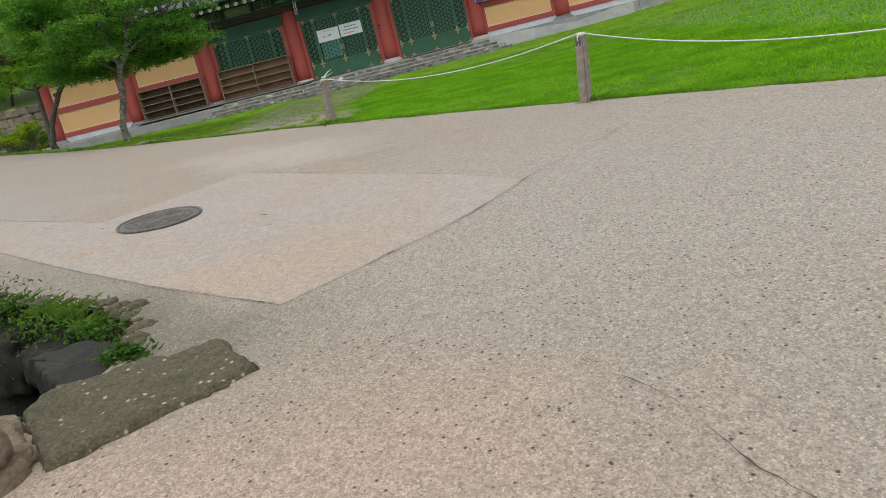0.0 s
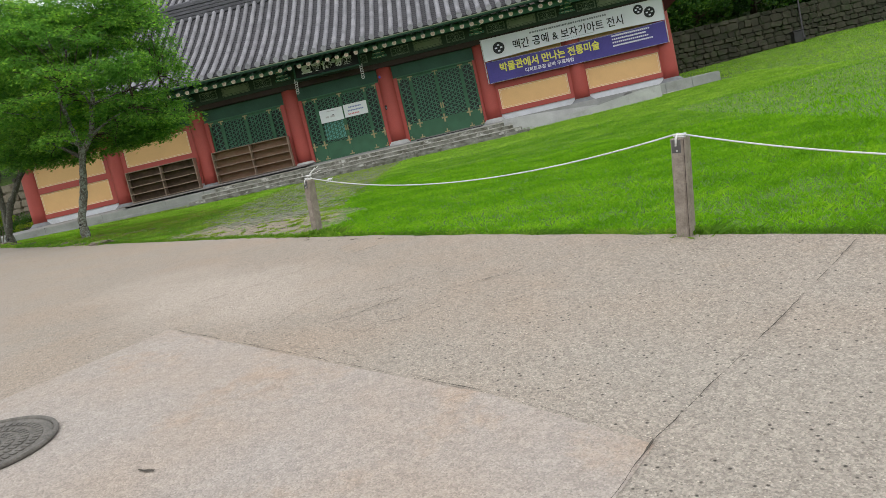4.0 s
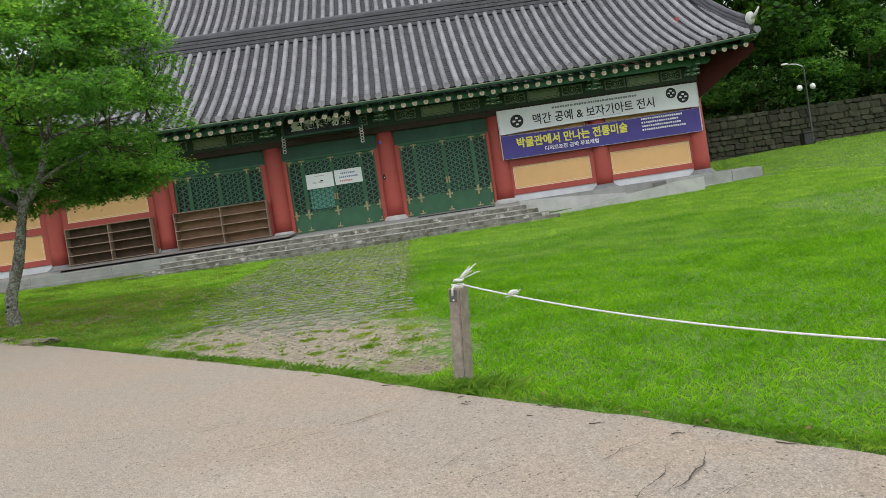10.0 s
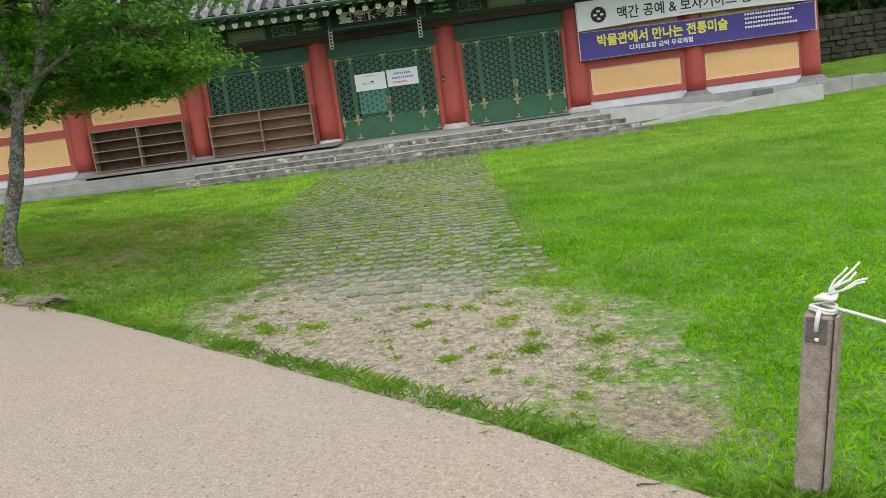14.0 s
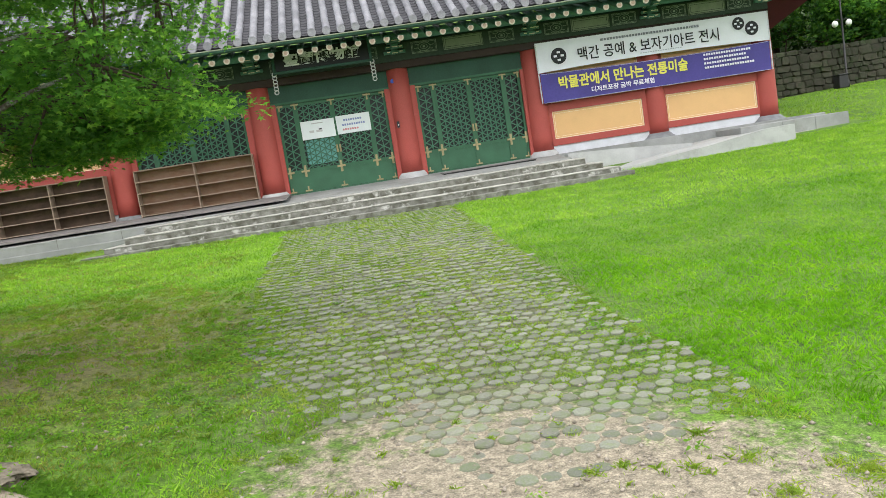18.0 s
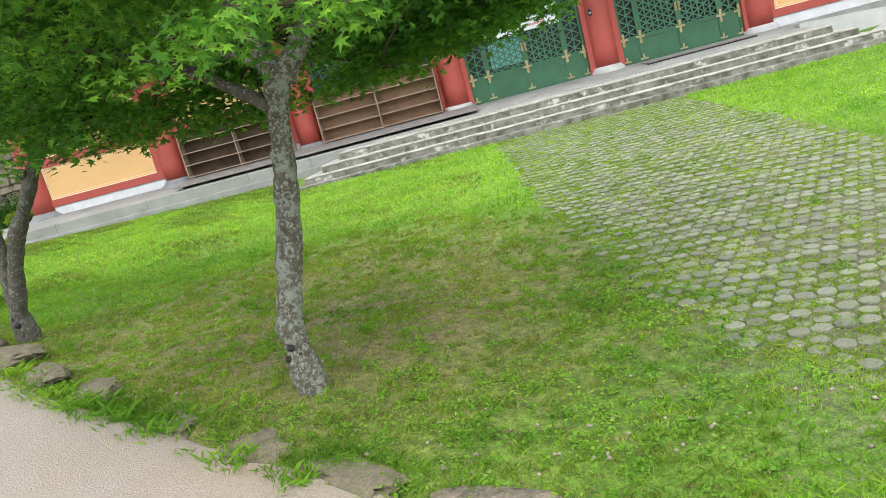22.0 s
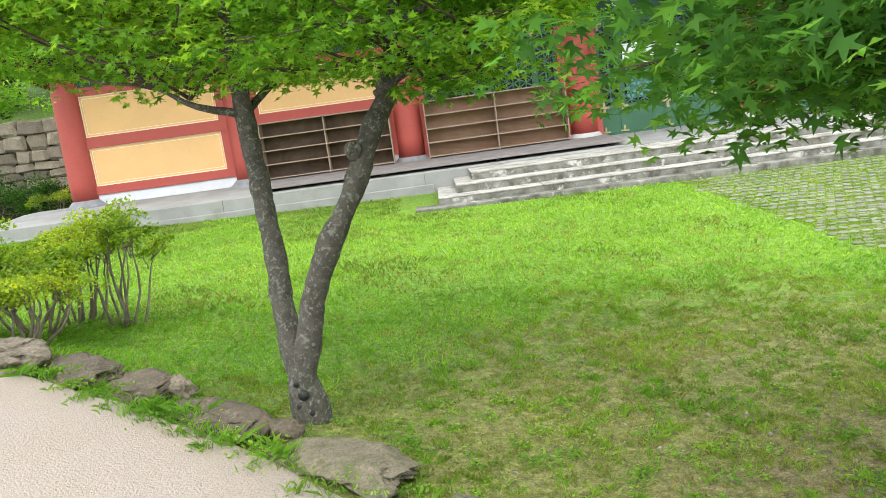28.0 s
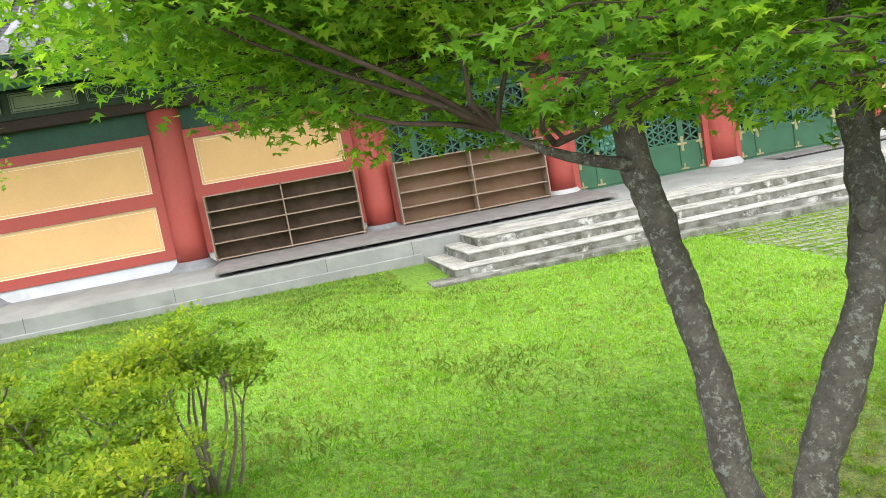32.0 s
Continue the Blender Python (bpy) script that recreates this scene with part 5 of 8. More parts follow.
def maple(name, label, trunks, limbs, sprays, leaf_n, seed, leaf_size=0.075, bark="bark", leaf="leaf"):
    """A small maple: trunks and limbs as bent tapering bars; sprays: flat layers of leaves (place, radius, thickness)."""
    rnd = random.Random(seed)
    rng = np.random.default_rng(seed)
    tree = thing(name, label, "tree", (0, 0, 0))
    bm = bmesh.new()
    for path, radii in trunks:
        fine, fr = [], []
        for i in range(len(path) - 1):
            for q in range(14):
                t = q / 14
                p = Vector(path[i]).lerp(Vector(path[i + 1]), t)
                fine.append(p + Vector((0.008 * noise.noise(p * 3), 0.008 * noise.noise(p * 3 + Vector((9, 0, 0))), 0)))
                fr.append((radii[i] * (1 - t) + radii[i + 1] * t) * (1 + 0.14 * noise.noise(p * 7)))
        fine.append(Vector(path[-1])), fr.append(radii[-1])
        add_tube(bm, fine, fr, 28)
    bm.normal_update()
    for v in bm.verts:
        v.co += v.normal * (0.012 * noise.noise(v.co * 8) + 0.007 * noise.noise(v.co * 21) + 0.0035 * noise.noise(v.co * 55))
    part("trunk", bm, M[bark], tree, "grey-brown trunk mottled with pale lichen")
    for a, b, r in limbs:
        bm = bmesh.new()
        path = bend(a, b, 0.05, rnd, 7)
        add_tube(bm, path, [r * (1 - 0.75 * i / 7) for i in range(8)], 8)
        part("limb", bm, M[bark], tree)
    bm = bmesh.new()
    cent = []
    total = sum(r * r for _, r, _ in sprays)
    ends = [Vector(b) for _, b, _ in limbs] + [Vector(a).lerp(Vector(b), 0.6) for a, b, _ in limbs]
    for (c, r, th) in sprays:
        c = Vector(c)
        near = min(ends, key=lambda e: (e - c).length)
        add_tube(bm, bend(near, c, 0.08, rnd, 4), [0.012, 0.010, 0.008, 0.006, 0.004], 5)
        for _ in range(5):
            a = rnd.uniform(0, 6.3)
            add_tube(bm, bend(c, c + Vector((math.cos(a) * r * 0.8, math.sin(a) * r * 0.8, -0.06 * r)), 0.04, rnd, 3), [0.005, 0.004, 0.003, 0.002], 4)
        n = int(leaf_n * r * r / total)
        u, a = np.sqrt(rng.uniform(0, 1, n)), rng.uniform(0, 2 * np.pi, n)
        lump = 1 + 0.28 * np.sin(3 * a + rnd.uniform(0, 6)) + 0.15 * np.sin(7 * a + rnd.uniform(0, 6))
        x, y = c.x + r * u * lump * np.cos(a), c.y + r * u * lump * np.sin(a)
        z = c.z + th * rng.normal(0, 0.5, n) - 0.22 * r * u ** 2
        cent.append(np.stack([x, y, z], -1))
    part("twig", bm, M["twig"], tree)
    crown = put("crown", leaves_mesh("crown", np.concatenate(cent), leaf_size, 0.35, seed, STAR, M[leaf]), tree)
    crown["label"] = "layered sprays of fresh green maple leaves"
    return tree


def crown_sprays(centre, radii, low, n, seed, r=(0.45, 0.85), drop=0.45, west=0.0):
    """Layers of foliage filling a rounded crown, thinner inside."""
    rnd = random.Random(seed)
    out = []
    while len(out) < n:
        v = Vector((rnd.gauss(0, 1), rnd.gauss(0, 1), rnd.gauss(0, 1))).normalized() * rnd.uniform(0.35, 1.0) ** 0.5
        p = Vector(centre) + Vector((v.x * radii[0], v.y * radii[1], v.z * radii[2]))
        rim = math.hypot(v.x, v.y)
        if p.z < low - drop * rim ** 2 + west * max(0.0, -v.x):
            continue
        out.append((tuple(p), rnd.uniform(*r), 0.10))
    return out


skirt, sk = [], random.Random(17)
for k in range(30):
    a_, rad_ = math.radians(5 + 140 * (k + sk.uniform(-0.4, 0.4)) / 43), sk.uniform(0.7, 1.6)
    sx_, sy_, sr_ = -3.75 + rad_ * 1.1 * math.cos(a_), -13.75 + rad_ * math.sin(a_), sk.uniform(0.30, 0.45)
    if sx_ + sr_ < -1.9:
        skirt.append(((sx_, sy_, sk.uniform(1.98, 2.25)), sr_, 0.09))
for k in range(30):
    a_, rad_ = sk.uniform(0, 6.28), sk.uniform(0.5, 1.7)
    skirt.append(((min(-2.45, -3.7 + rad_ * math.cos(a_)), -13.8 + rad_ * math.sin(a_), 4.55 - 0.42 * rad_ ** 2 + sk.uniform(-0.25, 0.15)), sk.uniform(0.35, 0.55), 0.10))
# the crown rises in two heads with a notch between
for k in range(30):
    px_, py_ = sk.uniform(-5.5, -3.75), sk.uniform(-14.5, -13.1)
    skirt.append(((px_, py_, 4.95 - 0.38 * ((px_ + 4.6) ** 2 + (py_ + 13.8) ** 2) - sk.uniform(0, 0.5)), sk.uniform(0.34, 0.5), 0.12))
for k in range(16):
    px_, py_ = sk.uniform(-2.9, -2.1), sk.uniform(-14.3, -13.2)
    skirt.append(((px_, py_, 4.42 - 0.6 * ((px_ + 2.5) ** 2 + (py_ + 13.75) ** 2) - sk.uniform(0, 0.45)), sk.uniform(0.3, 0.42), 0.12))
skirt += [((-3.65, -13.0, 2.88), 0.36, 0.1), ((-3.42, -13.6, 2.72), 0.32, 0.1), ((-3.5, -12.5, 3.0), 0.38, 0.1), ((-3.25, -13.0, 2.85), 0.34, 0.1), ((-1.9, -13.8, 3.55), 0.38, 0.1), ((-2.05, -13.6, 3.3), 0.4, 0.1), ((-2.05, -14.0, 3.75), 0.36, 0.1), ((-2.0, -13.7, 3.9), 0.34, 0.1), ((-2.2, -13.9, 3.1), 0.36, 0.1)]


def crown_gap(q):
    """True for a spray that would close the thin place between two boughs."""
    (gx, gy, gz), gr, _ = q
    t = (gy + 14.5) / 2.5
    return math.hypot(gx - (-4.60 + 0.90 * t), gz - (2.10 + 0.29 * t)) < 0.55 * gr + 0.08 * (1 + t)


tree_one = maple("maple_tree", "single-stemmed maple with a crooked lichened trunk on the lawn",
      [([(-4.10, -14.17, 0.02), (-4.12, -14.13, 0.28), (-4.17, -14.03, 0.7), (-4.08, -13.91, 1.13), (-3.99, -13.88, 1.54), (-3.94, -13.83, 1.85), (-3.90, -13.8, 2.0)], [0.125, 0.084, 0.067, 0.069, 0.060, 0.058, 0.066]),
       ([(-3.92, -13.8, 1.95), (-4.0, -13.77, 2.2), (-4.1, -13.75, 2.8), (-4.15, -13.7, 3.7)], [0.055, 0.045, 0.035, 0.018]),
       ([(-3.88, -13.8, 1.95), (-3.68, -13.8, 2.2), (-3.45, -13.85, 2.8), (-3.2, -13.9, 3.7)], [0.06, 0.05, 0.038, 0.018])],
      [((-3.72, -13.8, 2.15), (-2.6, -14.2, 2.45), 0.03), ((-3.97, -13.79, 2.05), (-4.75, -13.6, 2.55), 0.024), ((-3.5, -13.85, 2.7), (-2.3, -13.4, 3.0), 0.028), ((-4.05, -13.76, 2.5), (-5.0, -14.4, 2.9), 0.028),
       ((-3.5, -13.85, 2.7), (-3.2, -15.0, 2.9), 0.028), ((-4.1, -13.75, 2.8), (-4.4, -12.6, 3.2), 0.028), ((-3.3, -13.88, 3.3), (-3.1, -13.4, 4.1), 0.022), ((-4.13, -13.72, 3.3), (-4.6, -13.8, 4.2), 0.022), ((-3.88, -13.8, 2.0), (-4.2, -12.5, 2.5), 0.03)],
      [q for q in skirt + [q for q in crown_sprays((-3.7, -13.8, 3.2), (2.1, 1.8, 1.7), 2.3, 160, 4, (0.34, 0.62)) if q[0][0] + q[1] < -1.85] + [((-5.2, -13.5, 1.98), 0.42, 0.08), ((-4.8, -13.4, 1.95), 0.42, 0.08), ((-4.4, -13.0, 1.95), 0.42, 0.08), ((-5.5, -13.6, 2.1), 0.45, 0.08), ((-4.2, -13.3, 1.88), 0.3, 0.07), ((-3.4, -13.5, 1.9), 0.33, 0.07), ((-3.5, -13.2, 1.95), 0.35, 0.07), ((-2.7, -13.6, 2.03), 0.42, 0.08), ((-3.0, -13.4, 2.08), 0.45, 0.08), ((-4.0, -12.9, 2.0), 0.45, 0.08), ((-5.0, -13.6, 2.05), 0.5, 0.1), ((-5.3, -13.9, 2.15), 0.5, 0.1), ((-4.7, -13.1, 2.1), 0.55, 0.1), ((-4.5, -12.7, 2.15), 0.5, 0.1), ((-5.4, -13.3, 2.2), 0.5, 0.1), ((-2.5, -13.9, 2.2), 0.5, 0.1), ((-2.1, -13.6, 2.2), 0.45, 0.1), ((-3.0, -13.0, 2.15), 0.5, 0.1), ((-4.9, -14.3, 2.3), 0.45, 0.1)] if not crown_gap(q)],
      116000, 11, 0.055)
tree_one.location = (0.0, 0.0, 0)
part("limb", tube([(-3.94, -13.84, 1.80), (-4.06, -13.81, 1.90), (-4.22, -13.78, 2.02), (-4.44, -13.75, 2.18), (-4.86, -13.68, 2.36), (-5.3, -13.6, 2.5)], [0.045, 0.036, 0.031, 0.027, 0.02, 0.01], 12), M["bark_dark"], tree_one, "heavy crooked side limb")
for kx, ky, kz, kr_ in ((-4.175, -14.105, 0.605, 0.030), (-4.20, -14.10, 0.545, 0.032), (-4.14, -14.11, 0.565, 0.024)):
    kb = bmesh.new()
    bmesh.ops.create_icosphere(kb, subdivisions=2, radius=1, matrix=Matrix.Translation((kx, ky, kz)) @ Matrix.Diagonal((kr_, kr_, kr_ * 0.8, 1)))
    part("knot", kb, M["black"], tree_one, "dark hollow knot")
west_sprays, ws = [], random.Random(23)
for k in range(34):
    west_sprays.append(((ws.uniform(-8.9, -7.4), ws.uniform(-11.6, -10.3), ws.uniform(2.74, 3.3)), ws.uniform(0.3, 0.46), 0.08))
WEST_LOW = ((-9.2, -8.85, -8.65, -8.4, -7.8, -7.4), (2.87, 2.76, 2.56, 2.44, 2.36, 2.3))
tree_two = maple("maple_tree", "twin-stemmed maple forking low, with lichened bark, on the lawn",
      [([(-7.10, -11.88, 0.2), (-7.11, -11.87, 0.32), (-7.12, -11.86, 0.5), (-7.15, -11.83, 0.74), (-7.16, -11.83, 0.86)], [0.155, 0.115, 0.098, 0.092, 0.06]),
       ([(-7.13, -11.85, 0.5), (-7.17, -11.80, 0.80), (-7.225, -11.69, 1.2), (-7.225, -11.65, 1.5), (-7.26, -11.59, 1.8), (-7.28, -11.55, 2.0), (-7.295, -11.49, 2.18), (-7.32, -11.45, 2.6), (-7.33, -11.4, 3.5)], [0.07, 0.068, 0.060, 0.055, 0.054, 0.054, 0.056, 0.035, 0.018]),
       ([(-7.12, -11.86, 0.5), (-7.14, -11.85, 0.80), (-7.025, -11.84, 1.2), (-6.91, -11.85, 1.45), (-6.755, -11.81, 1.7), (-6.64, -11.73, 1.95), (-6.52, -11.6, 2.17), (-6.46, -11.46, 2.42), (-6.3, -11.4, 3.3)], [0.07, 0.070, 0.064, 0.062, 0.058, 0.057, 0.053, 0.042, 0.02])],
      [((-7.29, -11.5, 2.20), (-7.76, -11.5, 2.40), 0.026), ((-7.3, -11.46, 2.2), (-7.05, -10.9, 2.6), 0.026), ((-7.28, -11.45, 2.5), (-7.9, -10.5, 2.9), 0.024), ((-6.56, -11.7, 2.2), (-6.1, -11.9, 2.42), 0.022), ((-6.5, -11.75, 2.5), (-5.7, -10.9, 2.9), 0.026),
       ((-7.23, -11.43, 3.0), (-7.6, -11.8, 3.1), 0.024), ((-6.3, -11.72, 3.1), (-6.3, -12.0, 3.3), 0.022), ((-7.2, -11.4, 3.3), (-7.4, -11.1, 4.2), 0.02)],
      [q for q in west_sprays + [((-8.4, -11.1, 2.64), 0.22, 0.05), ((-8.25, -11.3, 2.60), 0.24, 0.05), ((-8.45, -10.8, 2.68), 0.24, 0.05), ((-8.1, -10.9, 2.58), 0.26, 0.05), ((-8.0, -11.2, 2.56), 0.26, 0.05)] + crown_sprays((-7.0, -10.95, 3.5), (2.1, 1.2, 1.4), 2.66, 150, 5, (0.36, 0.62), 0.12, 0.42) + [((-8.0, -11.5, 2.50), 0.28, 0.06), ((-7.75, -11.5, 2.42), 0.24, 0.05), ((-7.9, -11.2, 2.5), 0.33, 0.06), ((-8.2, -11.2, 2.62), 0.35, 0.06),
       ((-7.75, -12.05, 2.62), 0.26, 0.05), ((-7.6, -11.95, 2.50), 0.26, 0.05), ((-7.4, -12.05, 2.60), 0.26, 0.05), ((-7.35, -11.9, 2.44), 0.22, 0.05), ((-7.15, -12.05, 2.50), 0.26, 0.05), ((-6.9, -12.1, 2.44), 0.26, 0.05), ((-6.7, -12.1, 2.52), 0.3, 0.06), ((-6.62, -12.0, 2.36), 0.25, 0.05), ((-6.4, -12.1, 2.34), 0.27, 0.06),
       ((-6.25, -12.0, 2.22), 0.22, 0.05), ((-6.05, -11.95, 2.24), 0.24, 0.06), ((-6.0, -11.75, 2.35), 0.3, 0.06), ((-5.85, -11.85, 2.5), 0.35, 0.06), ((-6.5, -12.15, 2.5), 0.3, 0.06), ((-6.1, -12.1, 2.42), 0.3, 0.06), ((-7.0, -12.0, 2.36), 0.22, 0.05), ((-5.7, -11.4, 2.6), 0.4, 0.06), ((-6.9, -12.2, 2.7), 0.35, 0.06), ((-7.5, -12.2, 2.78), 0.35, 0.06), ((-6.3, -12.2, 2.65), 0.35, 0.06), ((-7.9, -12.0, 2.85), 0.35, 0.06), ((-7.1, -11.6, 2.5), 0.3, 0.05), ((-7.4, -11.3, 2.45), 0.35, 0.06), ((-7.5, -10.9, 2.42), 0.4, 0.06), ((-7.0, -11.2, 2.42), 0.35, 0.06), ((-6.2, -11.7, 2.25), 0.33, 0.08), ((-6.0, -11.5, 2.3), 0.35, 0.08), ((-6.4, -11.3, 2.4), 0.4, 0.08), ((-6.1, -11.95, 2.38), 0.3, 0.07), ((-7.7, -10.9, 2.5), 0.4, 0.06), ((-7.1, -10.8, 2.5), 0.4, 0.06)] if q[0][0] > -7.5 or q[0][2] - 0.12 > np.interp(q[0][0] - 0.6 * q[1], *WEST_LOW)], 84000, 12, 0.051, "bark_dark", "young_leaf")
tree_two.location.y = 0.07
for kx, ky, kz, kr_ in ((-7.14, -11.925, 0.72, 0.030), (-7.165, -11.92, 0.66, 0.024), (-7.115, -11.93, 0.62, 0.026), (-7.17, -11.905, 0.78, 0.02)):
    kb = bmesh.new()
    bmesh.ops.create_icosphere(kb, subdivisions=2, radius=1, matrix=Matrix.Translation((kx, ky, kz)) @ Matrix.Diagonal((kr_, kr_ * 0.7, kr_, 1)))
    part("knot", kb, M["black"], tree_two, "dark hollow knot")
kb = bmesh.new()
bmesh.ops.create_icosphere(kb, subdivisions=3, radius=1, matrix=Matrix.Translation((-6.705, -11.80, 1.93)) @ Matrix.Diagonal((0.045, 0.04, 0.05, 1)))
for v in kb.verts:
    v.co += 0.012 * Vector((noise.noise(v.co * 25), noise.noise(v.co * 25 + Vector((5, 0, 0))), noise.noise(v.co * 25 + Vector((0, 5, 0)))))
part("branch_stub", kb, M["bark_dark"], tree_two, "knobbly stub of a lost branch")
maple("maple_tree", "young maple with fresh pale green leaves at the lawn's end",
      [([(-11.9, -6.5, 0.3), (-11.88, -6.5, 1.2), (-11.8, -6.55, 2.2), (-11.7, -6.6, 3.4)], [0.11, 0.07, 0.06, 0.02])],
      [((-11.8, -6.55, 2.0), (-11.1, -7.0, 3.0), 0.03), ((-11.8, -6.55, 2.2), (-12.6, -6.2, 2.9), 0.03), ((-11.75, -6.6, 2.7), (-11.4, -7.6, 3.2), 0.025), ((-11.8, -6.55, 2.4), (-11.6, -5.6, 3.1), 0.025)],
      crown_sprays((-12.0, -6.75, 3.5), (1.05, 1.1, 0.85), 2.95, 80, 6, (0.3, 0.5), 0.1), 18000, 13, 0.055, "bark", "young_leaf")

# ---- rope fence ----
rp_group = "rope fence along the lawn"


def rope_post(x, y, lean=0.0, tall=1.0):
    z0 = float(ground_z(x, y)) - 0.05
    p = thing("rope_post", "square weathered wooden post with a dark metal plate", "post", (x, y, z0), rp_group)
    p.rotation_euler = (0, lean, -0.65)
    p.scale = (1.18, 1.18, tall)
    bm = box(-0.040, 0.029, -0.038, 0.038, 0, 0.675, 0.006)
    bmesh.ops.subdivide_edges(bm, edges=[e for e in bm.edges if abs(e.verts[0].co.z - e.verts[1].co.z) > 0.3], cuts=12)
    for v in bm.verts:
        v.co += Vector((0.0022 * noise.noise(v.co * 14 + Vector((x, 0, 0))), 0.0022 * noise.noise(v.co * 14 + Vector((0, x, 3))), 0))
    part("shaft", bm, M["post"], p)
    part("side_strip", box(0.0295, 0.0335, -0.032, 0.032, 0, 0.665), M["post_dark"], p, "dark recessed joint down the post's side")
    part("side_board", box(0.034, 0.041, -0.038, 0.038, 0, 0.678, 0.002), M["post"], p)
    part("plate", box(-0.031, 0.018, -0.0415, -0.0385, 0.590, 0.668, 0.001), M["iron"], p, "dark metal plate let into the post's face")
    bm = bmesh.new()
    bmesh.ops.create_cone(bm, cap_ends=True, segments=8, radius1=0.006, radius2=0.004, depth=0.006, matrix=Matrix.Translation((-0.004, -0.044, 0.603)) @ Matrix.Rotation(math.pi / 2, 4, "X"))
    part("bolt", bm, M["rope"], p, "pale bolt head")
    bm = bmesh.new()
    for q in range(2):
        add_tube(bm, [(0.030 * math.cos(2 * math.pi * k / 12), 0.030 * math.sin(2 * math.pi * k / 12), 0.684 + 0.008 * q + 0.004 * math.sin(k)) for k in range(13)], 0.006, 5)
    add_tube(bm, [(-0.004, -0.03, 0.69), (-0.004, -0.046, 0.675), (-0.006, -0.047, 0.63)], 0.006, 5)
    part("rope_loop", bm, M["rope"], p, "white rope wound round the top")
    return Vector((x + 0.7 * math.sin(lean) * math.cos(0.65), y - 0.7 * math.sin(lean) * math.sin(0.65), z0 + 0.70 * tall * math.cos(lean)))


M["post_dark"] = material("dark_joint_wood", (0.07, 0.055, 0.042), 0.9, vary=0.3, scale=9.0)
tops = [rope_post(1.26, -18.9, 0.105, 1.03), rope_post(4.46, -22.4, 0.12, 1.08), rope_post(7.7, -25.9, 0.065)]
for i, (a, b, sag) in enumerate(((tops[0], tops[1], 0.19), (tops[1], tops[2], 0.27))):
    ts_ = [k / 24 for k in range(25)]
    path = [a.lerp(b, t) - Vector((0, 0, 4 * sag * t * (1 - t))) for t in ts_]
    ob = part("rope", tube(path, 0.0055, 6), M["rope"])
    tagged(ob, "thin white rope hung slack between wooden posts", "rope", rp_group)

for a, d in ((tops[0], (tops[1] - tops[0]).normalized()),):
    kn = thing("rope_knot", "knotted white rope end with frayed strands", "rope", a, rp_group)
    bm = bmesh.new()
    for q in range(3):
        add_tube(bm, [(0.02 * math.cos(k) + 0.01 * q, 0.02 * math.sin(k), 0.02 + 0.006 * math.sin(2 * k + q)) for k in range(8)], 0.008, 5)
    part("knot", bm, M["rope"], kn)
    kr = random.Random(2)
    for q in range(6):
        tip = Vector((0.10 + kr.uniform(-0.02, 0.06), kr.uniform(-0.06, 0.04), 0.05 + kr.uniform(0, 0.06)))
        part("strand", tube(bend((0.02, 0, 0.03), tip, 0.015, kr, 4), 0.004, 4), M["rope"], kn)
    p = a + d * 0.45 - Vector((0, 0, 0.05))
    kn2 = thing("rope_knot", "small bow knot tied in the slack rope", "rope", p, rp_group)
    part("knot", tube(bend((-0.03, 0, 0), (0.03, 0.01, 0.01), 0.01, kr, 4), [0.006, 0.011, 0.012, 0.011, 0.006], 6), M["rope"], kn2)
    for q in range(5):
        part("strand", tube(bend((0, 0, 0), (kr.uniform(-0.09, 0.07), kr.uniform(-0.04, 0.04), kr.uniform(-0.045, 0.03)), 0.012, kr, 4), 0.0035, 4), M["rope"], kn2)

# ---- on the platform ----
def shoe_rack(x0, x1, label, wood):
    w = x1 - x0
    r = thing("shoe_rack", label, "shoe rack", (x0, -0.36, 1.355), "open shoe racks on the platform")
    h, d, t = 1.165, 0.30, 0.022
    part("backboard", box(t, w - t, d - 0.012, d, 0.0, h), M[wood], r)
    for nm, a, b in (("side_panel", 0, t), ("side_panel", w - t, w)):
        part(nm, box(a, b, 0, d, 0, h, 0.002), M["rack_edge"], r)
    part("divider", box(w / 2 - t / 2, w / 2 + t / 2, 0.002, d - 0.013, 0, h - t), M["rack_edge"], r)
    for i in range(5):
        z = 0.02 + i * (h - 0.02 - t) / 4
        for a, b in ((t, w / 2 - t / 2 - 0.001), (w / 2 + t / 2 + 0.001, w - t)):
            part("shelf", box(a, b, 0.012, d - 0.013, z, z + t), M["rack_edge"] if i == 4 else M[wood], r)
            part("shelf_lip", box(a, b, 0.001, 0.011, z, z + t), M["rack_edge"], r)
    return r


# first rack's back and shelves: brown darkened for the shade inside
M["shaded_wood"] = material("shaded_rack_wood", (0.125, 0.078, 0.05), 0.8, vary=0.35, scale=5.0, fine=70, bump=0.2)
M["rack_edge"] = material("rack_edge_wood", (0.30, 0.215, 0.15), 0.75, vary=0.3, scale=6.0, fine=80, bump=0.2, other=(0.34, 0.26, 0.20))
shoe_rack(-9.81, -7.13, "empty brown wooden shoe rack against the ochre wall", "shaded_wood")
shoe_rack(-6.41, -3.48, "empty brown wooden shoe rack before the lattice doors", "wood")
plank_m = material("grey_duckboard", (0.23, 0.215, 0.21), 0.85, vary=0.25, scale=4.0, fine=50, bump=0.3)
duck = thing("duckboard", "long grey timber duckboard under the shoe racks", "platform", (-9.75, -1.58, 1.235))
duck.rotation_euler = (radians(3.6), 0, 0)
part("board", box(0, 7.05, 0, 1.45, 0.0, 0.035, 0.004), plank_m, duck)
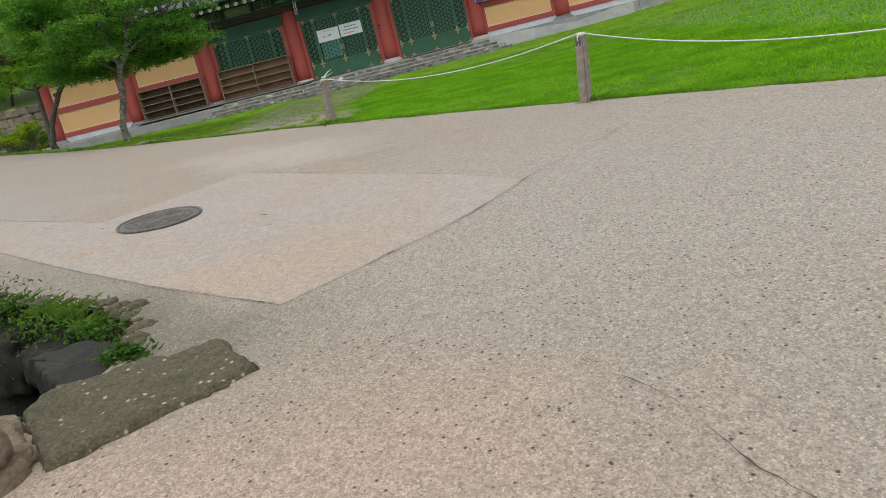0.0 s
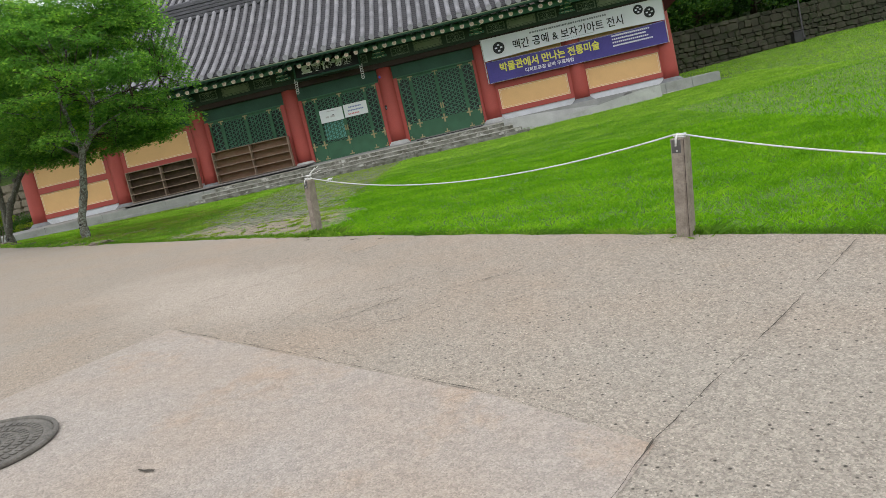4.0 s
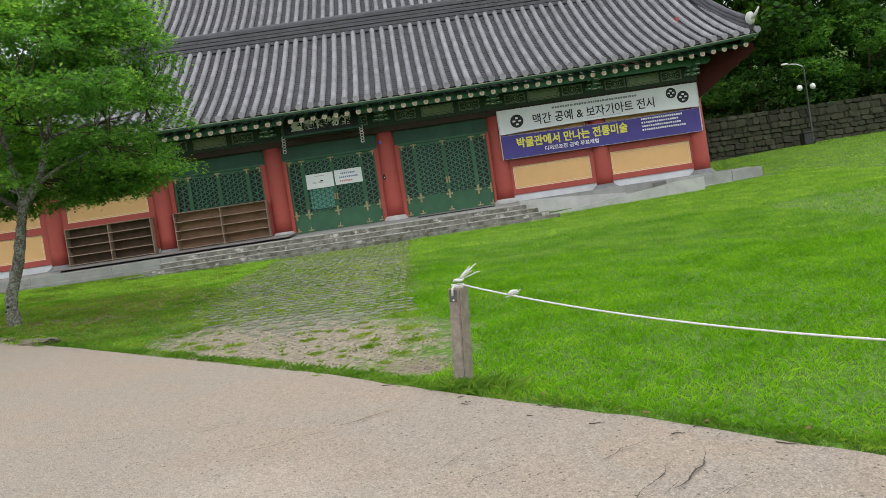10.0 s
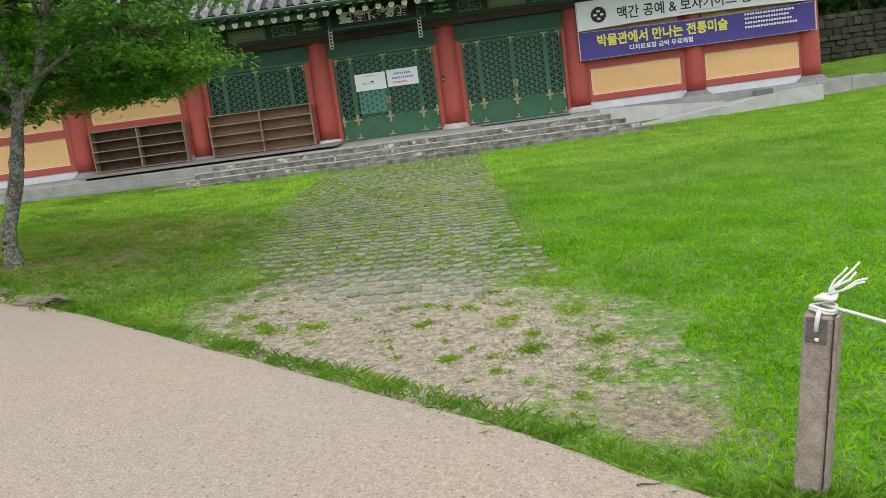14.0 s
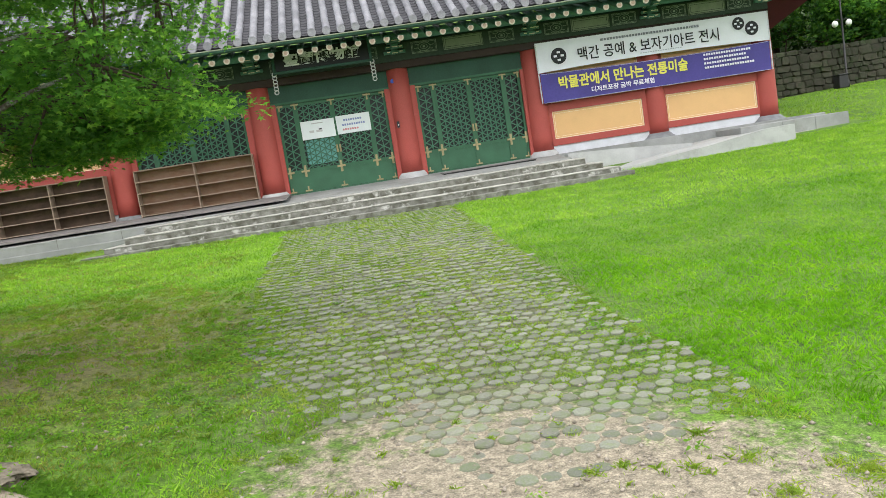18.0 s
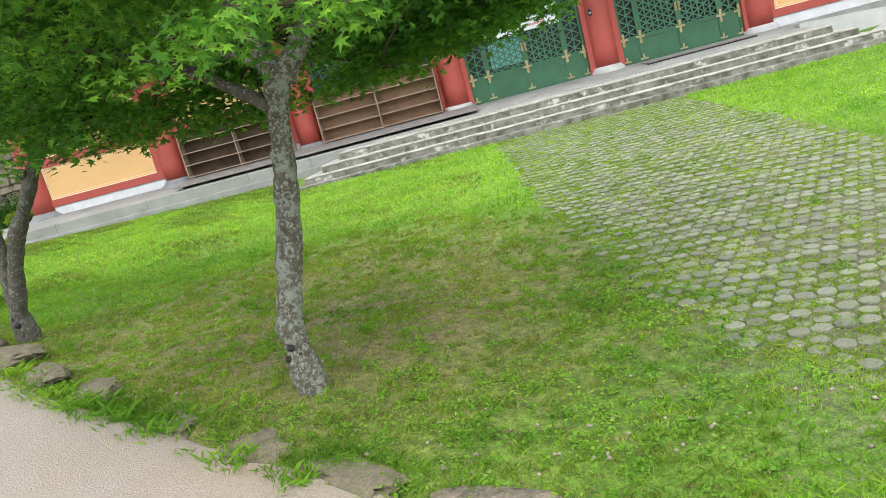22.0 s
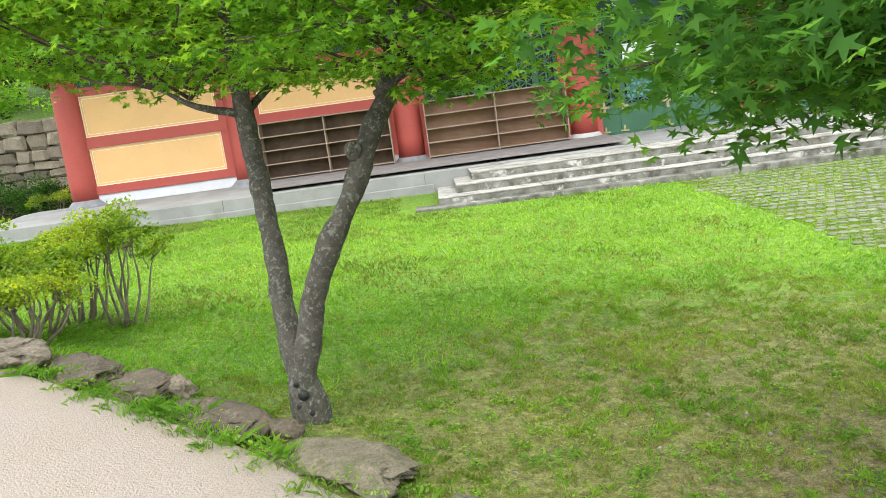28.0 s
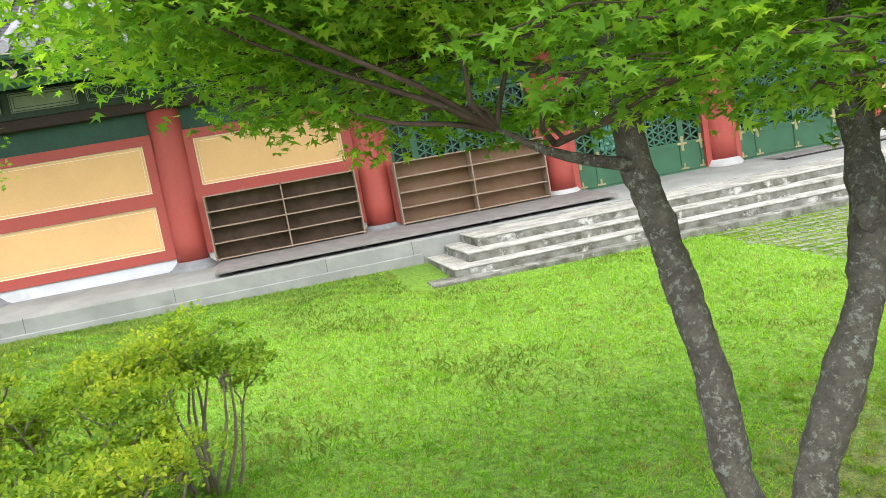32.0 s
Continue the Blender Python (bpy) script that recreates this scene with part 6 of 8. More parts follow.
for xr in (0.2, 2.4, 4.6, 6.8):
    part("bearer", box(xr, xr + 0.08, 0.05, 1.35, -0.045, -0.001), M["black"], duck)
mat_t = thing("door_mat", "flat dark timber mat lying before the doors", "mat", (1.2, -0.95, 1.262))
part("board", box(0, 2.45, 0, 0.75, 0, 0.03, 0.004), plank_m, mat_t)
# black block fills the gap under the board, just behind its edge
part("runner", box(0.02, 2.43, 0.015, 0.70, -0.034, -0.001), M["black"], mat_t)


def lettering(name, words, height, at, mat, parent, width=0.0, depth=0.003, bold=0.0):
    """Raised flat letters facing -y, their lower left corner at a place."""
    cu = bpy.data.curves.new(name, "FONT")
    cu.body, cu.size, cu.extrude, cu.offset = words, height * 1.25, depth / 2, bold
    cu.resolution_u = 3
    tmp = bpy.data.objects.new(name, cu)
    scene.collection.objects.link(tmp)
    bpy.context.view_layer.update()
    me = bpy.data.meshes.new_from_object(tmp.evaluated_get(bpy.context.evaluated_depsgraph_get()))
    wide = max(v.co.x for v in me.vertices) - min(v.co.x for v in me.vertices)
    low = min(v.co.x for v in me.vertices)
    bottom, tall = min(v.co.y for v in me.vertices), max(v.co.y for v in me.vertices) - min(v.co.y for v in me.vertices)
    bpy.data.objects.remove(tmp)
    bpy.data.curves.remove(cu)
    sx = width / wide if width else 1.0
    sy = height / tall
    me.transform(Matrix.Rotation(math.pi / 2, 4, "X") @ Matrix.Diagonal((sx, sy, 1, 1)) @ Matrix.Translation((-low, -bottom, 0)))
    me.materials.clear()
    me.materials.append(mat)
    ob = new(name, me)
    ob.parent = parent
    ob.location = at
    return ob


def cloth(x0, x1, z0, z1, sag0, sag1, wave):
    """A hung banner: its top and bottom sag, with shallow folds."""
    bm = bmesh.new()
    nx, nz = 48, 8
    g = []
    for i in range(nx + 1):
        u = i / nx
        col = []
        for j in range(nz + 1):
            v = j / nz
            z = (z0 + sag0 * 4 * u * (1 - u)) * (1 - v) + (z1 - sag1 * 4 * u * (1 - u)) * v
            y = wave * (math.sin(9 * u + 2 * v) + 0.5 * math.sin(23 * u - 3 * v))
            col.append(bm.verts.new((x0 + (x1 - x0) * u, y, z)))
        g.append(col)
    for i in range(nx):
        for j in range(nz):
            bm.faces.new((g[i][j], g[i + 1][j], g[i + 1][j + 1], g[i][j + 1])).smooth = True
    return bm


BY = -0.30
banner = thing("banner", "exhibition banner in two strips, white above and blue below", "banner", (0, BY, 0))
white_c = part("white_strip", cloth(4.20, 10.70, 3.45, 4.23, 0.07, 0.0, 0.006), M["banner_white"], banner, "white cloth strip with black lettering")
blue_c = part("blue_strip", cloth(4.22, 10.66, 2.66, 3.43, 0.0, 0.05, 0.006), M["banner_blue"], banner, "deep blue cloth strip with yellow lettering")
for xb in (4.18, 10.69):
    for z0, z1 in ((3.45, 4.23), (2.66, 3.43)):
        part("batten", box(xb - 0.012, xb + 0.012, -0.02, 0.012, z0, z1), M["white"], banner)
for zz, x0_, x1_ in ((2.665, 4.24, 10.64), (3.415, 4.24, 10.64)):
    part("piping", tube([(x0_ + (x1_ - x0_) * k / 20, -0.012, zz - (0.05 * 4 * (k / 20) * (1 - k / 20) if zz > 3 else 0.0)) for k in range(21)], 0.008, 4), M["ink_lilac"], banner)
LY = -0.02
lettering("title", "맥간 공예 & 보자기아트 전시", 0.34, (5.30, LY, 3.63), M["ink"], white_c, 3.95, bold=0.004)
lettering("title", "박물관에서 만나는 전통미술", 0.33, (4.68, LY, 2.97), M["ink_yellow"], blue_c, 3.6, bold=0.012)
lettering("subtitle", "디저트포장 금박 무료체험", 0.15, (5.55, LY, 2.77), M["ink_white"], blue_c, 1.75, bold=0.004)


def bars(name, x, y, z, widths, height, gap, mat, parent):
    bm = bmesh.new()
    for w in widths:
        add_box(bm, x, x + w, y - 0.002, y + 0.002, z, z + height)
        x += w + gap
    return part(name, bm, mat, parent)


bars("small_print", 5.95, LY, 4.06, (0.08,) + (0.062,) * 7 + (0.03,) + (0.062,) * 5 + (0.03,) + (0.062,) * 2 + (0.03,) + (0.062,) * 4 + (0.03,) + (0.062,) * 3 + (0.03,) + (0.062,) * 5 + (0.03,) + (0.062,) * 3, 0.06, 0.02, M["ink_soft"] if "ink_soft" in M else M["ink"], white_c)
bars("small_print", 7.0, LY, 3.585, (0.05,) * 17, 0.022, 0.02, M["ink_faint"], white_c)
for q in range(4):
    bars("small_print", 8.75, LY, 3.28 - 0.115 * q, ((0.05,) * (19, 17, 18, 20)[q]), 0.055, 0.022, M["ink_white"], blue_c)
for cx, cz, r in ((4.78, 3.83, 0.21), (9.83, 4.0, 0.17), (10.2, 3.83, 0.19)):
    bm = bmesh.new()
    bmesh.ops.create_cone(bm, cap_ends=True, segments=28, radius1=r, radius2=r, depth=0.004, matrix=Matrix.Translation((cx, LY, cz)) @ Matrix.Rotation(math.pi / 2, 4, "X"))
    em = part("emblem", bm, M["ink"], white_c, "dark round emblem")
    bm = bmesh.new()
    for dx, dz in ((-0.45, 0), (0.45, 0), (0, 0.45), (0, -0.5)):
        add_box(bm, cx + dx * r - 0.13 * r * 1.6, cx + dx * r + 0.13 * r * 1.6, LY - 0.005, LY - 0.003, cz + dz * r - 0.13 * r, cz + dz * r + 0.13 * r)
    part("emblem_mark", bm, M["ink_white"], em)

# name board under the eaves, with carved wings
sign = thing("name_board", "black wooden name board with pale carved characters", "sign", (-1.32, -0.95, 4.32))
part("board", box(-1.15, 1.15, -0.03, 0.03, 0.0, 0.50, 0.01), M["black"], sign)
sign.rotation_euler = (radians(-8), 0, 0)
for a in (box(-1.22, 1.22, -0.045, 0.02, -0.06, 0.0, 0.01), box(-1.22, -1.15, -0.045, 0.02, 0.0, 0.5, 0.01), box(1.15, 1.22, -0.045, 0.02, 0.0, 0.5, 0.01)):
    part("frame", a, M["dark_green"], sign)
lettering("characters", "聖寶博物館", 0.32, (-0.93, -0.035, 0.09), M["ink_pale"], sign, 1.86, 0.01, 0.014)
for sx in (-1, 1):
    bm = bmesh.new()
    for q in range(6):
        z = -0.06 - 0.09 * q
        add_tube(bm, [(sx * 1.2 + 0.05 * math.cos(k * math.pi / 4), -0.02 - 0.01 * q, z + 0.05 * math.sin(k * math.pi / 4)) for k in range(9)], 0.014, 5)
    part("wing", bm, M["plaster"], sign, "carved scroll wing in pale paint")
    bm = add_box(bmesh.new(), sx * 1.0 - 0.03, sx * 1.0 + 0.03, 0.0, 0.6, 0.44, 0.50)
    part("hanger", bm, M["black"], sign)

# notices on the middle doors
for x0, x1, z0, lab, inks in ((-2.17, -1.30, 2.67, "pale printed notice board fixed to the lattice", ("ink_faint",)), (-1.25, -0.37, 2.69, "white notice board with blue and red print", ("ink_blue", "ink_blue", "ink_red"))):
    nb = thing("notice_board", lab, "notice", (x0, 0.03, z0))
    w, h = x1 - x0, 0.47
    part("sheet", box(0, w, -0.008, 0.008, 0, h, 0.002), M["board"], nb)
    if len(inks) > 1:
        for q, ink in enumerate(inks):
            bars("print", 0.14 + 0.05 * (q == 0), -0.0105, 0.32 - 0.12 * q, (0.045,) * (8, 10, 7)[q], 0.05, 0.016, M[ink], nb)
    else:
        bars("print", 0.28, -0.0105, 0.38, (0.3,), 0.025, 0.02, M["plaster"], nb)
        bars("print", 0.2, -0.0105, 0.16, (0.12, 0.16), 0.06, 0.06, M["plaster"], nb)
        bars("print", 0.45, -0.0105, 0.22, (0.08,), 0.03, 0.02, M["ink"], nb)
# opaque teal panel close behind the lattice bars, below the first notice
part("sheet_behind", box(-2.12, -1.36, 0.119, 0.124, 2.02, 2.66), material("teal_panel", (0.16, 0.45, 0.42), 0.3, vary=0.15), hall, "flat teal panel behind the lattice")
# blue disc fixed to the column as a small round sign
bl = bmesh.new()
bmesh.ops.create_cone(bl, cap_ends=True, segments=16, radius1=0.06, radius2=0.05, depth=0.04, matrix=Matrix.Rotation(math.pi / 2, 4, "X"))
blue_sign = tagged(part("alarm_lamp", bl, M["blue"]), "small blue round sign on a red column", "lamp")
blue_sign.location = (0.36, -0.15, 3.82)
bxd = thing("door_bell", "small dark box fixed to a red column", "switch", (0.33, -0.16, 2.62))
part("case", box(-0.035, 0.035, -0.03, 0.03, 0, 0.16, 0.006), M["metal"], bxd)
part("button", box(-0.012, 0.012, -0.036, -0.0305, 0.05, 0.08), M["white"], bxd)

# ---- stone walls behind ----
def stone_wall(name, label, x0, x1, y, base, top, seed, mat="wall_stone", size=1.0):
    """A rubble wall: uneven stones in rough courses before a dark core."""
    rnd = random.Random(seed)
    w = thing(name, label, "wall", (0, 0, 0), kind="structure")
    core = bmesh.new()
    add_box(core, x0, x1, y + 0.08, y + 0.5, base - 0.6, top - 0.08)
    part("core", core, M["mortar"], w)
    mes = []
    for k in range(8):
        bm = bmesh.new()
        bmesh.ops.create_cube(bm, size=1)
        bmesh.ops.bevel(bm, geom=bm.edges[:], offset=0.16, segments=1, affect="EDGES")
        for v in bm.verts:
            v.co += Vector((rnd.uniform(-0.08, 0.08), rnd.uniform(-0.12, 0.05), rnd.uniform(-0.1, 0.1)))
        mes.append(shared(bm, M[mat], "stone"))
    z, count = base - 0.15, 0
    while z < top:
        h = size * rnd.uniform(0.18, 0.36)
        x = x0 - rnd.uniform(0, 0.3)
        while x < x1:
            wd = size * rnd.uniform(0.22, 0.62)
            m = Matrix.Translation((x + wd / 2, y + 0.1 + rnd.uniform(-0.03, 0.03), z + h / 2)) @ Matrix.Rotation(rnd.uniform(-0.09, 0.09), 4, "Y") @ Matrix.Diagonal((wd * 1.02, 0.34, h * 1.04, 1))
            put("stone", rnd.choice(mes), w, m)
            x += wd
            count += 1
        z += h
    return w


stone_wall("wall_east", "rubble retaining wall of brown field stones", 11.6, 31.0, 9.0, 1.7, 3.75, 3)
stone_wall("wall_west", "rubble retaining wall of brown field stones", -26.0, -14.4, 4.0, 1.1, 3.5, 4, "pale_stone", 1.25)

# ---- forest ----
QUAD = [(-0.5, 0.0), (-0.28, 0.5), (0.0, 0.95), (0.3, 0.5), (0.5, 0.0), (0.0, -0.25)]


def forest_tree(x, y, h, spread, seed, mat="far_leaf", n=2900, size=0.235):
    rnd = random.Random(seed)
    rng = np.random.default_rng(seed)
    z0 = float(ground_z(x, y)) - 0.15
    t = thing("forest_tree", "tall broadleaf tree of the wood behind the wall" if mat == "far_leaf" and h > 4 else "low dense undergrowth at the edge of the wood" if mat == "far_leaf" else "small bright green tree beside the wall", "tree", (x, y, z0), "wood behind the hall")
    bm = bmesh.new()
    top = Vector((rnd.uniform(-0.4, 0.4), rnd.uniform(-0.4, 0.4), h * 0.85))
    add_tube(bm, bend((0, 0, 0), top, 0.15, rnd, 6), [0.17 * h / 9 * (1 - 0.13 * i) for i in range(7)], 8)
    part("trunk", bm, M["twig"], t)
    cent = []
    bm = bmesh.new()
    for k in range(26):
        a, zz = rnd.uniform(0, 6.3), rnd.uniform(0.28, 1.0)
        r = spread * (0.35 + 0.65 * math.sin(math.pi * min(1, (zz - 0.15) / 0.95)) ** 0.7) * rnd.uniform(0.5, 1.0)
        c = Vector((r * math.cos(a), r * math.sin(a), h * zz))
        if k % 3 == 0:
            add_tube(bm, bend((0, 0, h * zz * 0.7), c, 0.1, rnd, 3), [0.05, 0.04, 0.025, 0.01], 5)
        m = n // 26
        v = rng.normal(0, 1, (m, 3))
        v /= np.linalg.norm(v, axis=1)[:, None]
        v *= (rng.uniform(0.2, 1, m) ** 0.5)[:, None] * np.array([1, 1, 0.62]) * rnd.uniform(0.75, 1.3) * spread * 0.42
        cent.append(v + np.array(c))
    part("limb", bm, M["twig"], t)
    put("crown", leaves_mesh("crown", np.concatenate(cent), size, 0.3, seed, QUAD, M[mat], 0.6), t)
    return t


fr = random.Random(8)
for k in range(17):
    x = 12.0 + 1.75 * k + fr.uniform(-0.6, 0.6)
    forest_tree(x, 12.0 + fr.uniform(-0.8, 1.5), fr.uniform(7, 10), fr.uniform(2.2, 3.0), 100 + k)
for k in range(13):
    x = 9.0 + 2.9 * k + fr.uniform(-0.8, 0.8)
    forest_tree(x, 18.5 + fr.uniform(-1.5, 2.5), fr.uniform(10, 14), fr.uniform(2.8, 3.8), 140 + k)
for k in range(8):
    x = -29 + 1.95 * k + fr.uniform(-0.5, 0.5)
    forest_tree(x, 7.0 + fr.uniform(-0.8, 1.5), fr.uniform(4.2, 5.4), fr.uniform(1.8, 2.4), 180 + k)
for k in range(11):
    forest_tree(12.6 + 1.35 * k + fr.uniform(-0.4, 0.4), 10.3 + fr.uniform(-0.2, 0.5), fr.uniform(1.6, 2.6), fr.uniform(1.1, 1.5), 220 + k, "far_leaf", 2000, 0.14)
forest_tree(23.5, 10.2, 5.0, 1.9, 200, "leaf", 5200, 0.13)
forest_tree(20.5, 10.3, 4.2, 1.5, 201, "leaf", 4200, 0.13)

# street lamp and bin by the wall
lz = float(ground_z(19.1, 8.3)) - 0.02
lamp = thing("street_lamp", "black double-headed street lamp with opal globes", "street lamp", (19.1, 8.3, lz))
part("pole", tube([(0, 0, 0), (0, 0, 0.3), (0, 0, 0.31), (0, 0, 2.75), (0, 0, 3.5)], [0.09, 0.08, 0.045, 0.035, 0.03], 10), M["metal"], lamp)
part("mast_arm", tube([(0, 0, 3.45), (-0.3, 0, 3.6), (-0.75, 0, 3.66)], [0.025, 0.022, 0.02], 6), M["lamp"], lamp, "pale bracket arm at the mast's head")
part("lamp_head", box(-0.98, -0.7, -0.06, 0.06, 3.63, 3.70, 0.02), M["lamp"], lamp, "small flat pale lamp head")
for sx in (-1, 1):
    part("arm", tube([(0, 0, 2.6), (sx * 0.16, 0, 2.72), (sx * 0.3, 0, 2.66)], 0.02, 6), M["metal"], lamp)
    bm = bmesh.new()
    bmesh.ops.create_uvsphere(bm, u_segments=14, v_segments=10, radius=0.12, matrix=Matrix.Translation((sx * 0.3, 0, 2.54)) @ Matrix.Diagonal((1, 1, 1.1, 1)))
    part("globe", bm, M["lamp"], lamp, "opal white globe")
bin_t = thing("litter_bin", "dark square litter bin by the stone wall", "bin", (18.75, 8.2, lz))
part("body", box(-0.2, 0.2, -0.2, 0.2, 0, 0.5, 0.02), M["metal"], bin_t)
part("lid", box(-0.22, 0.22, -0.22, 0.22, 0.502, 0.56, 0.02), M["metal"], bin_t)

# ---- rocks along the road ----
M["pale_rock"] = material("pale_flat_rock", (0.285, 0.238, 0.185), 0.95, vary=0.45, scale=13.0, fine=70, bump=1.4, other=(0.20, 0.17, 0.125), stain=(0.11, 0.10, 0.072), stain_scale=11.0, stain_at=0.50, stain_soft=0.14)
M["mossy_rock"] = material("mossy_pale_rock", (0.24, 0.205, 0.15), 0.95, vary=0.45, scale=13.0, fine=70, bump=1.4, other=(0.155, 0.14, 0.09), stain=(0.10, 0.115, 0.045), stain_scale=9.0, stain_at=0.52, stain_soft=0.14)
def rock(x, y, z, sx, sy, sz, turn, seed, label, mat="rock", group="border stones along the lawn", fine=4):
    """One rough stone, flattened under, with facets and pits."""
    bm = bmesh.new()
    bmesh.ops.create_icosphere(bm, subdivisions=fine, radius=1)
    off = Vector((seed * 3.7, seed * 1.3, 0))
    cr_ = random.Random(seed)
    cuts = [(Vector((cr_.uniform(-0.15, 0.15), cr_.uniform(-0.2, 0.1), 1)).normalized(), cr_.uniform(0.62, 0.8))]
    for k in range(7):
        a_ = 2 * math.pi * (k + cr_.uniform(-0.3, 0.3)) / 7
        cuts.append((Vector((math.cos(a_), math.sin(a_), cr_.uniform(0.0, 0.9))).normalized(), cr_.uniform(0.82, 1.02)))
    for v in bm.verts:
        n = v.co.normalized()
        k = 1 + 0.34 * noise.noise(n * 1.5 + off) + 0.22 * noise.noise(n * 3.5 + off) + 0.09 * noise.noise(n * 8 + off) + 0.05 * noise.noise(n * 17 + off)
        p = Vector((abs(n.x) ** 0.7 * math.copysign(1, n.x), abs(n.y) ** 0.7 * math.copysign(1, n.y), abs(n.z) ** 0.75 * math.copysign(1, n.z)))
        q = Vector((p.x * sx * k, p.y * sy * k, p.z * sz * k))
        for cn, cd in cuts:
            over = q.x * cn.x / sx + q.y * cn.y / sy + q.z * cn.z / sz - cd
            if over > 0:
                q -= Vector((cn.x * sx, cn.y * sy, cn.z * sz)) * over * 0.88
        v.co = q + n * (0.022 * noise.noise(q * 9 + off) + 0.020 * abs(noise.noise(q * 21 + off)) + 0.011 * noise.noise(q * 48 + off) + 0.006 * noise.noise(q * 95 + off)) * min(1.0, 9 * sz)
    for f in bm.faces:
        f.smooth = True
    ob = part("border_rock", bm, M[mat])
    ob.matrix_basis = Matrix.Translation((x, y, z)) @ Matrix.Rotation(turn, 4, "Z") @ Matrix.Rotation(0.12 * math.sin(seed), 4, "X")
    return tagged(ob, label, "rock", group)


for i, (xr, yr, ln, wd, hgt, turn, mt, lab) in enumerate((
        (-3.22, -15.36, 0.32, 0.16, 0.085, -0.62, "pale_rock", "broad flat pale stone at the lawn's edge"), (-3.86, -14.90, 0.32, 0.12, 0.07, -0.72, "mossy_rock", "long low mossy stone with crumbling top"),
        (-4.36, -14.58, 0.22, 0.16, 0.10, -0.4, "mossy_rock", "mossy rounded border stone"), (-4.98, -14.08, 0.34, 0.12, 0.06, -0.75, "mossy_rock", "low flat border stone sunk in the turf"),
        (-5.66, -13.50, 0.22, 0.15, 0.11, -0.6, "mossy_rock", "mossy wedge-shaped border stone"), (-6.25, -13.02, 0.30, 0.13, 0.07, -0.8, "mossy_rock", "low flat border stone sunk in the turf"),
        (-6.88, -12.42, 0.36, 0.20, 0.075, -0.7, "mossy_rock", "broad flat grey slab set before the maple"), (-7.2, -12.10, 0.10, 0.06, 0.10, -0.5, "rock", "small upright border stone"),
        (-7.58, -11.90, 0.40, 0.16, 0.065, -0.72, "rock", "long low grey border stone overgrown with weeds"), (-8.15, -11.42, 0.27, 0.16, 0.085, -0.6, "rock", "dark brown border stone"),
        (-7.93, -11.48, 0.09, 0.06, 0.11, -0.5, "pale_rock", "small pale border stone"), (-8.66, -11.10, 0.34, 0.19, 0.085, -0.75, "rock", "dark rounded border stone"),
        (-9.28, -10.86, 0.45, 0.27, 0.15, -0.6, "pale_rock", "large tan boulder with a flat weathered top"), (-9.95, -10.34, 0.42, 0.27, 0.14, -0.8, "pale_rock", "large tan boulder with a flat weathered top"),
        (-10.65, -10.0, 0.40, 0.24, 0.13, -0.6, "pale_rock", "large tan boulder at the lawn's end"), (-11.1, -9.75, 0.34, 0.22, 0.14, -0.5, "rock", "dark rounded border stone"), (-11.8, -9.45, 0.38, 0.22, 0.13, -0.55, "rock", "dark rounded border stone"))):
    rock(xr, yr, float(road_z(xr, yr)) + RZ + 0.05 * hgt - (0.018 if xr > -6 and mt == "mossy_rock" else 0), ln * 1.02, wd * (0.92 if xr > -6 else 1.0), hgt * (0.56 if xr > -6 else 0.66), turn, i + 5, lab, mt, fine=5)

# drain beside the road: slab, lining stones, boulder
def broken_stone(name, outline, up, depth, seed, label, mat, category, group=""):
    """A broken flat stone: ragged outline, rounded rim, uneven top."""
    rnd = random.Random(seed)
    line = []
    for a, b in zip(outline, outline[1:] + outline[:1]):
        for q in range(9):
            t = q / 9
            line.append((a[0] + (b[0] - a[0]) * t + rnd.uniform(-0.012, 0.012), a[1] + (b[1] - a[1]) * t + rnd.uniform(-0.012, 0.012)))
    cx, cy = sum(p[0] for p in line) / len(line), sum(p[1] for p in line) / len(line)
    bm = bmesh.new()
    rings = []
    for sc, dz in ((0.98, -depth), (1.0, -0.07), (0.995, -0.03), (0.965, -0.006), (0.90, 0), (0.8, 0), (0.68, 0), (0.54, 0), (0.4, 0), (0.25, 0), (0.1, 0)):
        ring = []
        for x, y in line:
            x, y = cx + (x - cx) * sc, cy + (y - cy) * sc
            z = on_road(x, y, up + dz) + 0.022 * noise.noise((x * 5, y * 5, seed)) + 0.012 * noise.noise((x * 17, y * 17, seed)) + 0.006 * noise.noise((x * 45, y * 45, seed))
            ring.append(bm.verts.new((x, y, z)))
        rings.append(ring)
    for a, b in zip(rings, rings[1:]):
        for k in range(len(line)):
            bm.faces.new((a[k], a[(k + 1) % len(line)], b[(k + 1) % len(line)], b[k])).smooth = True
    bm.faces.new(rings[-1])
    bmesh.ops.recalc_face_normals(bm, faces=bm.faces[:])
    return tagged(part(name, bm, M[mat]), label, category, group)


broken_stone("drain_slab", [(2.33, -27.05), (2.09, -26.73), (1.75, -26.83), (1.45, -27.0), (1.42, -27.2), (1.74, -27.6), (2.16, -27.22)], 0.035, 0.25, 2, "rough mossy stone slab across the head of the drain", "slab", "slab")
# drain lining near black: the shade under the overhang is in the colour
M["shade_stone"] = material("shade_dark_stone", (0.03, 0.029, 0.024), 0.9, vary=0.35, scale=6.0, fine=50, bump=0.7, other=(0.016, 0.016, 0.013))
broken_stone("drain_stone", [(1.72, -26.84), (1.47, -26.46), (1.20, -26.40), (1.05, -26.55), (1.25, -26.75), (1.45, -26.95)], -0.02, 0.9, 3, "dark angular stone lining the drain's mouth", "shade_stone", "stone", "stones of the drain")
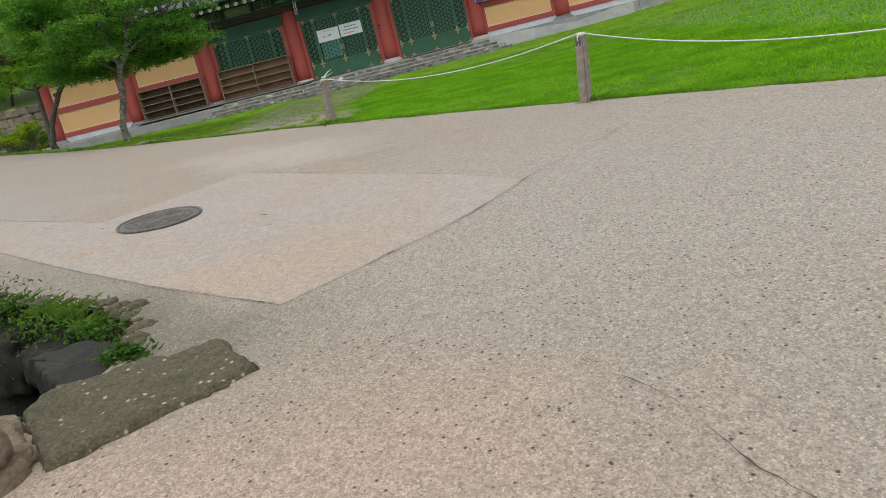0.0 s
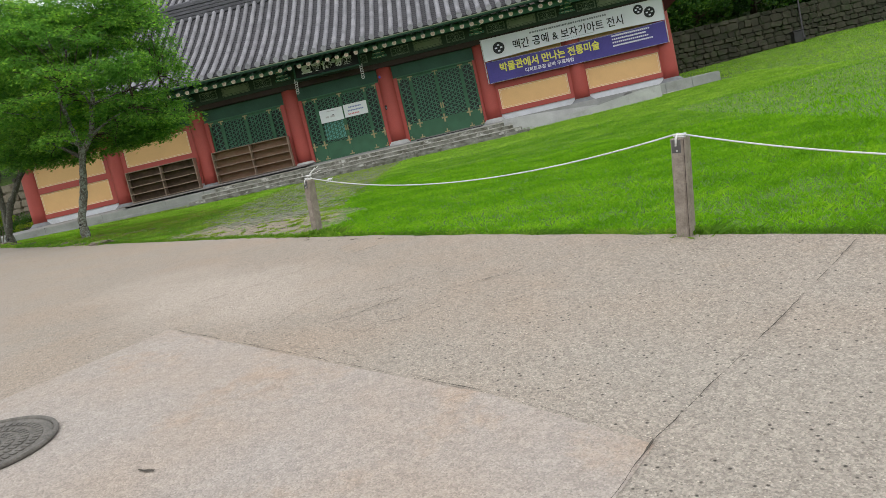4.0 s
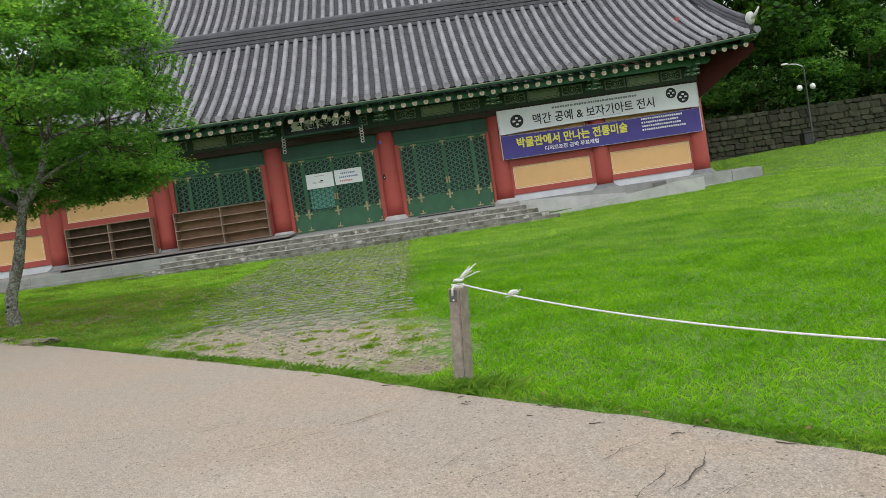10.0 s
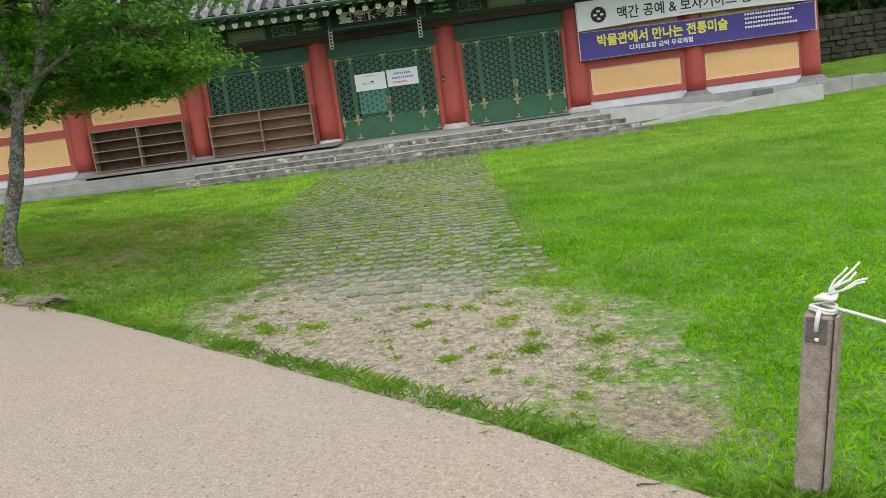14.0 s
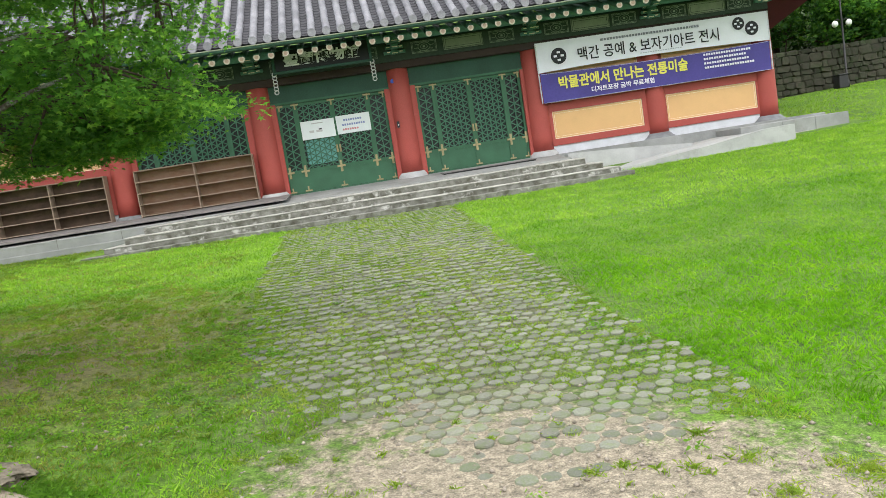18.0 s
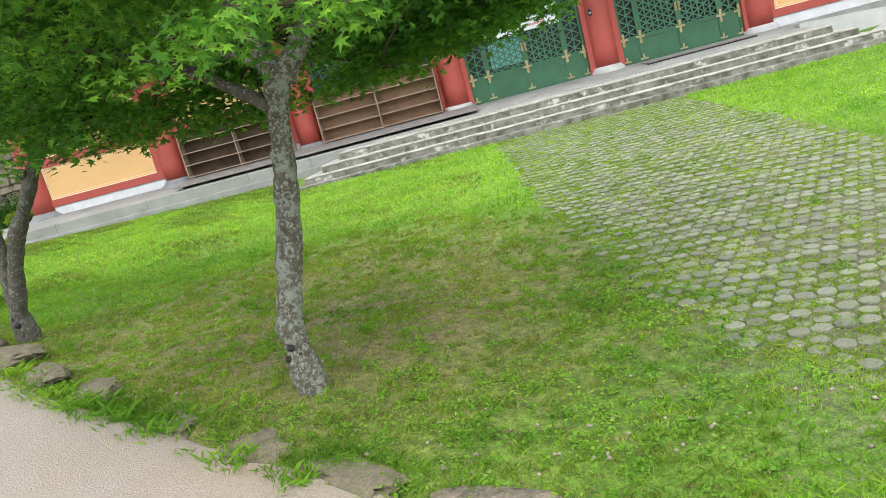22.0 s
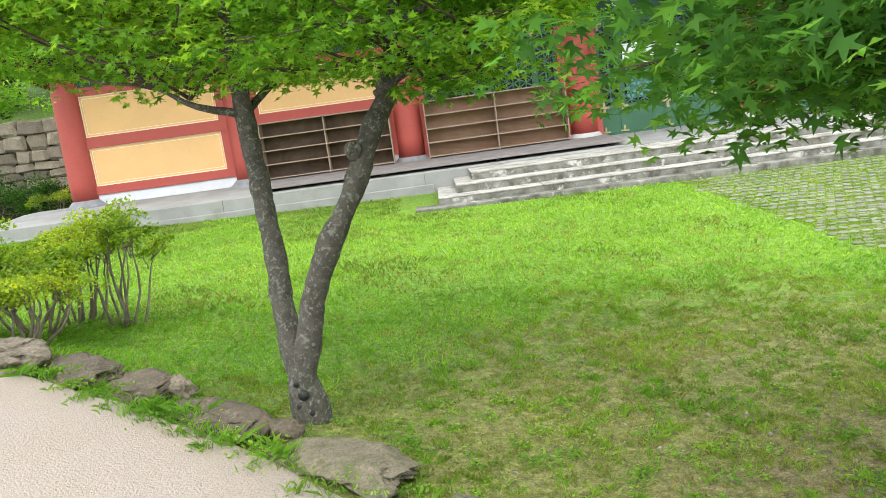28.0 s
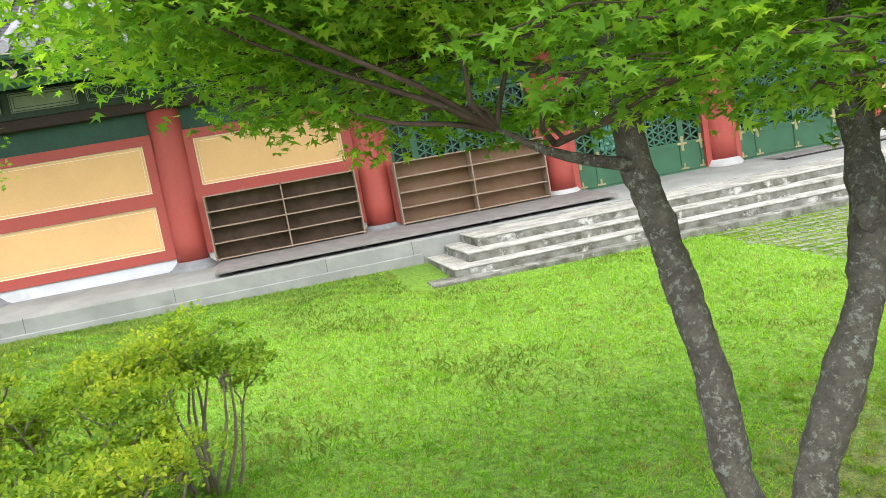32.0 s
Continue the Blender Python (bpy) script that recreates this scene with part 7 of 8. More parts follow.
broken_stone("drain_stone", [(1.42, -27.22), (1.68, -27.58), (1.58, -27.9), (1.2, -27.75), (1.05, -27.35)], 0.05, 0.7, 5, "tan mortared stone beside the drain", "boulder", "stone", "stones of the drain")
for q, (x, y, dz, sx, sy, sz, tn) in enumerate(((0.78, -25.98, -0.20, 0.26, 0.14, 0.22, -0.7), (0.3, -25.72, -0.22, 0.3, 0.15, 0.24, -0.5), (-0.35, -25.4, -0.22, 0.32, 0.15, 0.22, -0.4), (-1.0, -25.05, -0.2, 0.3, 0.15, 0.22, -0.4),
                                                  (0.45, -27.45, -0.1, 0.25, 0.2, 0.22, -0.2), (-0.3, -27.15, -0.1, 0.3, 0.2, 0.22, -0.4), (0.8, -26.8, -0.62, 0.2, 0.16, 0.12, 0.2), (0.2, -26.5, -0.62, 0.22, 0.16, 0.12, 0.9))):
    rock(x, y, on_road(x, y) + dz - 0.10, sx, sy, sz * 0.9, tn, 40 + q, "dark stone lining the drain, shade in its colour", "shade_stone", "stones of the drain")
br_ = random.Random(5)
for q in range(15):
    ang = 1.15 - 1.0 * q / 7 if q < 8 else 1.15
    along = 0.0 if q < 8 else 0.16 * (q - 7)
    x, y = 0.80 - 0.91 * along + 0.84 * math.cos(ang), -26.72 + 0.414 * along + 0.84 * math.sin(ang)
    r_ = br_.uniform(0.03, 0.08)
    rock(x + br_.uniform(-0.03, 0.03), y + br_.uniform(-0.03, 0.03), on_road(x, y) - 0.3 * r_, r_ * 1.3, r_, r_ * 0.6, br_.uniform(0, 3), 80 + q, "small grey stone on the drain's bank", "slab", "stones of the drain")
rock(1.47, -27.66, on_road(1.47, -27.66) + 0.10, 0.17, 0.14, 0.17, 0.2, 65, "tan rounded boulder beside the drain", "boulder", "stones of the drain")
rock(1.60, -27.52, on_road(1.60, -27.52) + 0.02, 0.07, 0.05, 0.05, 0.7, 66, "small tan stone beside the drain", "boulder", "stones of the drain")

# ---- shrubs ----
OVAL = [(0.0, 0.0), (-0.24, 0.35), (-0.2, 0.7), (0.0, 1.0), (0.2, 0.7), (0.24, 0.35)]


def shrub(x, y, h, r, seed):
    rnd, rng = random.Random(seed), np.random.default_rng(seed)
    z0 = float(ground_z(x, y)) - 0.04
    s = thing("azalea_shrub", "leggy azalea shrub with yellow-green leaves on bare stems", "shrub", (x, y, z0), "azaleas at the lawn's end")
    cent = []
    for k in range(10):
        a, rad = rnd.uniform(0, 6.3), r * math.sqrt(rnd.uniform(0.05, 1))
        tip = Vector((rad * math.cos(a), rad * math.sin(a), h * (0.97 - 0.3 * (rad / r) ** 2) * rnd.uniform(0.78, 1.05)))
        bm = bmesh.new()
        add_tube(bm, bend((0.25 * tip.x + rnd.uniform(-0.06, 0.06), 0.25 * tip.y, 0), tip, 0.05, rnd, 5), [0.014, 0.012, 0.011, 0.009, 0.006, 0.003], 6)
        pads = [tip]
        for _ in range(3):
            q = tip.lerp(Vector((tip.x * 0.5, tip.y * 0.5, tip.z * 0.5)), rnd.uniform(0.15, 0.5))
            e = q + Vector((rnd.uniform(-0.22, 0.22), rnd.uniform(-0.22, 0.22), rnd.uniform(0.10, 0.2)))
            pads.append(e)
            add_tube(bm, bend(q, e, 0.02, rnd, 3), [0.008, 0.006, 0.005, 0.002], 5)
        part("stem", bm, M["stem"], s)
        for e in pads:
            m = rnd.randint(90, 150)
            u, w = np.sqrt(rng.uniform(0, 1, m)) * rnd.uniform(0.08, 0.15), rng.uniform(0, 2 * np.pi, m)
            cent.append(np.stack([e.x + u * np.cos(w), e.y + u * np.sin(w), e.z + 0.02 + rng.normal(0, 0.018, m) - 0.6 * u * u / 0.16], -1))
    put("foliage", leaves_mesh("foliage", np.concatenate(cent), 0.036, -0.45, seed, OVAL, M["bush_leaf"], 0.55), s)
    return s


M["stem"] = material("shrub_stem", (0.24, 0.20, 0.155), 0.9, vary=0.3, scale=12.0)
for q, (x, y, h, r) in enumerate(((-9.2, -9.2, 1.0, 0.36), (-9.7, -8.95, 0.98, 0.42), (-9.75, -9.55, 0.85, 0.45), (-9.55, -10.15, 0.5, 0.42), (-10.3, -9.6, 0.8, 0.45), (-10.95, -9.5, 0.75, 0.45), (-11.6, -9.0, 0.75, 0.5), (-10.7, -10.1, 0.45, 0.4), (-16.2, -1.0, 0.8, 0.7), (-17.2, 0.0, 0.8, 0.7), (-15.4, 1.8, 0.8, 0.7))):
    shrub(x, y, h * 1.12, r, 300 + q)


def wall_bush(x, y, h, r, seed):
    """A dense dark bush of small leaves in uneven clumps."""
    rnd, rng = random.Random(seed), np.random.default_rng(seed)
    b = thing("wall_bush", "dense dark green bush before the stone wall", "shrub", (x, y, float(ground_z(x, y)) - 0.04), "bushes before the stone wall")
    cent = []
    for k in range(34):
        a, rad, up = rnd.uniform(0, 6.3), math.sqrt(rnd.uniform(0, 1)), rnd.uniform(0.15, 1.0)
        e = Vector((r * rad * math.cos(a), r * rad * math.sin(a), h * up * (1 - 0.35 * rad * rad)))
        if k % 4 == 0:
            part("stem", tube(bend((0.1 * e.x, 0.1 * e.y, 0), e, 0.05, rnd, 5), [0.02, 0.017, 0.014, 0.011, 0.008, 0.004], 6), M["stem"], b)
        cent.append(np.array(e) + rng.normal(0, 1, (150, 3)) * np.array((0.15, 0.15, 0.09)))
    put("foliage", leaves_mesh("foliage", np.concatenate(cent), 0.07, 0.2, seed, OVAL, M["far_leaf"], 0.6), b)


for q, (x, y, h, r) in enumerate(((-16.1, 2.9, 1.35, 0.75), (-17.6, 3.0, 1.5, 0.85), (-19.2, 2.9, 1.3, 0.8))):
    wall_bush(x, y, h, r, 420 + q)

# ---- paved walk ----
walk_t = thing("paved_walk", "walk of round-edged concrete pavers with grass in the joints", "path", (0, 0, 0), kind="structure")
def paver_mesh(seed):
    """One worn eight-cornered paver with chipped edges and a slightly domed top."""
    rnd = random.Random(seed)
    pv = bmesh.new()
    rings = [[], [], [], []]
    for k in range(16):
        a = math.pi * (k // 2) / 4 + (0.09 if k % 2 else -0.09) + math.pi / 8
        r = 0.0535 * (1 + rnd.uniform(-0.07, 0.05))
        for ring, (f, z) in zip(rings, ((1.0, -0.05), (1.0, 0.000), (0.92, 0.007), (0.5, 0.009))):
            ring.append(pv.verts.new((r * f * math.cos(a) * 1.04, r * f * math.sin(a) * 0.94, z + rnd.uniform(-0.001, 0.001))))
    for a, b in zip(rings, rings[1:]):
        for k in range(16):
            pv.faces.new((a[k], a[(k + 1) % 16], b[(k + 1) % 16], b[k]))
    pv.faces.new(rings[-1])
    return shared(pv, M["paver"], "paver")


paver_mes = [paver_mesh(k) for k in range(5)]
pr = random.Random(77)
rest_v, rest_f, near_n = [], [], 0
src = [([tuple(v.co) for v in me.vertices], [tuple(p.vertices) for p in me.polygons]) for me in paver_mes]
PX, PY = 0.117, 0.109
WALK_L = ((-16.2, -14.9, -14.36, -12.93, -10.56, -4.0), (-1.7, -1.65, -1.82, -2.18, -2.42, -2.56))
WALK_R = ((-16.2, -15.5, -14.3, -12.8, -11.2, -8.0, -4.0), (1.0, 0.98, 0.86, 0.90, 0.86, 0.86, 0.92))
WALK_END = ((-1.9, -1.65, -1.05, -0.73, -0.37, 0.0, 0.34, 0.74, 0.95), (-14.3, -14.85, -15.4, -15.95, -16.12, -16.0, -15.9, -15.7, -15.7))
places = []
row = 0
yy = -16.2
while yy < -4.05:
    xx = -2.6 + (PX / 2 if row % 2 else 0)
    while xx < 0.98:
        wob = 0.16 * noise.noise((xx * 1.7, yy * 1.7, 0))
        side = min(xx - np.interp(yy, *WALK_L), np.interp(yy, *WALK_R) - xx) + wob
        end = yy - np.interp(xx, *WALK_END) + 0.9 * wob
        if side > 0 and end > -0.14 and pr.random() > 0.02 + 0.16 * (row % 2) + 0.55 * max(0, 0.3 - end):
            places.append((xx + pr.uniform(-0.006, 0.006), yy + pr.uniform(-0.006, 0.006), row % 2))
        xx += PX
    yy += PY
    row += 1
for x, y, low in places:
    z = float(ground_z(x, y)) + 0.007 - 0.007 * low + pr.uniform(-0.007, 0.003) - 0.012 * max(0.0, min(1.0, (float(np.interp(x, *WALK_END)) + 0.25 - y) / 0.6))
    pick = pr.randrange(5)
    m = Matrix.Translation((x, y, z)) @ Matrix.Rotation(pr.uniform(-0.08, 0.08), 4, "Z") @ Matrix.Rotation(0.05 + pr.uniform(-0.03, 0.03), 4, "X") @ Matrix.Rotation(pr.uniform(-0.04, 0.04), 4, "Y") @ Matrix.Scale(pr.uniform(0.95, 1.04) - 0.10 * low, 4)
    if near_n < 300 and y > -15.9:
        put("paver", paver_mes[pick], walk_t, m)
        near_n += 1
    else:
        k0 = len(rest_v)
        rest_v += [tuple(m @ Vector(v)) for v in src[pick][0]]
        rest_f += [tuple(k0 + q for q in f) for f in src[pick][1]]
M["paver_field"] = material("paver_field_concrete", (0.198, 0.212, 0.166), 0.95, vary=0.35, scale=2.0, fine=110, bump=0.8, other=(0.225, 0.225, 0.18), stain=(0.15, 0.185, 0.085), stain_scale=11.0, stain_at=0.45, stain_soft=0.2, island_vary=0.24)
rest = mesh_object("paver_field", rest_v, rest_f, M["paver_field"])
rest.parent = walk_t
rest["kind"] = "stuff"

# ---- grass ----
M["tuft_light"] = leaf_material("tuft_blade", (0.085, 0.19, 0.02), (0.14, 0.265, 0.03), (0.25, 0.36, 0.06))
M["tuft_dry"] = leaf_material("dry_blade", (0.10, 0.13, 0.035), (0.20, 0.19, 0.07), (0.34, 0.30, 0.14))
M["joint_grass"] = leaf_material("joint_grass_blade", (0.09, 0.168, 0.02), (0.165, 0.262, 0.037), (0.31, 0.375, 0.085))
M["thin_grass"] = leaf_material("olive_grass", (0.10, 0.165, 0.03), (0.165, 0.225, 0.045), (0.27, 0.27, 0.095))
def on_walk(x, y):
    return (x > np.interp(y, *WALK_L) - 0.02) & (x < np.interp(y, *WALK_R) + 0.02) & (y < -4.05) & (y > np.interp(x, *WALK_END))


def sandy(x, y):
    """1 on the bare sand at the walk's mouth."""
    u, v = x + 0.2, y + 16.65
    c, s = math.cos(-0.84), math.sin(-0.84)
    d = np.hypot((u * c + v * s) / 2.05, (-u * s + v * c) / 1.25)
    return np.clip((1.12 + 0.3 * (lumps(x, y, 4.0, 14) - 0.5) - d) / 0.18, 0, 1)


def shaded(x, y):
    """1 in the thin turf under the maples."""
    d = np.hypot((x + 4.6) / 3.2, (y + 12.75) / 3.0)
    return np.clip((1.1 + 0.5 * (lumps(x, y, 2.5, 15) - 0.5) - d) / 0.35, 0, 1)


def worn(x, y):
    return np.maximum(sandy(x, y), 0.8 * shaded(x, y))


def lumps(x, y, f, seed):
    """A cheap smooth pattern from 0 to 1."""
    r = np.random.default_rng(seed)
    out = 0
    for k in range(6):
        a, b, c = r.uniform(-1, 1, 2).tolist() + [r.uniform(0, 6.3)]
        out = out + np.sin(f * (1 + 0.5 * k) * (a * x + b * y) + c)
    return 0.5 + out / 9


def blades(name, x, y, h, w, seed, mat, lean=0.5, z=None):
    """Bent two-part blades of grass in one mesh."""
    rng = np.random.default_rng(seed)
    n = len(x)
    z = ground_z(x, y) - 0.004 if z is None else z
    a = rng.uniform(0, 2 * np.pi, n)
    dx, dy = np.cos(a), np.sin(a)
    b = rng.uniform(0, 2 * np.pi, n)
    l = h * np.abs(rng.normal(0, lean, n))
    tx, ty = np.cos(b) * l, np.sin(b) * l
    co = np.empty((n, 4, 3))
    for k, (s, t, wf) in enumerate(((-1, 0, 1), (1, 0.05, 1), (0.9, 0.55, 0.9), (0, 1.0, 0))):
        co[:, k, 0] = x + dx * w * s * wf / 2 + tx * t * t
        co[:, k, 1] = y + dy * w * s * wf / 2 + ty * t * t
        co[:, k, 2] = z + h * t * (1 - 0.25 * t)
    me = bpy.data.meshes.new(name)
    me.vertices.add(n * 4)
    me.vertices.foreach_set("co", co.astype(np.float32).ravel())
    me.loops.add(n * 4)
    me.loops.foreach_set("vertex_index", np.arange(n * 4, dtype=np.int32))
    me.polygons.add(n)
    me.polygons.foreach_set("loop_start", np.arange(0, n * 4, 4, dtype=np.int32))
    me.update(calc_edges=True)
    me.materials.append(mat)
    return new(name, me)


def scatter(x0, x1, y0, y1, n, seed):
    rng = np.random.default_rng(seed)
    return rng.uniform(x0, x1, n), rng.uniform(y0, y1, n), rng


M["lush"] = leaf_material("lush_blade", (0.068, 0.182, 0.008), (0.135, 0.32, 0.012), (0.25, 0.425, 0.032))
M["mown"] = leaf_material("mown_blade", (0.11, 0.235, 0.026), (0.195, 0.355, 0.04), (0.33, 0.47, 0.09))
M["shade_grass"] = leaf_material("shade_blade", (0.07, 0.13, 0.02), (0.135, 0.205, 0.033), (0.27, 0.29, 0.085))
# lawn: dense near the road, thinner and broader far off
for nm, (x0, x1, y0, y1), n, hh, ww, sd in (("lawn_grass", (-10.5, 8.0, -25.0, -9.0), 520000, 0.042, 0.006, 1), ("lawn_grass", (-15.0, 13.0, -9.0, -1.8), 120000, 0.06, 0.013, 2), ("lawn_grass", (6.0, 26.0, -26.0, 8.8), 100000, 0.065, 0.022, 3)):
    x, y, rng = scatter(x0, x1, y0, y1, n, sd)
    ok = (beyond(x, y) > 0.06 + 0.05 * lumps(x, y, 3.0, 5)) & (~on_walk(x, y)) & ~((x > -7.02) & (x < 5.02) & (y > -4.05)) & ~((x > 4.4) & (x < 12.1) & (y > -2.3) & (y < 7.7)) & ~((x < 4.5) & (y > -1.72)) & ~((x > 4.3) & (x < 9.5) & (y > -3.04) & (y < 0))
    sand_, thin_ = sandy(x, y), shaded(x, y)
    patchy = 0.3 * lumps(x, y, 6.0, 9) + 0.35 * lumps(x, y, 17.0, 10) + 0.35 * lumps(x, y, 48.0, 11)
    ok &= (sand_ < 0.5) & ((thin_ < 0.1) | (patchy > 0.38 + 0.27 * thin_)) & (rng.uniform(0, 1, len(x)) > 0.5 * thin_)
    ok &= ~((patchy < 0.2) & (rng.uniform(0, 1, len(x)) < 0.7))
    x, y = x[ok], y[ok]
    h = hh * rng.uniform(0.5, 1.25, len(x)) * (0.75 + 0.5 * lumps(x, y, 1.6, 4))
    wide = ww * rng.uniform(0.7, 1.2, len(x))
    lush = (x > 0.9 + 0.5 * lumps(x, y, 2.0, 16)) & (y < -11.5 - 0.5 * x + 2.5 * lumps(x, y, 0.9, 17))
    sort = np.where(lush, 1, np.where(y > -9.6 + 1.6 * lumps(x, y, 1.1, 18), 2, 0))
    sort = np.where(shaded(x, y) > 0.15 + 0.5 * lumps(x, y, 9.0, 21), 3, sort)
    tired = 0.6 * lumps(x, y, 1.4, 33) + 0.4 * lumps(x, y, 6.0, 34) + 0.15 * np.clip((y + 5.0) / 2, 0, 1)
    sort = np.where((x < -3.0) & (y > -13.0) & (tired > 0.60), 3, sort)
    for k, (mt, lab) in enumerate((("grass", "short lawn grass, green and uneven"), ("lush", "longer dark green lawn grass beside the rope fence"), ("mown", "close-mown yellow-green lawn grass before the hall"), ("shade_grass", "thin olive-green turf under the maples"))):
        w = sort == k
        if w.sum() > 50:
            tagged(blades(nm, x[w], y[w], h[w] * (1.25 if k == 1 else 1.0), wide[w], sd + 7 * k, M[mt], 0.6), lab, "grass", kind="stuff")

# grass in the joints of the walk
x, y, rng = scatter(-8.2, -1.6, -15.9, -9.3, 260000, 6)
ok = (rng.uniform(0, 1, len(x)) < shaded(x, y) * np.clip(3.0 * (0.5 * lumps(x, y, 6.0, 19) + 0.5 * lumps(x, y, 24.0, 20) - 0.44), 0.02, 1)) & (beyond(x, y) > 0.1) & ~on_walk(x, y)
x, y = x[ok], y[ok]
tagged(blades("thin_grass", x, y, rng.uniform(0.012, 0.034, len(x)), rng.uniform(0.003, 0.007, len(x)), 6, M["thin_grass"], 0.7), "thin olive grass and dry stalks under the maples", "grass", kind="stuff")
x, y, rng = scatter(-2.6, 1.0, -16.2, -4.05, 330000, 7)
dense = 0.6 * lumps(x, y, 6.0, 12) + 0.9 * lumps(x, y, 26.0, 13)
edge_ = np.minimum(x - np.interp(y, *WALK_L), np.interp(y, *WALK_R) - x)
ok = (rng.uniform(0, 1, len(x)) < np.clip(0.33 + 2.6 * (dense - 0.74) + 0.12 * np.clip((y + 13) / 4, 0, 1), 0.06, 0.95) * (0.85 + 0.15 * np.clip((y + 15.8) / 2, 0, 1)) + 0.4 * np.clip(1 - edge_ / 0.25, 0, 1) + 0.75 * np.clip(1 - (x - np.interp(y, *WALK_L)) / 0.55, 0, 1) + 0.5 * np.clip(1 - (np.interp(y, *WALK_R) - x) / 0.45, 0, 1) * np.clip((-13.4 - y) / 0.6, 0, 1) + 0.25 * np.clip((y + 7) / 3, 0, 1)) & (edge_ > 0) & (sandy(x, y) < 0.6)
x, y = x[ok], y[ok]
tagged(blades("joint_grass", x, y, rng.uniform(0.014, 0.036, len(x)), rng.uniform(0.004, 0.009, len(x)), 8, M["joint_grass"], 0.8), "sparse grass growing in the joints between pavers", "grass", kind="stuff")

# coarser tufts that break up the lawn, brighter and darker
for nm, (x0, x1, y0, y1), n, per, size, mt, sd in (("turf_tufts", (-10.0, 8.0, -24.0, -9.0), 2600, 9, (0.035, 0.06), "tuft_light", 61), ("turf_tufts", (-10.0, 8.0, -24.0, -8.0), 3000, 8, (0.03, 0.055), "grass", 62), ("turf_tufts", (-8.0, -1.8, -15.6, -9.5), 1500, 16, (0.02, 0.045), "tuft_light", 63), ("turf_tufts", (-8.0, -1.8, -15.6, -9.5), 1500, 9, (0.02, 0.04), "tuft_dry", 64), ("turf_tufts", (-11.0, -3.2, -11.5, -4.5), 2200, 8, (0.02, 0.045), "tuft_dry", 60), ("turf_tufts", (-8.6, -1.6, -15.8, -9.3), 2200, 24, (0.018, 0.045), "shade_grass", 65), ("turf_tufts", (-8.6, -1.6, -15.8, -9.3), 1500, 20, (0.025, 0.06), "tuft_light", 66), ("turf_tufts", (-10.5, -3.0, -12.5, -5.0), 3500, 7, (0.015, 0.04), "tuft_dry", 59), ("turf_tufts", (0.9, 8.0, -24.5, -14.0), 7000, 13, (0.028, 0.06), "lush", 58)):
    x, y, rng = scatter(x0, x1, y0, y1, n, sd)
    ok = (beyond(x, y) > 0.12) & ~on_walk(x, y) & (sandy(x, y) < 0.4)
    if sd > 62:
        ok &= (shaded(x, y) > 0.12)
    ok &= lumps(x, y, 3.3, sd) > rng.uniform(0.25, 0.65, n)
    x, y = np.repeat(x[ok], per), np.repeat(y[ok], per)
    x, y = x + rng.normal(0, 0.022, len(x)), y + rng.normal(0, 0.022, len(x))
    tagged(blades(nm, x, y, rng.uniform(*size, len(x)), rng.uniform(0.005, 0.010, len(x)), sd, M[mt], 0.6), "coarse grass tufts breaking up the turf", "grass", kind="stuff")

# clumps of grass standing in the sand
cl = [(0.08, -17.29, 0.11), (0.34, -17.51, 0.1), (-0.83, -16.45, 0.14), (-0.2, -17.19, 0.05), (0.71, -17.91, 0.08), (0.43, -16.76, 0.1), (-0.09, -16.65, 0.09), (0.84, -17.65, 0.14), (-1.06, -16.53, 0.13), (0.55, -17.22, 0.17), (0.51, -16.34, 0.1), (-1.93, -15.93, 0.2),
      (-1.64, -15.57, 0.12), (-1.33, -16.14, 0.15), (-1.15, -16.4, 0.12), (-0.73, -16.47, 0.09), (-0.04, -16.6, 0.09), (-0.04, -16.22, 0.08), (0.5, -16.66, 0.12), (0.42, -16.02, 0.09), (0.24, -16.34, 0.08), (0.6, -16.99, 0.12), (-0.09, -15.29, 0.06), (0.9, -16.6, 0.2), (0.95, -17.2, 0.2), (-1.75, -15.2, 0.14), (-1.9, -15.5, 0.15)]
rng = np.random.default_rng(91)
for k in range(50):
    cl.append((rng.uniform(-1.9, 0.95), 0, rng.uniform(0.025, 0.06)))
    cl[-1] = (cl[-1][0], float(np.interp(cl[-1][0], EX, EY)) + rng.uniform(0.2, 2.3), cl[-1][2])
cx_, cy_, ch_ = [], [], []
for a, b, r in cl:
    r *= 0.85
    m = int(5200 * r * r * 3.1 * 1.2) + 8
    u = r * np.abs(rng.normal(0, 0.62, m))
    w = rng.uniform(0, 2 * np.pi, m)
    u *= 1 + 0.35 * np.sin(3 * w + a * 9)
    cx_.append(a + u * np.cos(w)), cy_.append(b + u * np.sin(w)), ch_.append(rng.uniform(0.012, 0.038, m))
x, y, h = np.concatenate(cx_), np.concatenate(cy_), np.concatenate(ch_)
tagged(blades("grass_clumps", x, y, h, rng.uniform(0.004, 0.007, len(x)), 92, M["joint_grass"], 0.9), "clumps of grass standing in the bare sand", "grass", kind="stuff")

M["edge_blade"] = leaf_material("edge_grass_blade", (0.05, 0.125, 0.014), (0.10, 0.21, 0.025), (0.22, 0.32, 0.06))
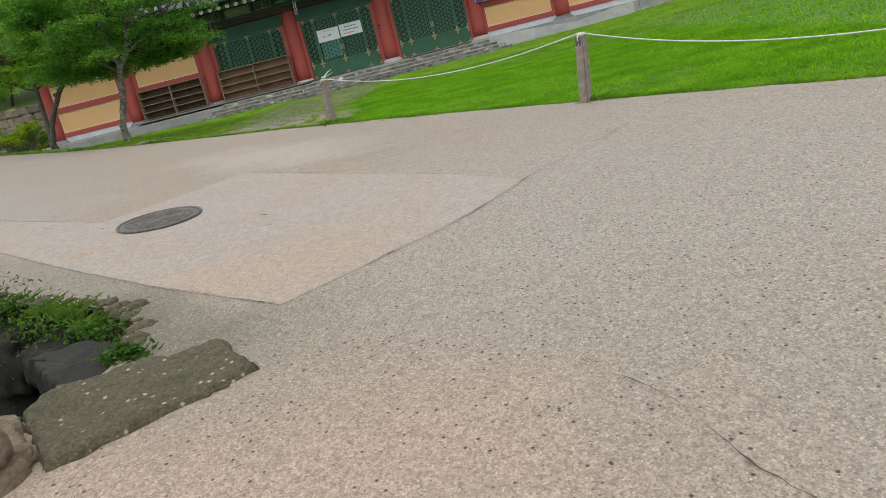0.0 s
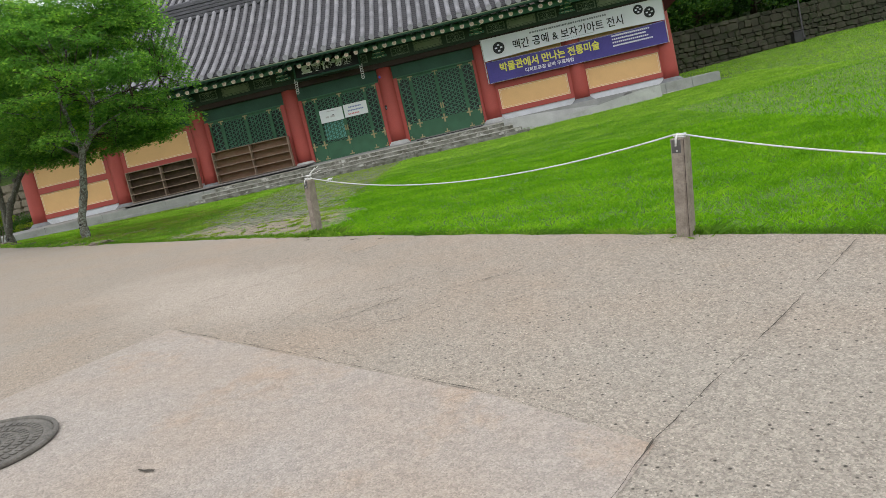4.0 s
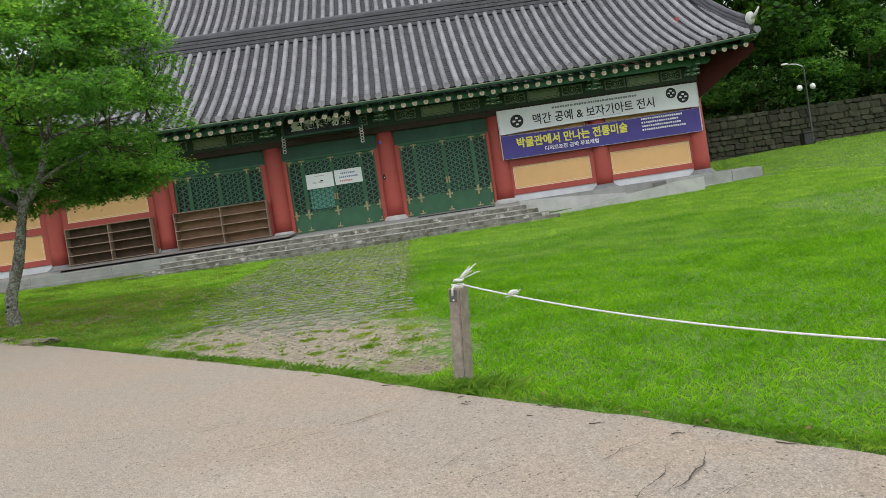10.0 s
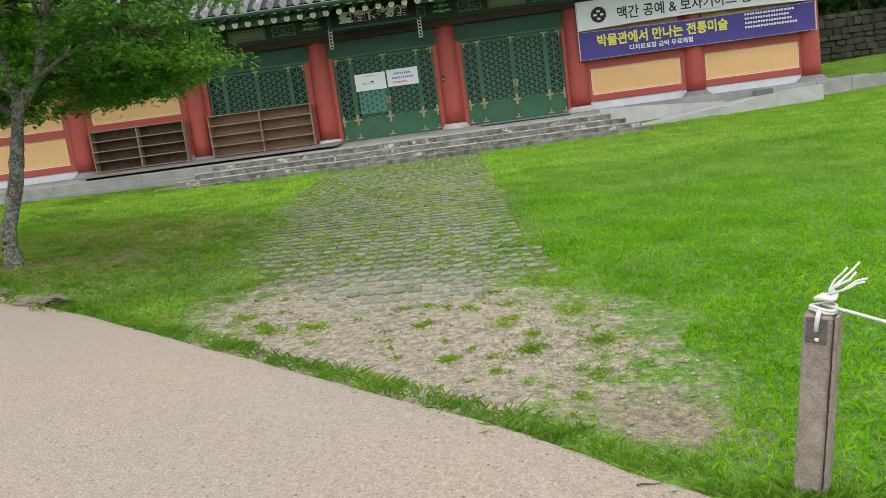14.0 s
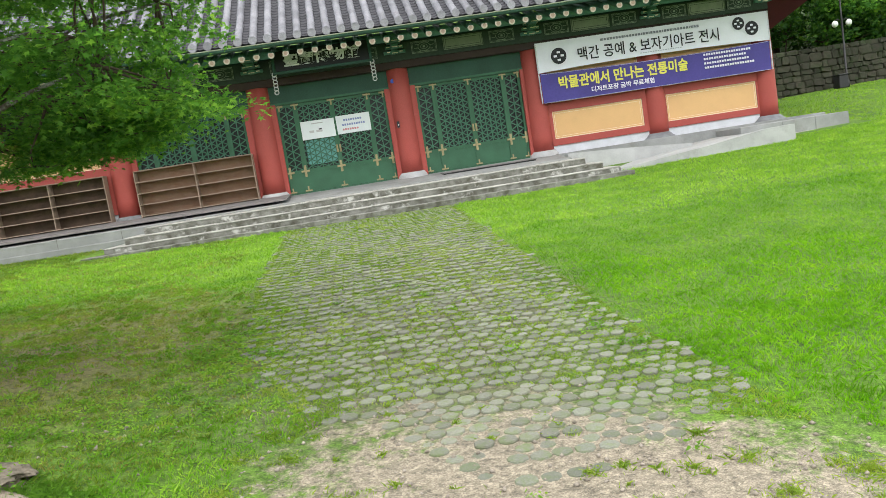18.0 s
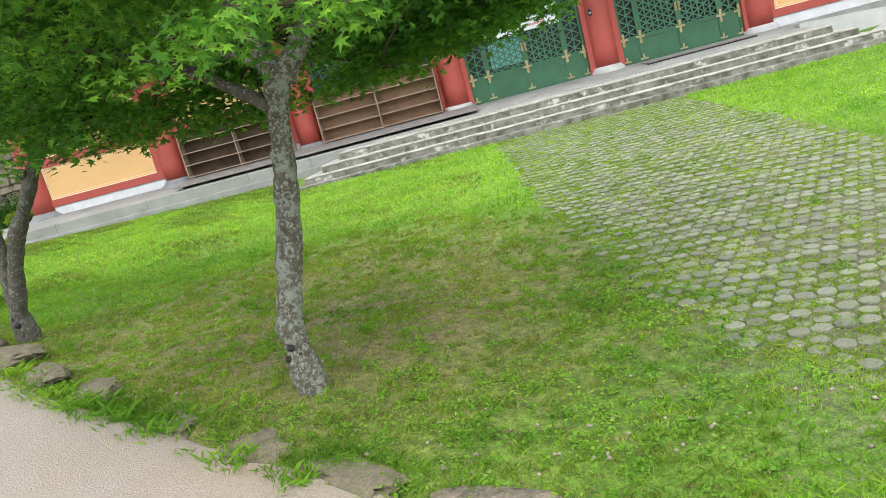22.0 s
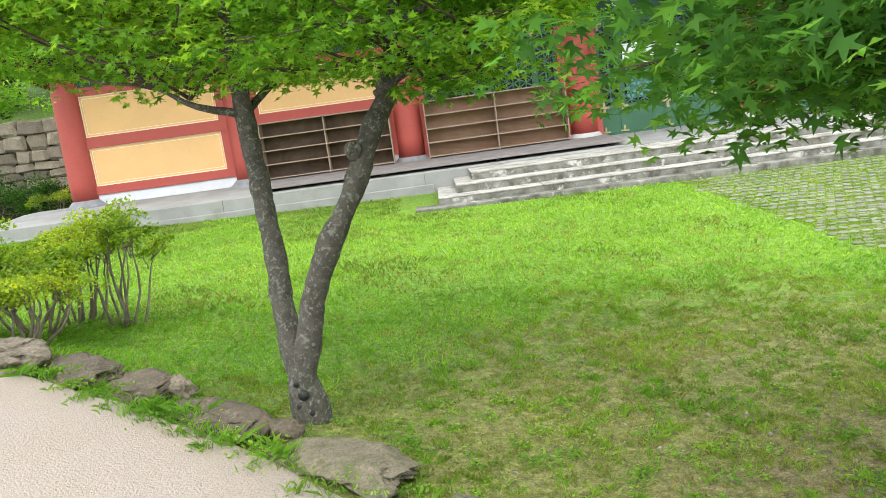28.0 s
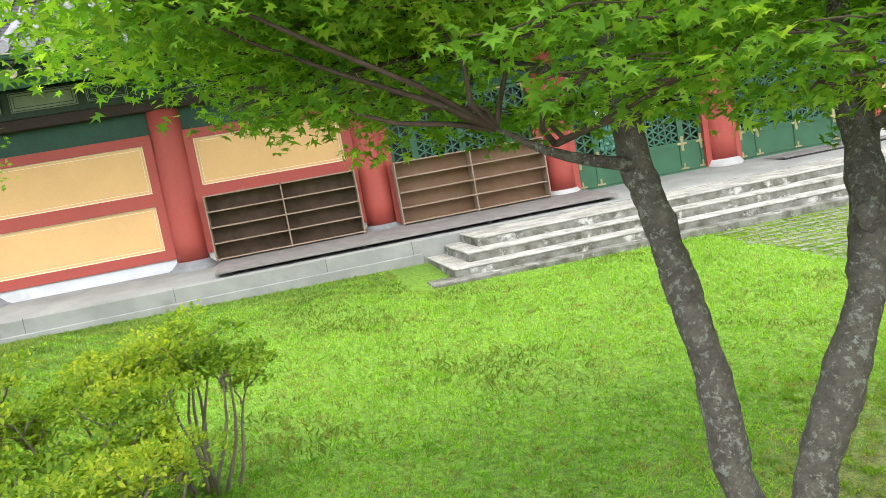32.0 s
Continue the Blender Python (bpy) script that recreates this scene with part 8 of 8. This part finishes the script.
# longer tufts along the road's edge, round posts and rocks
tx, ty = [], []
rng = np.random.default_rng(33)
for k in range(700):
    u = rng.uniform(-6, 8) if k % 14 else rng.uniform(-11, -6)
    v = float(np.interp(u, EX, EY)) + rng.uniform(0.03, 0.22)
    m = rng.integers(14, 40)
    tx.append(u + rng.normal(0, 0.05, m)), ty.append(v + rng.normal(0, 0.035, m))
for cx, cy, m, s in ((1.27, -18.95, 420, 0.08), (1.4, -19.0, 260, 0.07), (1.2, -18.85, 200, 0.06), (4.5, -22.4, 220, 0.1), (-9.2, -10.6, 200, 0.15), (-7.9, -11.9, 160, 0.12), (-7.3, -12.5, 140, 0.1), (-4.9, -14.1, 120, 0.12), (-2.4, -15.4, 200, 0.2), (-9.6, -9.4, 300, 0.4)):
    tx.append(cx + rng.normal(0, s, m)), ty.append(cy + rng.normal(0, s, m))
tx, ty = np.concatenate(tx), np.concatenate(ty)
tagged(blades("edge_tufts", tx, ty, rng.uniform(0.02, 0.06, len(tx)), rng.uniform(0.003, 0.006, len(tx)), 34, M["edge_blade"], 0.8), "tufts of longer grass along the road's edge", "grass", kind="stuff")

# weeds rooted between the border stones and the road
wx_, wy_ = [], []
for cx, cy, m, sd_ in ((-8.95, -11.21, 40, 0.05), (-8.78, -11.27, 50, 0.06), (-8.66, -11.24, 40, 0.05), (-8.42, -11.27, 43, 0.06), (-8.01, -11.84, 80, 0.07), (-7.92, -11.80, 50, 0.06), (-7.71, -11.88, 53, 0.06), (-7.58, -12.13, 40, 0.05), (-7.44, -12.22, 90, 0.05), (-7.3, -12.24, 36, 0.05), (-7.18, -12.36, 60, 0.05), (-9.35, -11.0, 90, 0.05), (-6.5, -12.95, 90, 0.06), (-5.9, -13.5, 80, 0.05), (-5.3, -13.95, 90, 0.09), (-4.9, -14.25, 90, 0.09), (-4.4, -14.68, 80, 0.08), (-4.05, -14.95, 70, 0.07), (-5.6, -13.75, 70, 0.08)):
    wx_.append(cx + rng.normal(0, sd_, m)), wy_.append(cy + rng.normal(0, sd_ * 0.6, m))
wx_, wy_ = np.concatenate(wx_), np.concatenate(wy_)
tagged(blades("border_weeds", wx_, wy_, rng.uniform(0.03, 0.10, len(wx_)), rng.uniform(0.004, 0.009, len(wx_)), 43, M["weed"], 0.8, np.maximum(ground_z(wx_, wy_), road_z(wx_, wy_) + RZ)), "leafy weeds growing between border stones and road", "grass", kind="stuff")

# rank grass round the feet of the posts
pt_x, pt_y = [], []
for cx, cy, m, sd_ in ((1.30, -18.98, 340, 0.06), (1.20, -18.98, 220, 0.05), (1.40, -19.02, 200, 0.07), (1.52, -19.1, 160, 0.07), (4.5, -22.46, 260, 0.08)):
    pt_x.append(cx + rng.normal(0, sd_, m)), pt_y.append(cy + rng.normal(0, sd_ * 0.6, m))
pt_x, pt_y = np.concatenate(pt_x), np.concatenate(pt_y)
tagged(blades("post_grass", pt_x, pt_y, rng.uniform(0.04, 0.125, len(pt_x)), rng.uniform(0.003, 0.006, len(pt_x)), 41, M["edge_blade"], 0.7), "rank dark grass round the feet of the rope posts", "grass", kind="stuff")
M["bank"] = leaf_material("bank_grass_blade", (0.028, 0.07, 0.012), (0.055, 0.12, 0.018), (0.12, 0.20, 0.04), 0.35)
# grass hanging over the drain's bank
rx_, ry_ = [], []
for cx, cy, m, sd_ in ((0.98, -25.95, 520, 0.07), (0.75, -25.85, 420, 0.06), (0.4, -25.65, 520, 0.08), (0.0, -25.45, 520, 0.09), (-0.5, -25.2, 420, 0.1), (1.62, -26.70, 260, 0.035), (1.70, -26.74, 120, 0.03), (1.2, -26.2, 160, 0.05), (-1.0, -24.95, 400, 0.12)):
    rx_.append(cx + rng.normal(0, sd_, m)), ry_.append(cy + rng.normal(0, sd_ * 0.8, m))
rx_, ry_ = np.concatenate(rx_), np.concatenate(ry_)
tagged(blades("bank_grass", rx_, ry_, rng.uniform(0.025, 0.08, len(rx_)), rng.uniform(0.003, 0.006, len(rx_)), 39, M["bank"], 0.8, road_z(rx_, ry_) + RZ - 0.03), "grass and ferns hanging over the drain's bank", "grass", kind="stuff")

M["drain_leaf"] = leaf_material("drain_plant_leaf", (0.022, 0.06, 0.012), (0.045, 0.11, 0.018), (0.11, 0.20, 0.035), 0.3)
dx_, dy_, dz_ = [], [], []
for cx, cy, m, sx, sy, up, deep in ((0.95, -26.02, 620, 0.16, 0.06, 0.0, 0.34), (0.45, -25.76, 900, 0.22, 0.07, 0.03, 0.42), (-0.15, -25.42, 1700, 0.25, 0.10, 0.06, 0.40), (-0.8, -25.1, 1500, 0.3, 0.12, 0.06, 0.4), (1.28, -26.3, 500, 0.10, 0.07, 0.02, 0.30), (1.18, -26.95, 420, 0.10, 0.08, -0.15, 0.35), (1.62, -26.72, 260, 0.05, 0.03, 0.05, 0.05)):
    ex_, ey_ = cx + rng.normal(0, sx, m), cy + rng.normal(0, sy, m)
    dx_.append(ex_), dy_.append(ey_), dz_.append(road_z(ex_, ey_) + RZ + up - deep * rng.uniform(0, 1, m) ** 1.4)
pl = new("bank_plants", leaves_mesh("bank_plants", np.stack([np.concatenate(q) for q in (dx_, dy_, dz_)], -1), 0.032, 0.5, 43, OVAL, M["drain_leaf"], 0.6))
tagged(pl, "small dark-leaved plants hanging into the drain", "plants", kind="stuff")
gx, gy = [], []
for k in range(40):
    uu = rng.uniform(-11.5, -2.6)
    m = rng.integers(20, 60)
    gx.append(uu + rng.normal(0, 0.07, m)), gy.append(float(np.interp(uu, EX, EY)) + rng.normal(0.02, 0.09, m))
gx, gy = np.concatenate(gx), np.concatenate(gy)
ferns = new("rock_weeds", leaves_mesh("rock_weeds", np.stack([gx, gy, road_z(gx, gy) + RZ + rng.uniform(0.01, 0.08, len(gx))], -1), 0.026, 0.2, 36, OVAL, M["weed"], 0.6))
tx, ty = [], []
for k in range(170):
    u = rng.uniform(-11.5, -2.6)
    m = rng.integers(10, 30)
    tx.append(u + rng.normal(0, 0.03, m)), ty.append(float(np.interp(u, EX, EY)) + rng.uniform(-0.16, 0.12) + rng.normal(0, 0.03, m))
tx, ty = np.concatenate(tx), np.concatenate(ty)
tagged(blades("rock_grass", tx, ty, rng.uniform(0.015, 0.06, len(tx)), rng.uniform(0.002, 0.004, len(tx)), 37, M["edge_blade"], 0.7, road_z(tx, ty) + RZ), "grass tufts growing between the border stones", "grass", kind="stuff")
tagged(ferns, "small green weeds sprouting between the border stones", "weeds", kind="stuff")

# broad-leaved weeds under the trees and by the walk
wx, wy = [], []
for cx, cy, m, sx, sy in ((-2.3, -13.2, 2600, 0.28, 0.6), (-2.9, -14.6, 3200, 0.7, 0.4), (-4.2, -12.6, 5200, 1.6, 1.1), (-1.2, -16.4, 260, 0.5, 0.2), (-5.8, -12.3, 2200, 1.0, 0.7), (0.6, -18.0, 300, 0.8, 0.4), (-0.54, -12.05, 60, 0.05, 0.05), (-9.5, -9.6, 2600, 0.35, 0.3), (-10.4, -9.7, 1800, 0.5, 0.25), (-0.1, -14.2, 50, 0.04, 0.04), (0.7, -13.6, 900, 0.12, 0.7), (0.0, -13.4, 60, 0.05, 0.05)):
    at = rng.integers(0, max(1, m // 22), m)
    ux, uy = rng.normal(0, sx, m // 22 + 1)[at], rng.normal(0, sy, m // 22 + 1)[at]
    wx.append(cx + ux + rng.normal(0, 0.032, m)), wy.append(cy + uy + rng.normal(0, 0.032, m))
wx, wy = np.concatenate(wx), np.concatenate(wy)
ok = beyond(wx, wy) > 0.15
wx, wy = wx[ok], wy[ok]
weeds = new("ground_weeds", leaves_mesh("ground_weeds", np.stack([wx, wy, ground_z(wx, wy) + rng.uniform(0.008, 0.035, len(wx))], -1), 0.026, 0.1, 35, OVAL, M["weed"], 0.4))
tagged(weeds, "low clover and plantain weeds among the thin turf", "weeds", kind="stuff")

# litter along the road's edge by the fence
lr = random.Random(61)
M["dead_leaf"] = material("dead_maple_leaf", (0.30, 0.135, 0.06), 0.8, vary=0.4, scale=30.0, other=(0.20, 0.12, 0.06))
for k in range(9):
    lx = lr.uniform(1.45, 2.9)
    ly = float(np.interp(lx, EX, EY)) + lr.uniform(-0.05, 0.35)
    lm = leaves_mesh("fallen_leaf", np.zeros((1, 3)), 0.05, 0.1, 400 + k, STAR if k % 2 else OVAL, M["dead_leaf"], 0.25)
    lo = tagged(new("fallen_leaf", lm), "dry brown leaf lying at the road's edge", "leaf", "fallen leaves by the fence")
    lo.location = (lx, ly, max(float(ground_z(lx, ly)) + 0.03, on_road(lx, ly, 0.012) if beyond(lx, ly) < 0.03 else -9))
for k in range(12):
    lx = lr.uniform(0.7, 3.2)
    ly = float(np.interp(lx, EX, EY)) - lr.uniform(0.03, 0.30)
    a_, ln_ = lr.uniform(-1.0, 0.2), lr.uniform(0.03, 0.09)
    tagged(part("twig", tube(bend((lx, ly, on_road(lx, ly, 0.006)), (lx + ln_ * math.cos(a_), ly + ln_ * math.sin(a_), on_road(lx + ln_ * math.cos(a_), ly + ln_ * math.sin(a_), 0.006)), 0.006, lr, 4), [0.003, 0.003, 0.0025, 0.002, 0.0015], 5), M["twig"]), "short dry twig lying on the road", "twig", "twigs on the road")
# pebbles on the bare earth
M["pebble"] = material("tan_pebble", (0.40, 0.35, 0.29), 0.9, vary=0.4, scale=9.0, other=(0.22, 0.19, 0.15))
px, py, rng = scatter(-2.4, 1.5, -18.4, -15.0, 900, 51)
ok = (beyond(px, py) > 0.05) & (sandy(px, py) > 0.3)
qx, qy = np.concatenate([px[ok], rng.normal(-2.6, 0.9, 160), rng.normal(-4.5, 1.2, 160)]), np.concatenate([py[ok], rng.normal(-14.9, 0.25, 160), rng.normal(-12.8, 0.8, 160)])
ok = beyond(qx, qy) > 0.05
pbv, pbf = [], []
base = [(1, 0, 0), (-1, 0, 0), (0, 1, 0), (0, -1, 0), (0, 0, 0.7), (0, 0, -0.7)]
tri = [(0, 2, 4), (2, 1, 4), (1, 3, 4), (3, 0, 4), (2, 0, 5), (1, 2, 5), (3, 1, 5), (0, 3, 5)]
for x, y in zip(qx[ok], qy[ok]):
    s, k0 = rng.uniform(0.006, 0.02), len(pbv)
    z = float(ground_z(x, y)) + 0.3 * s
    a = rng.uniform(0, 6.3)
    pbv += [(x + s * (vx * math.cos(a) - 0.7 * vy * math.sin(a)), y + s * (vx * math.sin(a) + 0.7 * vy * math.cos(a)), z + s * vz) for vx, vy, vz in base]
    pbf += [tuple(k0 + q for q in f) for f in tri]
tagged(mesh_object("pebbles", pbv, pbf, M["pebble"], True), "scattered pale pebbles on bare earth", "pebbles", kind="stuff")
